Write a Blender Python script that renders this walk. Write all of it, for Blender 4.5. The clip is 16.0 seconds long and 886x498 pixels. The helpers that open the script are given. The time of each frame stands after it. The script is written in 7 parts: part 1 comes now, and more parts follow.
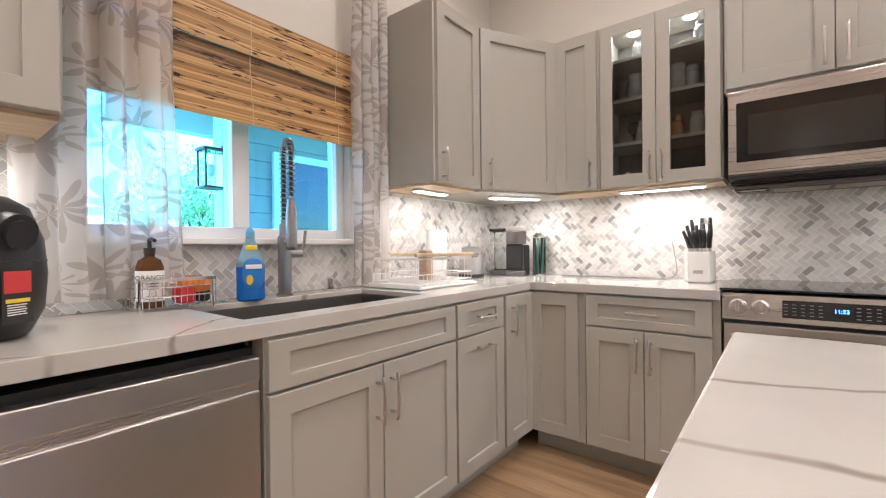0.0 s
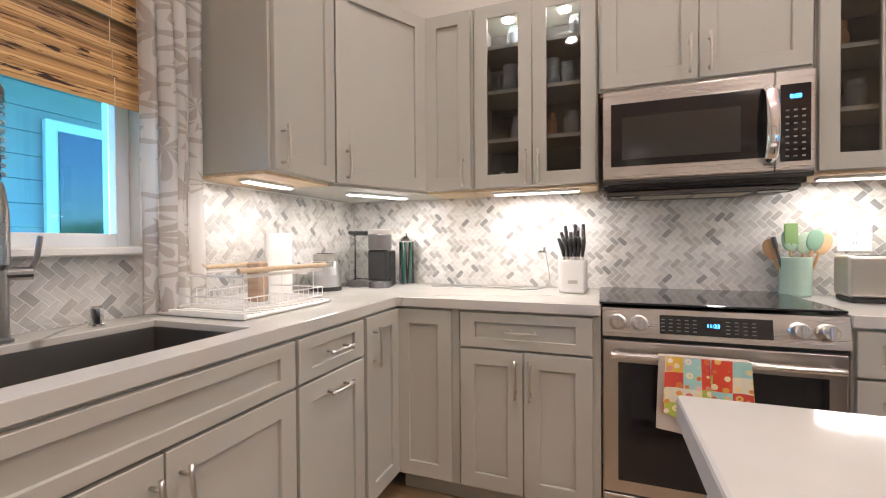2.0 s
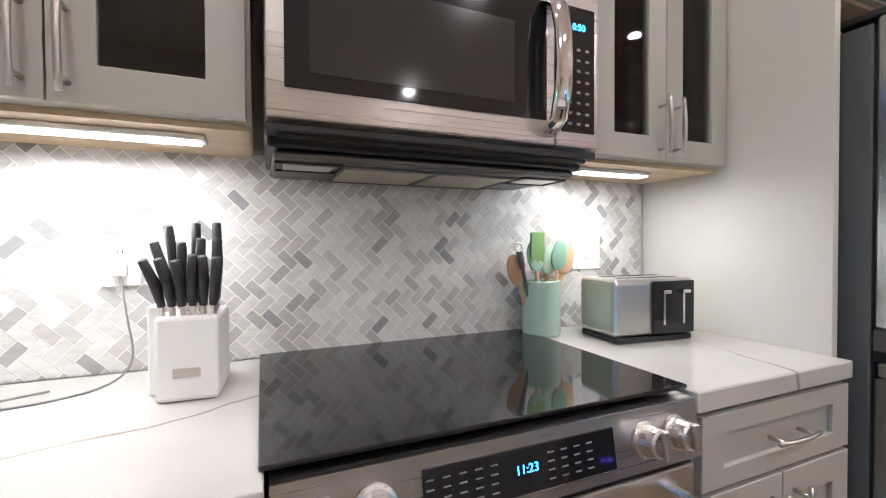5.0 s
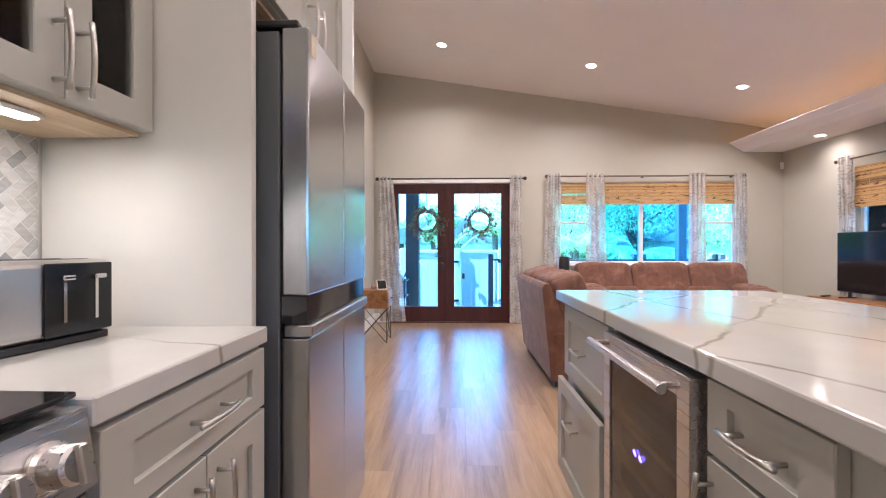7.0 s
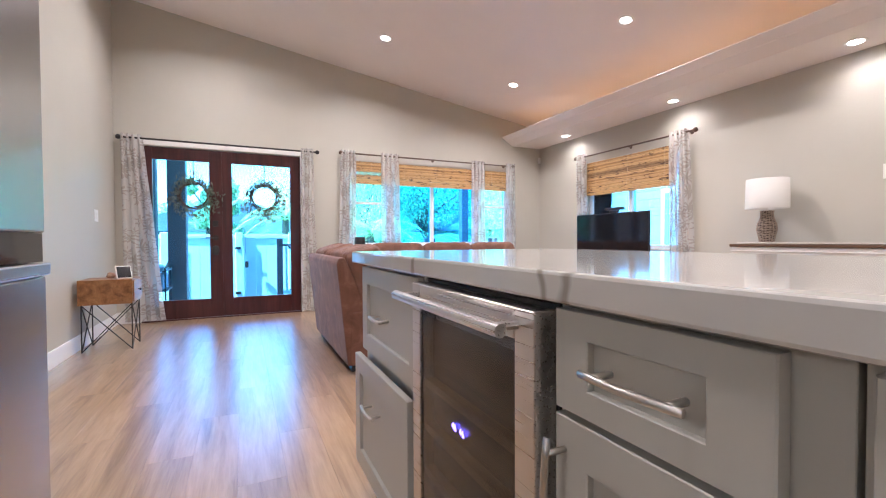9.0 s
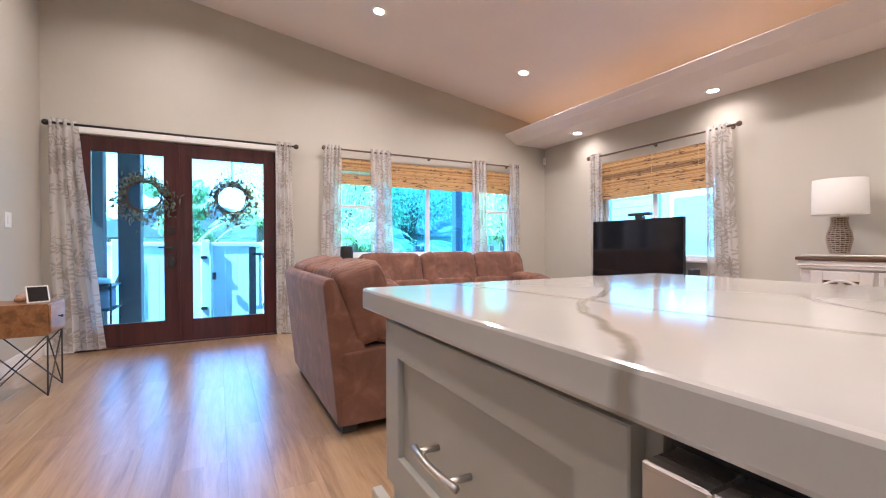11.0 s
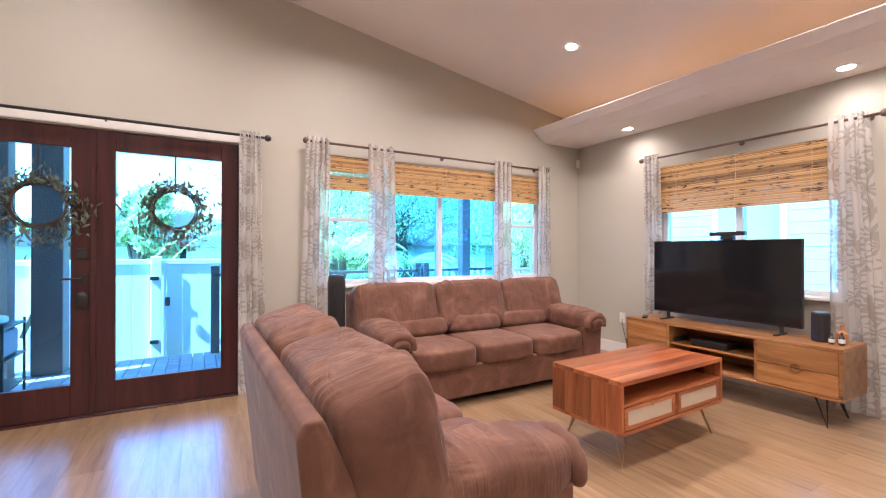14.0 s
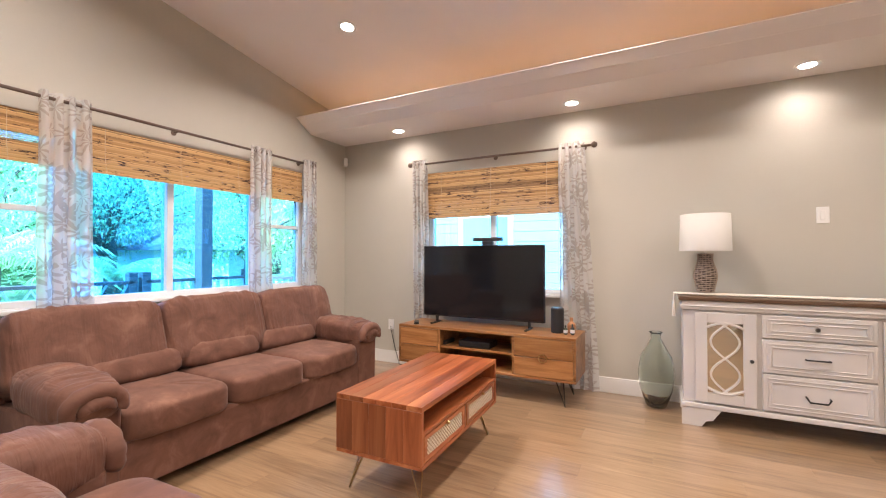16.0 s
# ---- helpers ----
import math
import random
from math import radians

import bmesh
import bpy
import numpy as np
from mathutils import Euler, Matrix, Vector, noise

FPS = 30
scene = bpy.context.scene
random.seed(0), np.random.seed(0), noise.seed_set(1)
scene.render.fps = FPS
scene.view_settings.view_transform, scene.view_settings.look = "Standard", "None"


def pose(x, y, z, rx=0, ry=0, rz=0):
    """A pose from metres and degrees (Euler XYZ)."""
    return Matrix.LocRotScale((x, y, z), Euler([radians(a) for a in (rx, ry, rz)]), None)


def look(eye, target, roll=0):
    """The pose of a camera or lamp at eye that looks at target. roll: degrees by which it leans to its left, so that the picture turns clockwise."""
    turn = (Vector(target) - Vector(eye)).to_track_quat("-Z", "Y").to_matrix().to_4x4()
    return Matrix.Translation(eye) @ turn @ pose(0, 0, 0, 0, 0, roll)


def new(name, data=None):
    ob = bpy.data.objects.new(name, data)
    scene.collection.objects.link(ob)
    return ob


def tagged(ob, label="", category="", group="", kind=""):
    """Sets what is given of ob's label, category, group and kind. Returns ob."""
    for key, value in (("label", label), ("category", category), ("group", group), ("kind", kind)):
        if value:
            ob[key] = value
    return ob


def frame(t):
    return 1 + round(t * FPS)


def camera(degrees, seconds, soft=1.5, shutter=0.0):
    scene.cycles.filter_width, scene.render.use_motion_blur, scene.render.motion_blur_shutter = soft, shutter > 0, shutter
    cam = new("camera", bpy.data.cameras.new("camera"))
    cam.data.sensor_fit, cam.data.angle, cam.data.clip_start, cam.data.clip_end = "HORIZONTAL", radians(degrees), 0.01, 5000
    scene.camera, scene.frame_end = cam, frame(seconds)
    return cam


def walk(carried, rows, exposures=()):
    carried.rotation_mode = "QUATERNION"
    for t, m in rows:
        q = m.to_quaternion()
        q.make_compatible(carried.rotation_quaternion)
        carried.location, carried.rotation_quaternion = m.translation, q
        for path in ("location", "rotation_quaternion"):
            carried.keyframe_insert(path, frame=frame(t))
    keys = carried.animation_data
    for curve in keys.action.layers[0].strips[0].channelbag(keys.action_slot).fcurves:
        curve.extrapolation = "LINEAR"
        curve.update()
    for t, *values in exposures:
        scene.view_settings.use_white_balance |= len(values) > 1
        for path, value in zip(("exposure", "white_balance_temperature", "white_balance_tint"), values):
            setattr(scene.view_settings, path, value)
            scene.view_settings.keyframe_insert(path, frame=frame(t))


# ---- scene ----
cam = camera(92.1, 16.0, 1.15)
METRES, EYE, TILT, LEAN, TURN = 6.0, 1.12, 0.0, 0.0, 35.2
PATH = [
    (0, (0.196, 0.795, 1.107), (-1.045, 2.363, 1.098), -0.6),
    (0.5, (0.228, 0.853, 1.135), (-1.023, 2.414, 1.113), -0.4),
    (1, (0.139, 0.923, 1.151), (-1.046, 2.534, 1.128), -0.3),
    (1.5, (0.066, 1.007, 1.154), (-0.912, 2.751, 1.132), -0.3),
    (2, (0.004, 1.169, 1.156), (-0.697, 3.042, 1.128), -0.4),
    (2.5, (-0.03, 1.368, 1.182), (-0.494, 3.313, 1.152), -0.6),
    (3, (-0.079, 1.565, 1.192), (-0.34, 3.547, 1.158), -0.6),
    (3.2, (-0.112, 1.649, 1.189), (-0.258, 3.643, 1.16), -0.5),
    (5.3, (0.044, 2.415, 1.203), (1.086, 4.122, 1.172), -0.0),
    (5.5, (0.083, 2.428, 1.19), (1.319, 3.999, 1.171), 0.1),
    (6, (0.196, 2.422, 1.167), (1.843, 3.556, 1.156), -0.0),
    (6.2, (0.218, 2.426, 1.15), (1.993, 3.348, 1.159), 0.0),
    (6.5, (0.243, 2.41, 1.13), (2.154, 3.002, 1.124), 0.7),
    (7, (0.187, 2.415, 1.12), (2.186, 2.479, 1.116), 0.0),
    (7.5, (0.173, 2.398, 1.07), (2.147, 2.077, 1.068), -0.1),
    (8, (0.204, 2.402, 1.003), (2.109, 1.793, 0.997), -0.2),
    (8.5, (0.316, 2.4, 0.964), (2.158, 1.621, 0.951), -0.3),
    (8.7, (0.413, 2.375, 0.958), (2.237, 1.556, 0.943), -0.4),
    (10.8, (1.292, 2.225, 1.005), (3.058, 1.298, 0.856), 0.0),
    (11, (1.378, 2.21, 1.008), (3.148, 1.278, 0.992), -0.2),
    (11.5, (1.6, 2.166, 1.041), (3.373, 1.241, 1.032), -0.2),
    (12, (1.809, 2.148, 1.091), (3.587, 1.232, 1.089), -0.0),
    (12.5, (2.029, 2.073, 1.136), (3.819, 1.18, 1.139), -0.1),
    (13, (2.25, 2.02, 1.17), (4.043, 1.134, 1.174), -0.1),
    (13.5, (2.473, 1.992, 1.195), (4.26, 1.093, 1.202), 0.1),
    (14, (2.661, 1.917, 1.206), (4.396, 0.921, 1.213), 0.1),
    (14.5, (2.865, 1.773, 1.207), (4.498, 0.618, 1.223), 0.3),
    (15, (3.002, 1.676, 1.197), (4.513, 0.366, 1.226), 0.2),
    (15.5, (3.131, 1.619, 1.202), (4.428, 0.096, 1.233), 0.2),
    (16, (3.16, 1.662, 1.203), (4.087, -0.11, 1.235), 0.0),
]
walk(cam, [(t, look(eye, target, roll)) for t, eye, target, roll in PATH], [(0.0, 3.64, 6050, 15), (2.2, 3.60, 6150, 15), (3.2, 3.46, 6150, 15), (5.5, 3.54, 5500, 10), (7.0, 3.60, 5850, 17), (8.7, 3.70, 5550, 15), (11.0, 3.56, 5950, 18), (13.0, 3.62, 6050, 20), (14.5, 3.62, 6150, 20), (16.0, 3.56, 6250, 16)])
# walk stays above; materials and helpers
XW, YW, XD, YT = -1.50, 3.53, 6.61, -2.37      # sink wall, range wall, french-door wall, television wall
YL = 3.66                                      # living part of the range wall
def ceil_z(y):
    return 3.217 + 0.1546 * y

# ---- world and light ----
world = bpy.data.worlds.new("world"); scene.world = world; world.use_nodes = True
wn = world.node_tree
sky = wn.nodes.new("ShaderNodeTexSky"); sky.sky_type = 'NISHITA'; sky.sun_disc = False
sky.sun_elevation, sky.sun_rotation = radians(49), radians(-9)
sky.air_density = 1.0; sky.dust_density = 0.4
wn.links.new(sky.outputs[0], wn.nodes["Background"].inputs[0]); wn.nodes["Background"].inputs[1].default_value = 0.15
sun_data = bpy.data.lights.new("sun", 'SUN'); sun_data.energy = 5.0; sun_data.angle = radians(0.5); sun_data.color = (1.0, 0.95, 0.88)
sun = new("sun", sun_data)
sun.matrix_world = look((0, 0, 10), Vector((0, 0, 10)) - Vector((math.sin(radians(-9)) * .656, math.cos(radians(-9)) * .656, .755)))
CAN_WATTS, STRIP_WATTS = 2.75, 0.31
WARM = (1.0, 0.87, 0.74)

# ---- material helpers ----
def mat(name, color=(.5, .5, .5), rough=.5, metal=0.0, spec=.5):
    m = bpy.data.materials.new(name); m.use_nodes = True
    b = m.node_tree.nodes["Principled BSDF"]
    b.inputs["Base Color"].default_value = (*color, 1); b.inputs["Roughness"].default_value = rough
    b.inputs["Metallic"].default_value = metal; b.inputs["Specular IOR Level"].default_value = spec
    return m, m.node_tree, b

def nd(nt, kind, **kw):
    n = nt.nodes.new(kind)
    for k, v in kw.items():
        n.inputs[k.replace("_", " ")].default_value = v
    return n

def coords(nt, scale=(1, 1, 1), rot=(0, 0, 0)):
    tc = nt.nodes.new("ShaderNodeTexCoord"); mp = nt.nodes.new("ShaderNodeMapping")
    mp.inputs["Scale"].default_value = scale; mp.inputs["Rotation"].default_value = rot
    nt.links.new(tc.outputs["Object"], mp.inputs["Vector"])
    return mp.outputs[0]

def ramp(nt, fac, stops):
    r = nt.nodes.new("ShaderNodeValToRGB"); cr = r.color_ramp
    while len(cr.elements) < len(stops):
        cr.elements.new(0.5)
    for e, (p, c) in zip(cr.elements, stops):
        e.position = p; e.color = (*c, 1)
    nt.links.new(fac, r.inputs[0])
    return r.outputs[0]

def bump(nt, b, height, strength=.2, dist=.002):
    bp = nt.nodes.new("ShaderNodeBump"); bp.inputs["Strength"].default_value = strength; bp.inputs["Distance"].default_value = dist
    nt.links.new(height, bp.inputs["Height"]); nt.links.new(bp.outputs[0], b.inputs["Normal"])

def painted(name, color, rough=.45, grain=90, var=.06, bs=.08):
    m, nt, b = mat(name, color, rough)
    v = coords(nt)
    n1 = nd(nt, "ShaderNodeTexNoise", Scale=2.2, Detail=4.0); nt.links.new(v, n1.inputs["Vector"])
    n2 = nd(nt, "ShaderNodeTexNoise", Scale=float(grain), Detail=3.0); nt.links.new(v, n2.inputs["Vector"])
    lo = tuple(c * (1 - var) for c in color); hi = tuple(min(1, c * (1 + var)) for c in color)
    nt.links.new(ramp(nt, n1.outputs[0], [(.3, lo), (.7, hi)]), b.inputs["Base Color"])
    bump(nt, b, n2.outputs[0], bs)
    return m

def woody(name, dark, mid, light, rough=.4, scale=1.0, axis=0, random_tone=True, knots=.5):
    m, nt, b = mat(name, mid, rough)
    s = [14.0 * scale] * 3; s[axis] = 1.1 * scale
    tc = nt.nodes.new("ShaderNodeTexCoord"); oi = nt.nodes.new("ShaderNodeObjectInfo")
    add = nt.nodes.new("ShaderNodeVectorMath"); add.operation = 'ADD'
    mul = nt.nodes.new("ShaderNodeVectorMath"); mul.operation = 'SCALE'; mul.inputs[0].default_value = (17, 31, 13)
    nt.links.new(oi.outputs["Random"], mul.inputs["Scale"]); nt.links.new(tc.outputs["Object"], add.inputs[0]); nt.links.new(mul.outputs[0], add.inputs[1])
    mp = nt.nodes.new("ShaderNodeMapping"); mp.inputs["Scale"].default_value = s; nt.links.new(add.outputs[0], mp.inputs[0])
    n1 = nd(nt, "ShaderNodeTexNoise", Scale=1.0, Detail=7.0, Roughness=.62, Distortion=.9); nt.links.new(mp.outputs[0], n1.inputs["Vector"])
    n2 = nd(nt, "ShaderNodeTexNoise", Scale=6.0, Detail=4.0, Roughness=.6); nt.links.new(mp.outputs[0], n2.inputs["Vector"])
    c = ramp(nt, n1.outputs[0], [(.28, dark), (.48, mid), (.72, light)])
    mix = nt.nodes.new("ShaderNodeMix"); mix.data_type = 'RGBA'; mix.blend_type = 'MULTIPLY'
    mix.inputs[0].default_value = knots
    nt.links.new(c, mix.inputs[6]); nt.links.new(ramp(nt, n2.outputs[0], [(.35, (.72, .66, .6)), (.6, (1, 1, 1))]), mix.inputs[7])
    hs = nt.nodes.new("ShaderNodeHueSaturation")
    mr = nd(nt, "ShaderNodeMapRange"); mr.inputs["To Min"].default_value = 1 - .14 * random_tone; mr.inputs["To Max"].default_value = 1 + .12 * random_tone
    nt.links.new(oi.outputs["Random"], mr.inputs["Value"]); nt.links.new(mr.outputs[0], hs.inputs["Value"]); nt.links.new(mix.outputs[2], hs.inputs["Color"])
    nt.links.new(hs.outputs[0], b.inputs["Base Color"])
    bump(nt, b, n2.outputs[0], .12)
    return m

def brushed(name, color=(.56, .55, .54), rough=.3, axis=0, amount=.5):
    m, nt, b = mat(name, color, rough, 1.0)
    s = [220.0] * 3; s[axis] = 2.0
    n = nd(nt, "ShaderNodeTexNoise", Scale=1.0, Detail=3.0); nt.links.new(coords(nt, s), n.inputs["Vector"])
    mr = nd(nt, "ShaderNodeMapRange"); mr.inputs["To Min"].default_value = rough * .8; mr.inputs["To Max"].default_value = rough * 1.35
    nt.links.new(n.outputs[0], mr.inputs["Value"]); nt.links.new(mr.outputs[0], b.inputs["Roughness"])
    bump(nt, b, n.outputs[0], .06 * amount, .001)
    return m

def glowing(name, color, strength):
    m, nt, b = mat(name, (0, 0, 0), .6)
    b.inputs["Emission Color"].default_value = (*color, 1); b.inputs["Emission Strength"].default_value = strength
    return m

def glassy(name, color=(1, 1, 1), rough=0.0, ior=1.45):
    m, nt, b = mat(name, color, rough)
    b.inputs["Transmission Weight"].default_value = 1; b.inputs["IOR"].default_value = ior
    return m

def pane_mat(name, tint=(1, 1, 1), gloss=.07):
    m = bpy.data.materials.new(name); m.use_nodes = True; nt = m.node_tree; nt.nodes.clear()
    o = nt.nodes.new("ShaderNodeOutputMaterial"); t = nt.nodes.new("ShaderNodeBsdfTransparent"); t.inputs[0].default_value = (*tint, 1)
    g = nt.nodes.new("ShaderNodeBsdfGlossy"); g.inputs["Roughness"].default_value = .01
    fr = nt.nodes.new("ShaderNodeFresnel"); fr.inputs["IOR"].default_value = 1.45
    mx = nt.nodes.new("ShaderNodeMixShader"); nt.links.new(fr.outputs[0], mx.inputs[0])
    nt.links.new(t.outputs[0], mx.inputs[1]); nt.links.new(g.outputs[0], mx.inputs[2]); nt.links.new(mx.outputs[0], o.inputs[0])
    return m

# ---- materials ----
M_WALL = painted("wall_paint", (.50, .475, .415), .6, 60, .02, .1)
M_KWALL = painted("kitchen_wall_paint", (.62, .59, .54), .6, 60, .02, .1)
M_CEIL = painted("ceiling_paint", (.84, .79, .765), .7, 50, .015, .12)
M_TRIM = painted("white_trim", (.80, .79, .77), .35, 40, .02, .03)
M_CAB = painted("greige_cabinet_paint", (.405, .392, .352), .38, 120, .03, .04)
# Back boards only: the dimness behind the glass is put into this darker grey.
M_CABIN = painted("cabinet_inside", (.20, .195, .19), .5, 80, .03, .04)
M_PLY = woody("pale_plywood", (.50, .36, .22), (.62, .47, .30), (.70, .55, .37), .5)
M_DARK = painted("dark_gap", (.015, .015, .015), .6)
M_STEEL = brushed("stainless_steel", (.60, .575, .56), .27)
M_STEELV = brushed("stainless_steel_upright", (.54, .52, .50), .30, 2, .12)
M_FRIDGE = brushed("fridge_steel", (.50, .51, .53), .20, 2)
M_NICKEL = brushed("brushed_nickel", (.60, .57, .53), .3)
M_FAUCET = brushed("dark_nickel", (.36, .35, .34), .28)
M_CHROME = mat("chrome", (.8, .8, .8), .08, 1.0)[0]
M_BLKGLASS = mat("black_glass", (.012, .012, .014), .06, 0, .6)[0]
M_BLKPL = painted("black_plastic", (.02, .02, .022), .42, 200, .05, .06)
M_BLKMET = painted("black_metal", (.02, .018, .018), .4, 200, .05, .06)
M_FLOOR = woody("oak_plank", (.215, .130, .068), (.36, .235, .132), (.45, .305, .18), .30, .95, 0, True, .5)
_b = M_FLOOR.node_tree.nodes["Principled BSDF"]; _b.inputs["Coat Weight"].default_value = 1.0; _b.inputs["Coat IOR"].default_value = 1.75; _b.inputs["Coat Roughness"].default_value = .27
# The cold blue of the daylight is put into the glass tint.
M_PANE = pane_mat("daylight_tint_glass", (.46, .80, 1.0))
M_CABGLASS = pane_mat("cabinet_glass", (.93, .94, .93))
M_DOORWOOD = woody("mahogany_stain", (.024, .006, .007), (.052, .012, .013), (.080, .021, .020), .3, 1, 2, False)
M_SINK = brushed("satin_sink_steel", (.22, .21, .20), .42)
M_GROUT = painted("tile_grout", (.82, .80, .77), .8, 80)
M_ROD = painted("bronze_rod", (.12, .08, .06), .4, 60)
M_LED = glowing("lamp_glow", (1, .9, .75), 3)
M_STRIP = glowing("undercabinet_glow", (1, .93, .82), 1.2)

def vein_field(nt, v, lines, wander):
    """Long stone veins: wandering lines (turn in degrees, offset, width) across the local xy plane."""
    total = None
    for k, (turn, off, width) in enumerate(lines):
        n = nd(nt, "ShaderNodeTexNoise", Scale=1.7, Detail=5.0, Roughness=.5)
        sh = nt.nodes.new("ShaderNodeVectorMath"); sh.operation = 'ADD'; sh.inputs[1].default_value = (3.1 * k, 7.7 * k, k)
        nt.links.new(v, sh.inputs[0]); nt.links.new(sh.outputs[0], n.inputs["Vector"])
        dt_ = nt.nodes.new("ShaderNodeVectorMath"); dt_.operation = 'DOT_PRODUCT'
        dt_.inputs[1].default_value = (-math.sin(radians(turn)), math.cos(radians(turn)), 0); nt.links.new(v, dt_.inputs[0])
        ad = nt.nodes.new("ShaderNodeMath"); ad.operation = 'MULTIPLY_ADD'; ad.inputs[1].default_value = wander
        nt.links.new(n.outputs[0], ad.inputs[0]); nt.links.new(dt_.outputs["Value"], ad.inputs[2])
        su = nt.nodes.new("ShaderNodeMath"); su.operation = 'SUBTRACT'; su.inputs[1].default_value = off + wander * .5; nt.links.new(ad.outputs[0], su.inputs[0])
        ab = nt.nodes.new("ShaderNodeMath"); ab.operation = 'ABSOLUTE'; nt.links.new(su.outputs[0], ab.inputs[0])
        mr = nd(nt, "ShaderNodeMapRange"); mr.inputs["From Min"].default_value = width * .25; mr.inputs["From Max"].default_value = width
        mr.inputs["To Min"].default_value = .5 if width < .004 else .85; mr.inputs["To Max"].default_value = 0.0
        nt.links.new(ab.outputs[0], mr.inputs["Value"])
        if total is None:
            total = mr.outputs[0]
        else:
            mx = nt.nodes.new("ShaderNodeMath"); mx.operation = 'MAXIMUM'; nt.links.new(total, mx.inputs[0]); nt.links.new(mr.outputs[0], mx.inputs[1]); total = mx.outputs[0]
    return total

def quartz(name, lines, wander=.16):
    m, nt, b = mat(name, (.80, .78, .75), .09)
    v = coords(nt)
    vein = vein_field(nt, v, lines, wander)
    n2 = nd(nt, "ShaderNodeTexNoise", Scale=3.3, Detail=4.0); nt.links.new(v, n2.inputs["Vector"])
    gate = ramp(nt, n2.outputs[0], [(.36, (.25, .25, .25)), (.48, (1, 1, 1))])
    mu = nt.nodes.new("ShaderNodeMath"); mu.operation = 'MULTIPLY'; nt.links.new(vein, mu.inputs[0]); nt.links.new(gate, mu.inputs[1])
    cl = ramp(nt, n2.outputs[0], [(.3, (.465, .448, .42)), (.7, (.525, .507, .48))])
    mx = nt.nodes.new("ShaderNodeMix"); mx.data_type = 'RGBA'; nt.links.new(mu.outputs[0], mx.inputs[0])
    nt.links.new(cl, mx.inputs[6]); mx.inputs[7].default_value = (.25, .225, .19, 1)
    nt.links.new(mx.outputs[2], b.inputs["Base Color"])
    return m
M_QUARTZ = quartz("white_quartz_grey_veins", [(62, 1.20, .008), (-50, .10, .007), (80, -.55, .007), (20, 3.02, .006)], .26)
M_ISLAND = quartz("white_quartz_long_veins", [(12, 1.226, .011), (27, 1.28, .009), (-45, 2.50, .010), (-41, 2.145, .009), (8, .98, .006)], .24)

# ---- mesh helpers ----
def part(name, bm, material, parent=None, label="", smooth=False, kind=""):
    me = bpy.data.meshes.new(name)
    bmesh.ops.recalc_face_normals(bm, faces=bm.faces)
    if smooth:
        for f in bm.faces:
            f.smooth = True
    bm.to_mesh(me); bm.free()
    ms = material if isinstance(material, (list, tuple)) else [material]
    for m in ms:
        me.materials.append(m)
    ob = new(name, me)
    if parent:
        ob.parent = parent
    return tagged(ob, label=label, kind=kind)

def thing(name, m=None, label="", category="", group=""):
    ob = new(name)
    ob.empty_display_size = .1
    if m is not None:
        ob.matrix_basis = m
    return tagged(ob, label, category, group)

def structure(name, bm, material, label=""):
    return part(name, bm, material, None, label, kind="structure")

def add_box(bm, x0, x1, y0, y1, z0, z1, bev=0.0, seg=1, mi=0):
    r = bmesh.ops.create_cube(bm, size=1)
    vs = r["verts"]
    for v in vs:
        v.co = Vector(((x0 + x1) / 2 + v.co.x * (x1 - x0), (y0 + y1) / 2 + v.co.y * (y1 - y0), (z0 + z1) / 2 + v.co.z * (z1 - z0)))
    fs = {f for v in vs for f in v.link_faces}
    for f in fs:
        f.material_index = mi
    if bev:
        es = list({e for v in vs for e in v.link_edges})
        bmesh.ops.bevel(bm, geom=es, offset=bev, segments=seg, profile=.5, affect='EDGES', clamp_overlap=True)
    return bm

def box(x0, x1, y0, y1, z0, z1, bev=0.0, seg=1):
    return add_box(bmesh.new(), x0, x1, y0, y1, z0, z1, bev, seg)

def add_lathe(bm, profile, c=(0, 0, 0), n=24, mi=0, cap=True, sx=1, sy=1):
    rings = []
    for r, z in profile:
        rings.append([bm.verts.new((c[0] + sx * r * math.cos(2 * math.pi * i / n), c[1] + sy * r * math.sin(2 * math.pi * i / n), c[2] + z)) for i in range(n)])
    for a, b in zip(rings, rings[1:]):
        for i in range(n):
            f = bm.faces.new((a[i], a[(i + 1) % n], b[(i + 1) % n], b[i])); f.material_index = mi
    if cap:
        for rg in (rings[0], rings[-1]):
            bm.faces.new(rg).material_index = mi
    return bm

def lathe(profile, c=(0, 0, 0), n=24, **kw):
    return add_lathe(bmesh.new(), profile, c, n, **kw)

def add_tube(bm, pts, r, n=8, radii=None):
    pts = [Vector(p) for p in pts]; rings = []; ref = None
    for i, p in enumerate(pts):
        d = (pts[min(i + 1, len(pts) - 1)] - pts[max(i - 1, 0)]).normalized()
        if ref is None:
            ref = d.orthogonal().normalized()
        ref = (ref - d * ref.dot(d)).normalized(); s = d.cross(ref); rr = radii[i] if radii else r
        rings.append([bm.verts.new(p + (ref * math.cos(2 * math.pi * k / n) + s * math.sin(2 * math.pi * k / n)) * rr) for k in range(n)])
    for a, b in zip(rings, rings[1:]):
        for k in range(n):
            bm.faces.new((a[k], a[(k + 1) % n], b[(k + 1) % n], b[k]))
    bm.faces.new(rings[0]); bm.faces.new(rings[-1])
    return bm

def tube(pts, r, n=8, **kw):
    return add_tube(bmesh.new(), pts, r, n, **kw)

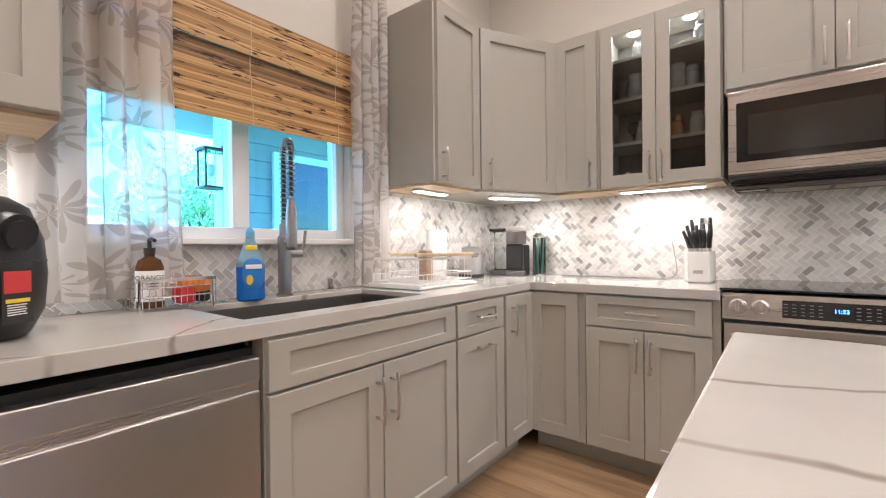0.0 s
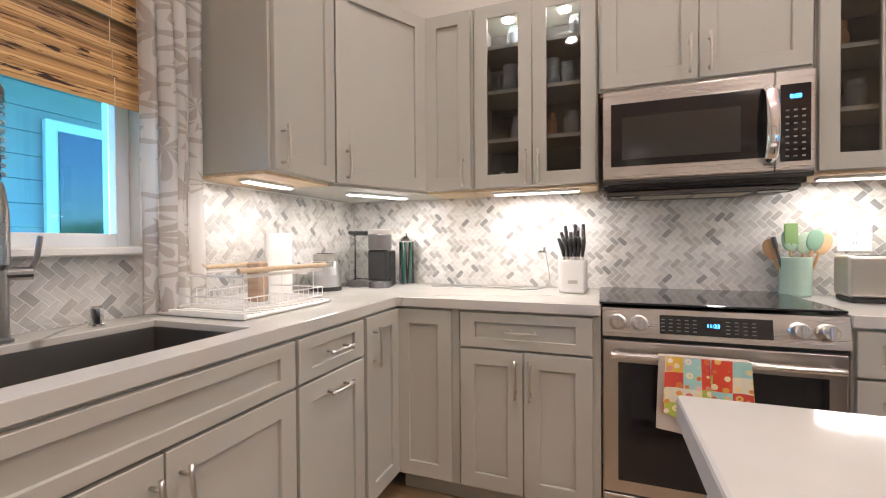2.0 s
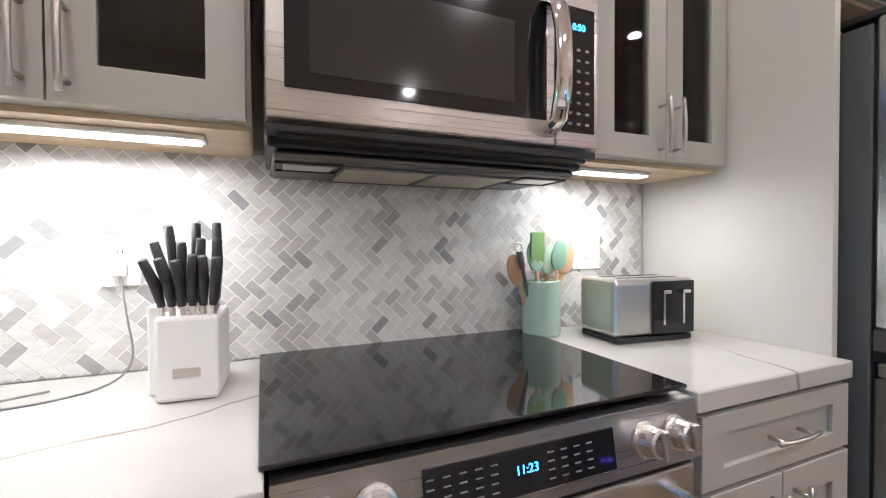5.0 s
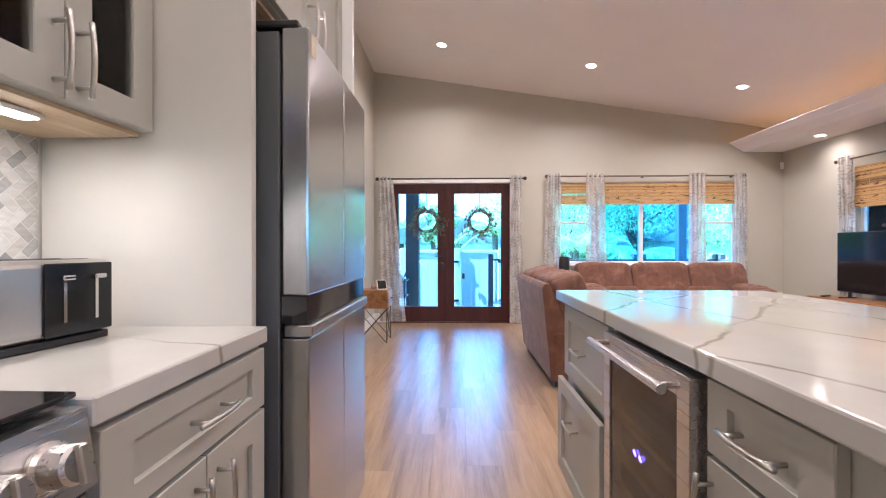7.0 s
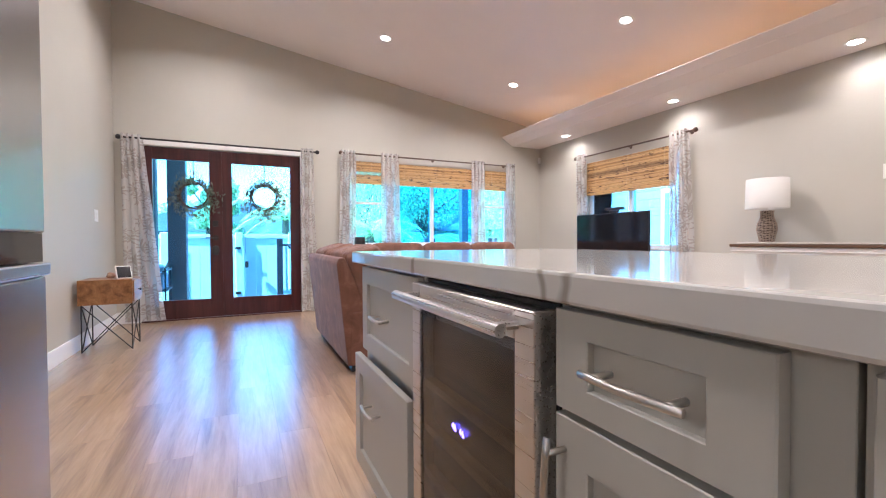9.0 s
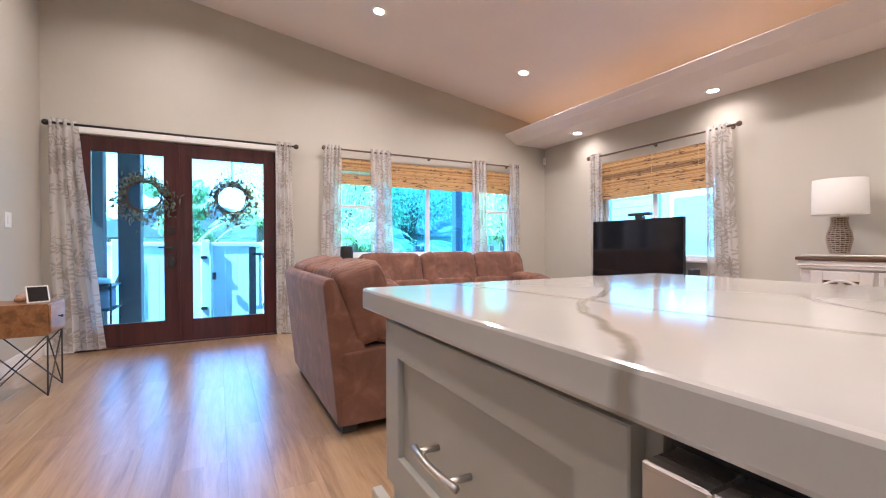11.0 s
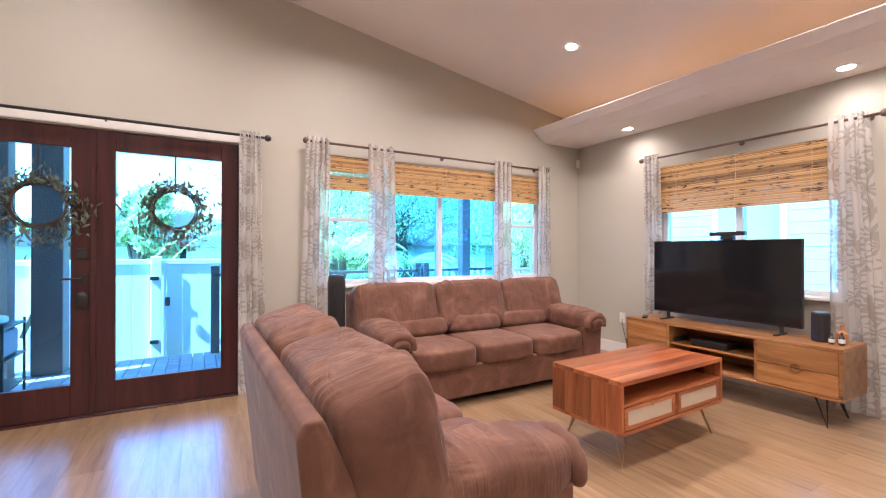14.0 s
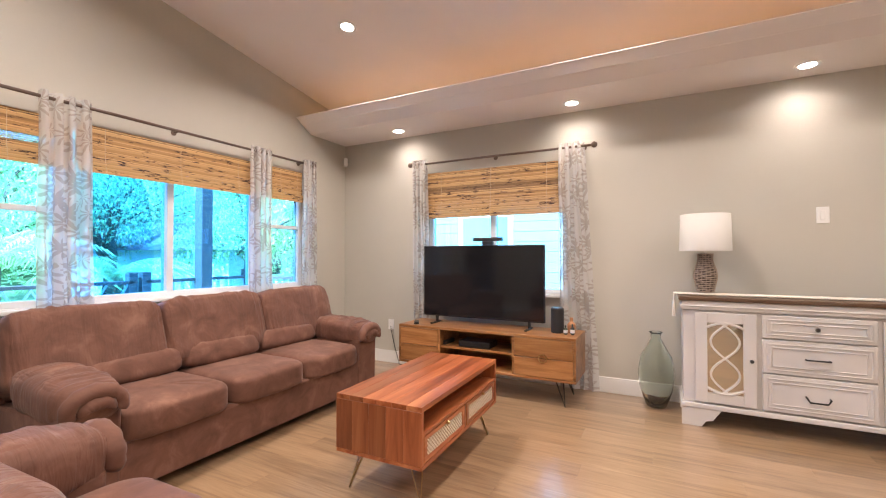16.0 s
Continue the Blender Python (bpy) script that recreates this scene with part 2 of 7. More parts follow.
def add_soft(bm, c, s, e=.4, nu=28, nv=16, rough=0.0, seed=0, rot=None):
    """A padded block: a superellipsoid with centre c and half sizes s."""
    def sp(a, k):
        return math.copysign(abs(a) ** k, a)
    rows = []
    m = rot or Matrix.Identity(3)
    for j in range(nv + 1):
        ph = -math.pi / 2 + math.pi * j / nv; row = []
        for i in range(nu):
            th = 2 * math.pi * i / nu
            p = Vector((s[0] * sp(math.cos(ph), e) * sp(math.cos(th), e), s[1] * sp(math.cos(ph), e) * sp(math.sin(th), e), s[2] * sp(math.sin(ph), e)))
            if rough:
                p *= 1 + rough * noise.noise(Vector((p.x * 9 + seed, p.y * 9, p.z * 9)))
            row.append(bm.verts.new(Vector(c) + m @ p))
        rows.append(row)
    for a, b in zip(rows, rows[1:]):
        for i in range(nu):
            bm.faces.new((a[i], a[(i + 1) % nu], b[(i + 1) % nu], b[i]))
    bmesh.ops.remove_doubles(bm, verts=rows[0] + rows[-1], dist=1e-5)
    return bm

def soft(c, s, e=.4, **kw):
    return add_soft(bmesh.new(), c, s, e, **kw)

def prism(poly, z0, z1):
    bm = bmesh.new()
    a = [bm.verts.new((x, y, z0)) for x, y in poly]; b = [bm.verts.new((x, y, z1)) for x, y in poly]
    n = len(poly)
    bm.faces.new(a); bm.faces.new(b)
    for i in range(n):
        bm.faces.new((a[i], a[(i + 1) % n], b[(i + 1) % n], b[i]))
    return bm

def wall_with_holes(name, axis, at, thick, u0, u1, top, holes, material, label=""):
    """A wall whose plane is x=at (axis 'x') or y=at; u runs along it; top(u) its height; holes (u0,u1,z0,z1)."""
    bm = bmesh.new()
    us = sorted({u0, u1, *[h[0] for h in holes], *[h[1] for h in holes]})
    for a, b in zip(us, us[1:]):
        spans = [(h[2], h[3]) for h in holes if h[0] <= a + 1e-6 and h[1] >= b - 1e-6]
        z = -0.02
        segs = []
        for lo, hi in sorted(spans):
            if lo > z + .001:
                segs.append((z, lo, lo))
            z = hi
        segs.append((z, top(a), top(b)))
        for z0, za, zb in segs:
            pts = []
            for t in (at, at + thick):
                for u, zz in ((a, z0), (b, z0), (b, zb), (a, za)):
                    pts.append(bm.verts.new((t, u, zz) if axis == 'x' else (u, t, zz)))
            bm.faces.new(pts[:4]); bm.faces.new(pts[4:])
            for i in range(4):
                bm.faces.new((pts[i], pts[(i + 1) % 4], pts[4 + (i + 1) % 4], pts[4 + i]))
    return structure(name, bm, material, label)

def frame_mesh(w, h, fr, t, recess=None, fz=None):
    """A framed front standing before y=0: with a sunk field, or open for glass (recess None)."""
    bm = bmesh.new()
    fz = fz or fr
    def R(a, y):
        c = a * fz / fr
        return [bm.verts.new(p) for p in ((a, y, c), (w - a, y, c), (w - a, y, h - c), (a, y, h - c))]
    e = .0018
    loops = [R(0, 0), R(0, -t + e), R(e, -t), R(fr - e, -t), R(fr, -t + e)]
    if recess is not None:
        loops.append(R(fr, -t + recess))
    else:
        loops.append(R(fr, 0))
    for a, b in zip(loops, loops[1:]):
        for i in range(4):
            bm.faces.new((a[i], a[(i + 1) % 4], b[(i + 1) % 4], b[i]))
    if recess is not None:
        bm.faces.new(loops[-1]); bm.faces.new(loops[0])
    else:
        for i in range(4):
            bm.faces.new((loops[-1][i], loops[-1][(i + 1) % 4], loops[0][(i + 1) % 4], loops[0][i]))
    return bm

def slab(xs, ys, inside, z0, z1, bev=.003):
    """One slab made of the grid cells for which inside(i, j) is true."""
    bm = bmesh.new(); V = {}
    def v(i, j, k):
        if (i, j, k) not in V:
            V[i, j, k] = bm.verts.new((xs[i], ys[j], (z0, z1)[k]))
        return V[i, j, k]
    cells = {(i, j) for i in range(len(xs) - 1) for j in range(len(ys) - 1) if inside(i, j)}
    for i, j in cells:
        for k in (0, 1):
            bm.faces.new((v(i, j, k), v(i + 1, j, k), v(i + 1, j + 1, k), v(i, j + 1, k)))
        for di, dj, a, b in ((-1, 0, (i, j), (i, j + 1)), (1, 0, (i + 1, j), (i + 1, j + 1)), (0, -1, (i, j), (i + 1, j)), (0, 1, (i, j + 1), (i + 1, j + 1))):
            if (i + di, j + dj) not in cells:
                bm.faces.new((v(*a, 0), v(*b, 0), v(*b, 1), v(*a, 1)))
    bmesh.ops.recalc_face_normals(bm, faces=bm.faces)
    if bev:
        bmesh.ops.bevel(bm, geom=[e for e in bm.edges if len(e.link_faces) == 2 and e.calc_face_angle(0) > 1], offset=bev, segments=2, profile=.5, affect='EDGES')
    return bm

# ---- shell ----
WIN1 = (1.12, 2.19, 1.15, 2.06)          # sink window: y, y, z, z
DOOR = (1.62, 3.425, 0.0, 2.09)
WIN2 = (-1.72, 0.98, 0.88, 2.09)
WIN3 = (3.98, 5.46, 0.84, 2.10)          # x, x, z, z
wall_with_holes("wall_sink", 'x', XW, -.16, -2.53, 3.70, ceil_z, [WIN1], M_KWALL, "pale painted kitchen wall over the sink")
wall_with_holes("wall_french_door", 'x', XD, .16, -2.53, 3.82, ceil_z, [DOOR, WIN2], M_WALL, "greige painted end wall with a sloping top")
wall_with_holes("wall_television", 'y', YT, -.16, XW, XD, lambda u: ceil_z(YT), [WIN3], M_WALL, "greige painted wall behind the television")
wall_with_holes("wall_range", 'y', YW, .17, XW, 2.20, lambda u: ceil_z(YW), [], M_KWALL, "pale painted kitchen wall behind the range")
wall_with_holes("wall_living", 'y', YL, .16, 2.20, XD, lambda u: ceil_z(YL), [], M_WALL, "greige painted side wall of the living room")
bm = bmesh.new()
vs = [bm.verts.new((x, y, ceil_z(y) + dz)) for dz in (0, .12) for x, y in ((XW - .2, -2.55), (XD + .2, -2.55), (XD + .2, 3.85), (XW - .2, 3.85))]
for q in ((0, 1, 2, 3), (4, 5, 6, 7), (0, 1, 5, 4), (1, 2, 6, 5), (2, 3, 7, 6), (3, 0, 4, 7)):
    bm.faces.new([vs[i] for i in q])
structure("ceiling", bm, M_CEIL, "smooth white sloping ceiling")
structure("floor", box(XW - .15, XD + .15, YT - .15, 3.8, -.12, -.012), M_DARK, "floor slab under the planks")
for nm, b_ in (("baseboard_television", box(XW, XD - .001, YT, YT + .014, 0, .135, .003)), ("baseboard_living", box(2.25, XD - .001, YL - .014, YL, 0, .135, .003)),
               ("baseboard_door_side", box(XD - .014, XD, -2.35, 1.52, 0, .135, .003)), ("baseboard_corner", box(XD - .014, XD, 3.477, 3.645, 0, .135, .003))):
    structure(nm, b_, M_TRIM, "white painted baseboard")
# soffit with lip over the television wall
prof = [(-2.369, 2.53), (-1.80, 2.53), (-1.592, 2.662), (-1.595, 2.668), (-1.604, 2.668), (-1.610, 2.652), (-1.675, 2.604), (-1.80, 2.575), (-2.369, 2.575)]
bm = bmesh.new()
pa = [bm.verts.new((XW, y, z)) for y, z in prof]; pb_ = [bm.verts.new((XD - .002, y, z)) for y, z in prof]
bm.faces.new(pa); bm.faces.new(pb_)
for i in range(len(prof)):
    bm.faces.new((pa[i], pa[(i + 1) % len(prof)], pb_[(i + 1) % len(prof)], pb_[i]))
structure("soffit", bm, M_CEIL, "white dropped ledge along the television wall")

# ---- lamps ----
def can_light(x, y, z, tilt=0.0, watts=CAN_WATTS, label="round recessed ceiling downlight, lit"):
    t = thing("ceiling_downlight", pose(x, y, z, math.degrees(tilt)), label, "ceiling light", "recessed ceiling lights")
    part("trim_ring", lathe([(.048, -.001), (.075, -.004), (.078, -.001), (.078, .0)], n=32, cap=False), M_TRIM, t)
    part("lens", lathe([(.05, -.002), (.05, -.0015)], n=24), M_LED, t, "glowing lens")
    ld = bpy.data.lights.new("downlight_lamp", 'AREA'); ld.shape = 'DISK'; ld.size = .12; ld.energy = watts; ld.color = WARM; ld.spread = radians(150)
    lo = new("downlight_lamp", ld); lo.matrix_world = pose(x, y, z - .02)
CEIL_TILT = math.atan(.1546)
for x, y in ((5.44, -1.02), (3.56, -1.02), (5.44, .78), (5.44, 2.60), (3.56, .78), (1.68, -1.02), (1.68, .78), (3.56, 2.60), (.95, 2.55), (-.45, 2.35), (-.30, .55)):
    can_light(x, y, ceil_z(y) - .001, CEIL_TILT, CAN_WATTS * (.58 if x < 1.7 else .8 if x < 3.7 else 1.0))
for x in (5.68, 3.88, 2.28, .5):
    can_light(x, -2.13, 2.529, 0, .30)
cove = thing("cove_light_strip", None, "warm glowing strip light lying behind the lip of the ledge", "strip light")
part("glow_strip", box(XW + .1, XD - .05, -1.90, -1.87, 2.578, 2.586), glowing("cove_glow", (1, .47, .14), .42), cove)

# ---- cabinets ----
def add_handle(bm, length, out=.032, r=.0055, upright=True, arch=.006):
    """A bar pull with two posts, in front of y=0."""
    n = 8
    pts = []
    for i in range(n + 1):
        u = -length / 2 + length * i / n
        d = -out - arch * math.cos(math.pi * (i / n - .5))
        pts.append((0, d, u) if upright else (u, d, 0))
    add_tube(bm, pts, r, 8)
    for s in (-.36, .36):
        u = s * length
        p = (0, 0, u) if upright else (u, 0, 0)
        q = (0, -out - arch * .8, u) if upright else (u, -out - arch * .8, 0)
        add_tube(bm, [p, q], r * .9, 8)
    return bm

def shaker(parent, name, x0, x1, z0, z1, hx=None, hz=None, upright=True, hlen=.16, glass=False, fr=.064, y=0.0, label="", slab=False):
    """A framed door or drawer front standing before y, with its pull."""
    t = .02; w = x1 - x0; h = z1 - z0
    fr = min(fr, w * .3); fz = min(fr, h * .27)
    bm = frame_mesh(w, h, fr, t, None if glass else .012, fz)
    d = part(name, bm, M_CAB, parent, label); d.location = (x0, y - .001, z0)
    if glass:
        part("glass_pane", box(fr - .002, w - fr + .002, -.011, -.008, fz - .002, h - fz + .002), M_CABGLASS, d, "clear glass pane")
    if hx is not None:
        hd = part("handle", add_handle(bmesh.new(), hlen, upright=upright), M_NICKEL, d, "brushed nickel bar handle", smooth=True)
        hd.location = (hx - x0, -t, hz - z0)
    return d

def base_cabinet(name, m, w, depth, fronts, label, toe=True, top=.872, group="kitchen base cabinets", well=None):
    c = thing(name, m, label, "kitchen cabinet", group)
    bm = box(0, w, 0, depth, .105, well or top, .001)
    if well:                                       # open above the bowl of the sink
        add_box(bm, 0, w, 0, .058, well, top); add_box(bm, w - .018, w, .058, depth, well, top)
    if toe:
        add_box(bm, 0, w, .075, depth, 0.0, .105)
    part("body", bm, M_CAB, c)
    for f in fronts:
        shaker(c, *f[:5], **(f[5] if len(f) > 5 else {}))
    return c

def H(hx, hz, upright=True, hlen=.16, **k):
    return dict(hx=hx, hz=hz, upright=upright, hlen=hlen, **k)
YF = 2.925                                       # face of the range-side cabinets
XF = -.885                                       # face of the sink-side cabinets
# sink side: local x runs along world y, fronts face +x
def sink_m(y):
    return pose(XF, y, 0, 0, 0, 90)
base_cabinet("base_cabinet", sink_m(1.385), .835, .60, [
    ("false_front", .005, .83, .725, .862), ("door", .005, .415, .115, .715, H(.385, .60)), ("door", .42, .83, .115, .715, H(.452, .60))],
    "greige shaker sink cabinet with two doors under a wide fixed panel", well=.62)
base_cabinet("base_cabinet", sink_m(2.222), .392, .60, [
    ("drawer", .008, .385, .725, .862, H(.20, .795, False, .13)), ("door", .008, .385, .115, .715, H(.20, .66, False, .13))],
    "greige shaker cabinet with one drawer over a pull-out door")
base_cabinet("base_cabinet", sink_m(2.616), .30, .60, [("door", .015, .295, .115, .862, H(.065, .74))],
    "greige corner cabinet with one tall narrow door")
# range side
base_cabinet("base_cabinet", pose(XF + .005, YF, 0), .30, .60, [("door", .003, .268, .115, .862)], "greige corner cabinet with one plain tall door", toe=True)
base_cabinet("base_cabinet", pose(-.578, YF, 0), .575, .60, [
    ("drawer", .008, .545, .715, .862, H(.275, .79, False, .14)), ("door", .008, .275, .115, .705, H(.247, .60)), ("door", .279, .545, .115, .705, H(.307, .60))],
    "greige shaker cabinet with a wide drawer over two doors")
base_cabinet("base_cabinet", pose(.762, YF + .010, 0), .530, .59, [
    ("drawer", .008, .518, .715, .862, H(.263, .79, False, .14)), ("door", .008, .261, .115, .705, H(.224, .60)), ("door", .265, .518, .115, .705, H(.302, .60))],
    "greige shaker cabinet with a drawer over two doors")
# more cabinet left of the dishwasher
base_cabinet("base_cabinet", sink_m(-.30), 1.05, .60, [("door", .01, .52, .115, .862), ("door", .53, 1.04, .115, .862)], "greige shaker cabinet beside the dishwasher")

# dishwasher
dw = thing("dishwasher", sink_m(.765), "stainless steel dishwasher with a pocket handle under the quartz counter", "dishwasher")
part("tub", box(0.0, .605, .03, .60, .10, .845), M_DARK, dw)
part("door_panel", add_box(box(.004, .600, -.022, .02, .115, .742, .004, 2), .004, .600, -.022, .02, .766, .828, .004, 2), M_STEELV, dw, "brushed stainless front")
part("handle_pocket", box(.004, .60, -.014, .02, .742, .766), M_STEEL, dw, "dark recessed grip")
part("toe_kick", box(0, .605, .05, .07, 0, .10), M_BLKPL, dw)

# countertops
CT0, CT1 = .873, .915
SK = (1.37, 2.13, -1.35, -.955)                     # sink cut-out y, y, x, x
XC, YC = -.866, 2.895
XS, YS = [XW + .002, SK[2], SK[3], XC, -.003], [-.32, SK[0], SK[1], YC, 3.515]
bm = slab(XS, YS, lambda i, j: (i < 3 or j == 3) and not (i == 1 and j == 1), CT0, CT1)
tagged(part("countertop", bm, M_QUARTZ, None, "L-shaped white quartz countertop with grey veins, on greige cabinets"), category="countertop")
tagged(part("countertop", box(.757, 1.294, 2.912, 3.515, CT0, CT1, .003), M_QUARTZ, None, "short white quartz countertop between range and fridge"), category="countertop")
# undermount sink
bm = bmesh.new()
y0, y1, x0, x1 = SK; zt, zb = CT1 - .020, CT0 - .22
ins = [(x0 + .003, y0 + .003), (x1 - .003, y0 + .003), (x1 - .003, y1 - .003), (x0 + .003, y1 - .003)]
a = [bm.verts.new((x, y, zt)) for x, y in ins]; b = [bm.verts.new((x, y, zb)) for x, y in ins]
for i in range(4):
    bm.faces.new((a[i], a[(i + 1) % 4], b[(i + 1) % 4], b[i]))
bm.faces.new(b)
sink = thing("kitchen_sink", None, "stainless steel single-bowl sink set under the counter", "sink")
part("bowl", bm, M_SINK, sink); part("drain", lathe([(.03, 0), (.045, .003), (.045, 0)], ((x0 + x1) / 2, (y0 + y1) / 2, zb), 24), M_CHROME, sink, "round chrome drain")

# faucet with spring
fc = thing("faucet", pose(-1.40, 1.765, CT1 + .001, 0, 0, -20), "tall brushed nickel faucet with a coiled spring neck, behind the sink", "faucet")
part("stem", lathe([(.035, 0), (.035, .008), (.027, .014), (.027, .24), (.021, .25), (.021, .29), (.013, .295), (.013, .31)], n=28), M_FAUCET, fc, smooth=False)
FR = .065
arc = [(0.0, 0.0, .29 + .02 * i) for i in range(14)] + [(FR - FR * math.cos(a_), 0, .550 + FR * math.sin(a_)) for a_ in [math.pi * i / 12 for i in range(1, 13)]] + [(2 * FR, 0, .550 - .02 * i) for i in range(1, 9)]
part("hose", tube(arc, .008, 8), M_BLKPL, fc, "black hose inside the spring")
coil = []
for i in range(34 * 20):
    u = i / (34 * 20 - 1) * (len(arc) - 1.001); k = int(u); p = Vector(arc[k]).lerp(Vector(arc[k + 1]), u - k)
    d = (Vector(arc[k + 1]) - Vector(arc[k])).normalized(); s = d.cross(Vector((0, 1, 0))); an = 2 * math.pi * i / 20
    coil.append(p + (s * math.cos(an) + Vector((0, 1, 0)) * math.sin(an)) * .0145)
part("spring", tube(coil, .0030, 4), M_FAUCET, fc, "coiled steel spring", smooth=True)
part("spray_head", lathe([(.016, 0), (.021, .012), (.021, .13), (.014, .19), (.010, .20)], (2 * FR, 0, .185), 20), M_FAUCET, fc)
part("holder_arm", tube([(.02, 0, .215), (2 * FR - .02, 0, .225)], .008), M_FAUCET, fc)
part("lever", add_tube(tube([(0, .02, .17), (0, .070, .17)], .017, 14), [(0, .066, .175), (.0, .078, .21), (.0, .085, .265)], .0065), M_FAUCET, fc, "side lever")

# ---- upper cabinets ----
UB, UT = 1.412, 2.32
def upper(name, m, w, depth, fronts, label, glass=False, z0=UB, z1=UT, shelves=(), poly=None):
    c = thing(name, m, label, "kitchen cabinet", "kitchen wall cabinets")
    if poly:
        part("body", prism(poly, z0, z1), M_CAB, c)
    elif not glass:
        part("body", box(0, w, 0, depth, z0 + .012, z1, .001), M_CAB, c)
    else:
        bm = bmesh.new(); t = .018
        add_box(bm, 0, t, 0, depth, z0 + .012, z1); add_box(bm, w - t, w, 0, depth, z0 + .012, z1)
        add_box(bm, t, w - t, 0, depth, z0 + .012, z0 + .03); add_box(bm, t, w - t, 0, depth, z1 - t, z1); 
        part("body", bm, M_CAB, c)
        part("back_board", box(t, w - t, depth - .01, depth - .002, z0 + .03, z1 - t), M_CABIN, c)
        for s in shelves:
            part("shelf", box(t + .001, w - t - .001, .02, depth - .012, s - .009, s + .009), M_CAB, c)
    if not poly:
        part("bottom_board", box(.004, w - .004, .02, depth - .004, z0, z0 + .011), M_PLY, c, "pale unpainted plywood underside")
    for f in fronts:
        shaker(c, *f[:5], **(f[5] if len(f) > 5 else {}))
    return c
YU, XU = 3.232, -1.115
GZ = (UB + .012, UT - .008)
upper("wall_cabinet", pose(XU, 2.385, 0, 0, 0, 90), .385, .383, [("door", .012, .38, *GZ, H(.345 - .30, UB + .100))], "greige shaker wall cabinet with one door beside the window")
pA, pB = (XU - .0, 2.775), (-.865, YU)
upper("corner_cabinet", None, 0, 0, [], "greige diagonal corner wall cabinet", poly=[pA, pB, (-.865, YW - .003), (XW + .003, YW - .003), (XW + .003, 2.775)])
dl = math.hypot(pB[0] - pA[0], pB[1] - pA[1]); ang = math.degrees(math.atan2(pB[1] - pA[1], pB[0] - pA[0]))
cc = scene.objects["corner_cabinet"]
cd = shaker(cc, "door", 0, dl - .02, *GZ, **H(.05, UB + .100)); cd.location = (pA[0] + .01 * math.cos(radians(ang)), pA[1] + .01 * math.sin(radians(ang)) - .001, GZ[0]); cd.rotation_euler = (0, 0, radians(ang))
upper("wall_cabinet", pose(-.862, YU, 0), .262, .30, [("door", .008, .25, *GZ, H(.215, UB + .100))], "greige shaker wall cabinet with one narrow door")
SH = (1.66, 1.90, 2.12)
upper("glass_cabinet", pose(-.597, YU, 0), .580, .30, [("door", .008, .288, *GZ, H(.262, UB + .100, glass=True)), ("door", .291, .572, *GZ, H(.318, UB + .100, glass=True))],
      "greige wall cabinet with two glass doors and crockery on its shelves", True, shelves=SH)
upper("glass_cabinet", pose(.773, YU, 0), .518, .30, [("door", .008, .258, *GZ, H(.233, UB + .100, glass=True)), ("door", .261, .510, *GZ, H(.286, UB + .100, glass=True))],
      "greige wall cabinet with two glass doors beside the fridge panel", True, shelves=SH)
upper("wall_cabinet", pose(-.012, YU, 0), .782, .30, [("door", .010, .389, 1.835, UT - .008, H(.355, 1.93)), ("door", .392, .772, 1.835, UT - .008, H(.427, 1.93))],
      "greige shaker wall cabinet with two doors over the microwave", z0=1.812)
upper("wall_cabinet", pose(XU, .38, 0, 0, 0, 90), .65, .383, [("door", .008, .642, *GZ)], "greige shaker wall cabinet beside the window curtain")
# panels round the fridge and cabinet over it
fs = thing("fridge_surround", None, "tall greige and white side panels enclosing the refrigerator", "cabinet surround")
part("side_panel", box(1.297, 1.321, 2.955, YW - .002, 0, UT, .001), M_KWALL, fs, "cream painted side panel"); part("side_panel", box(2.165, 2.195, 2.90, YW - .002, 0, UT, .001), M_TRIM, fs, "white side panel")
upper("fridge_cabinet", pose(1.324, 2.968, 0), .839, .55, [("door", .006, .417, 1.845, UT - .008, H(.380, 1.93)), ("door", .421, .833, 1.845, UT - .008, H(.458, 1.93))], "greige cabinet with two doors above the fridge", z0=1.83)

# under-cabinet lamps: bar fittings
def strip_light(m, length, power=1.0):
    s = thing("undercabinet_light", m, "slim white bar light glowing under a wall cabinet", "under-cabinet light", "under-cabinet lights")
    part("housing", box(0, length, 0, .05, -.012, -.001, .002), M_TRIM, s)
    part("diffuser", box(.01, length - .01, .006, .044, -.0155, -.0125), M_STRIP, s, "glowing diffuser")
    ld = bpy.data.lights.new("undercabinet_lamp", 'AREA'); ld.shape = 'RECTANGLE'; ld.size = length * .95; ld.size_y = .04; ld.energy = STRIP_WATTS * power * length / .4; ld.color = (1, .92, .80)
    lo = new("undercabinet_lamp", ld); lo.matrix_world = m @ pose(length / 2, .025, -.018)
strip_light(pose(-.52, 3.30, UB), .42)
strip_light(pose(.82, 3.31, UB), .27)
strip_light(pose(-1.27, 2.45, UB, 0, 0, 90), .26, .6)
strip_light(pose(-1.27, .50, UB, 0, 0, 90), .42, .7)
strip_light(pose(-1.16, 2.98, UB, 0, 0, ang), .36, 1.3)

# puck lamps inside the taller glass cabinet
for x in (-.45, -.17):
    pk = thing("puck_light", pose(x, 3.36, UT - .0185), "small round light glowing under the glass cabinet's top", "puck light", "puck lights in the cabinet")
    part("lens", lathe([(.03, -.006), (.03, 0)], n=20), M_LED, pk)
    ld = bpy.data.lights.new("puck_lamp", 'AREA'); ld.shape = 'DISK'; ld.size = .05; ld.energy = .10; ld.color = (1, .95, .88)
    lo = new("puck_lamp", ld); lo.matrix_world = pose(x, 3.36, UT - .03)

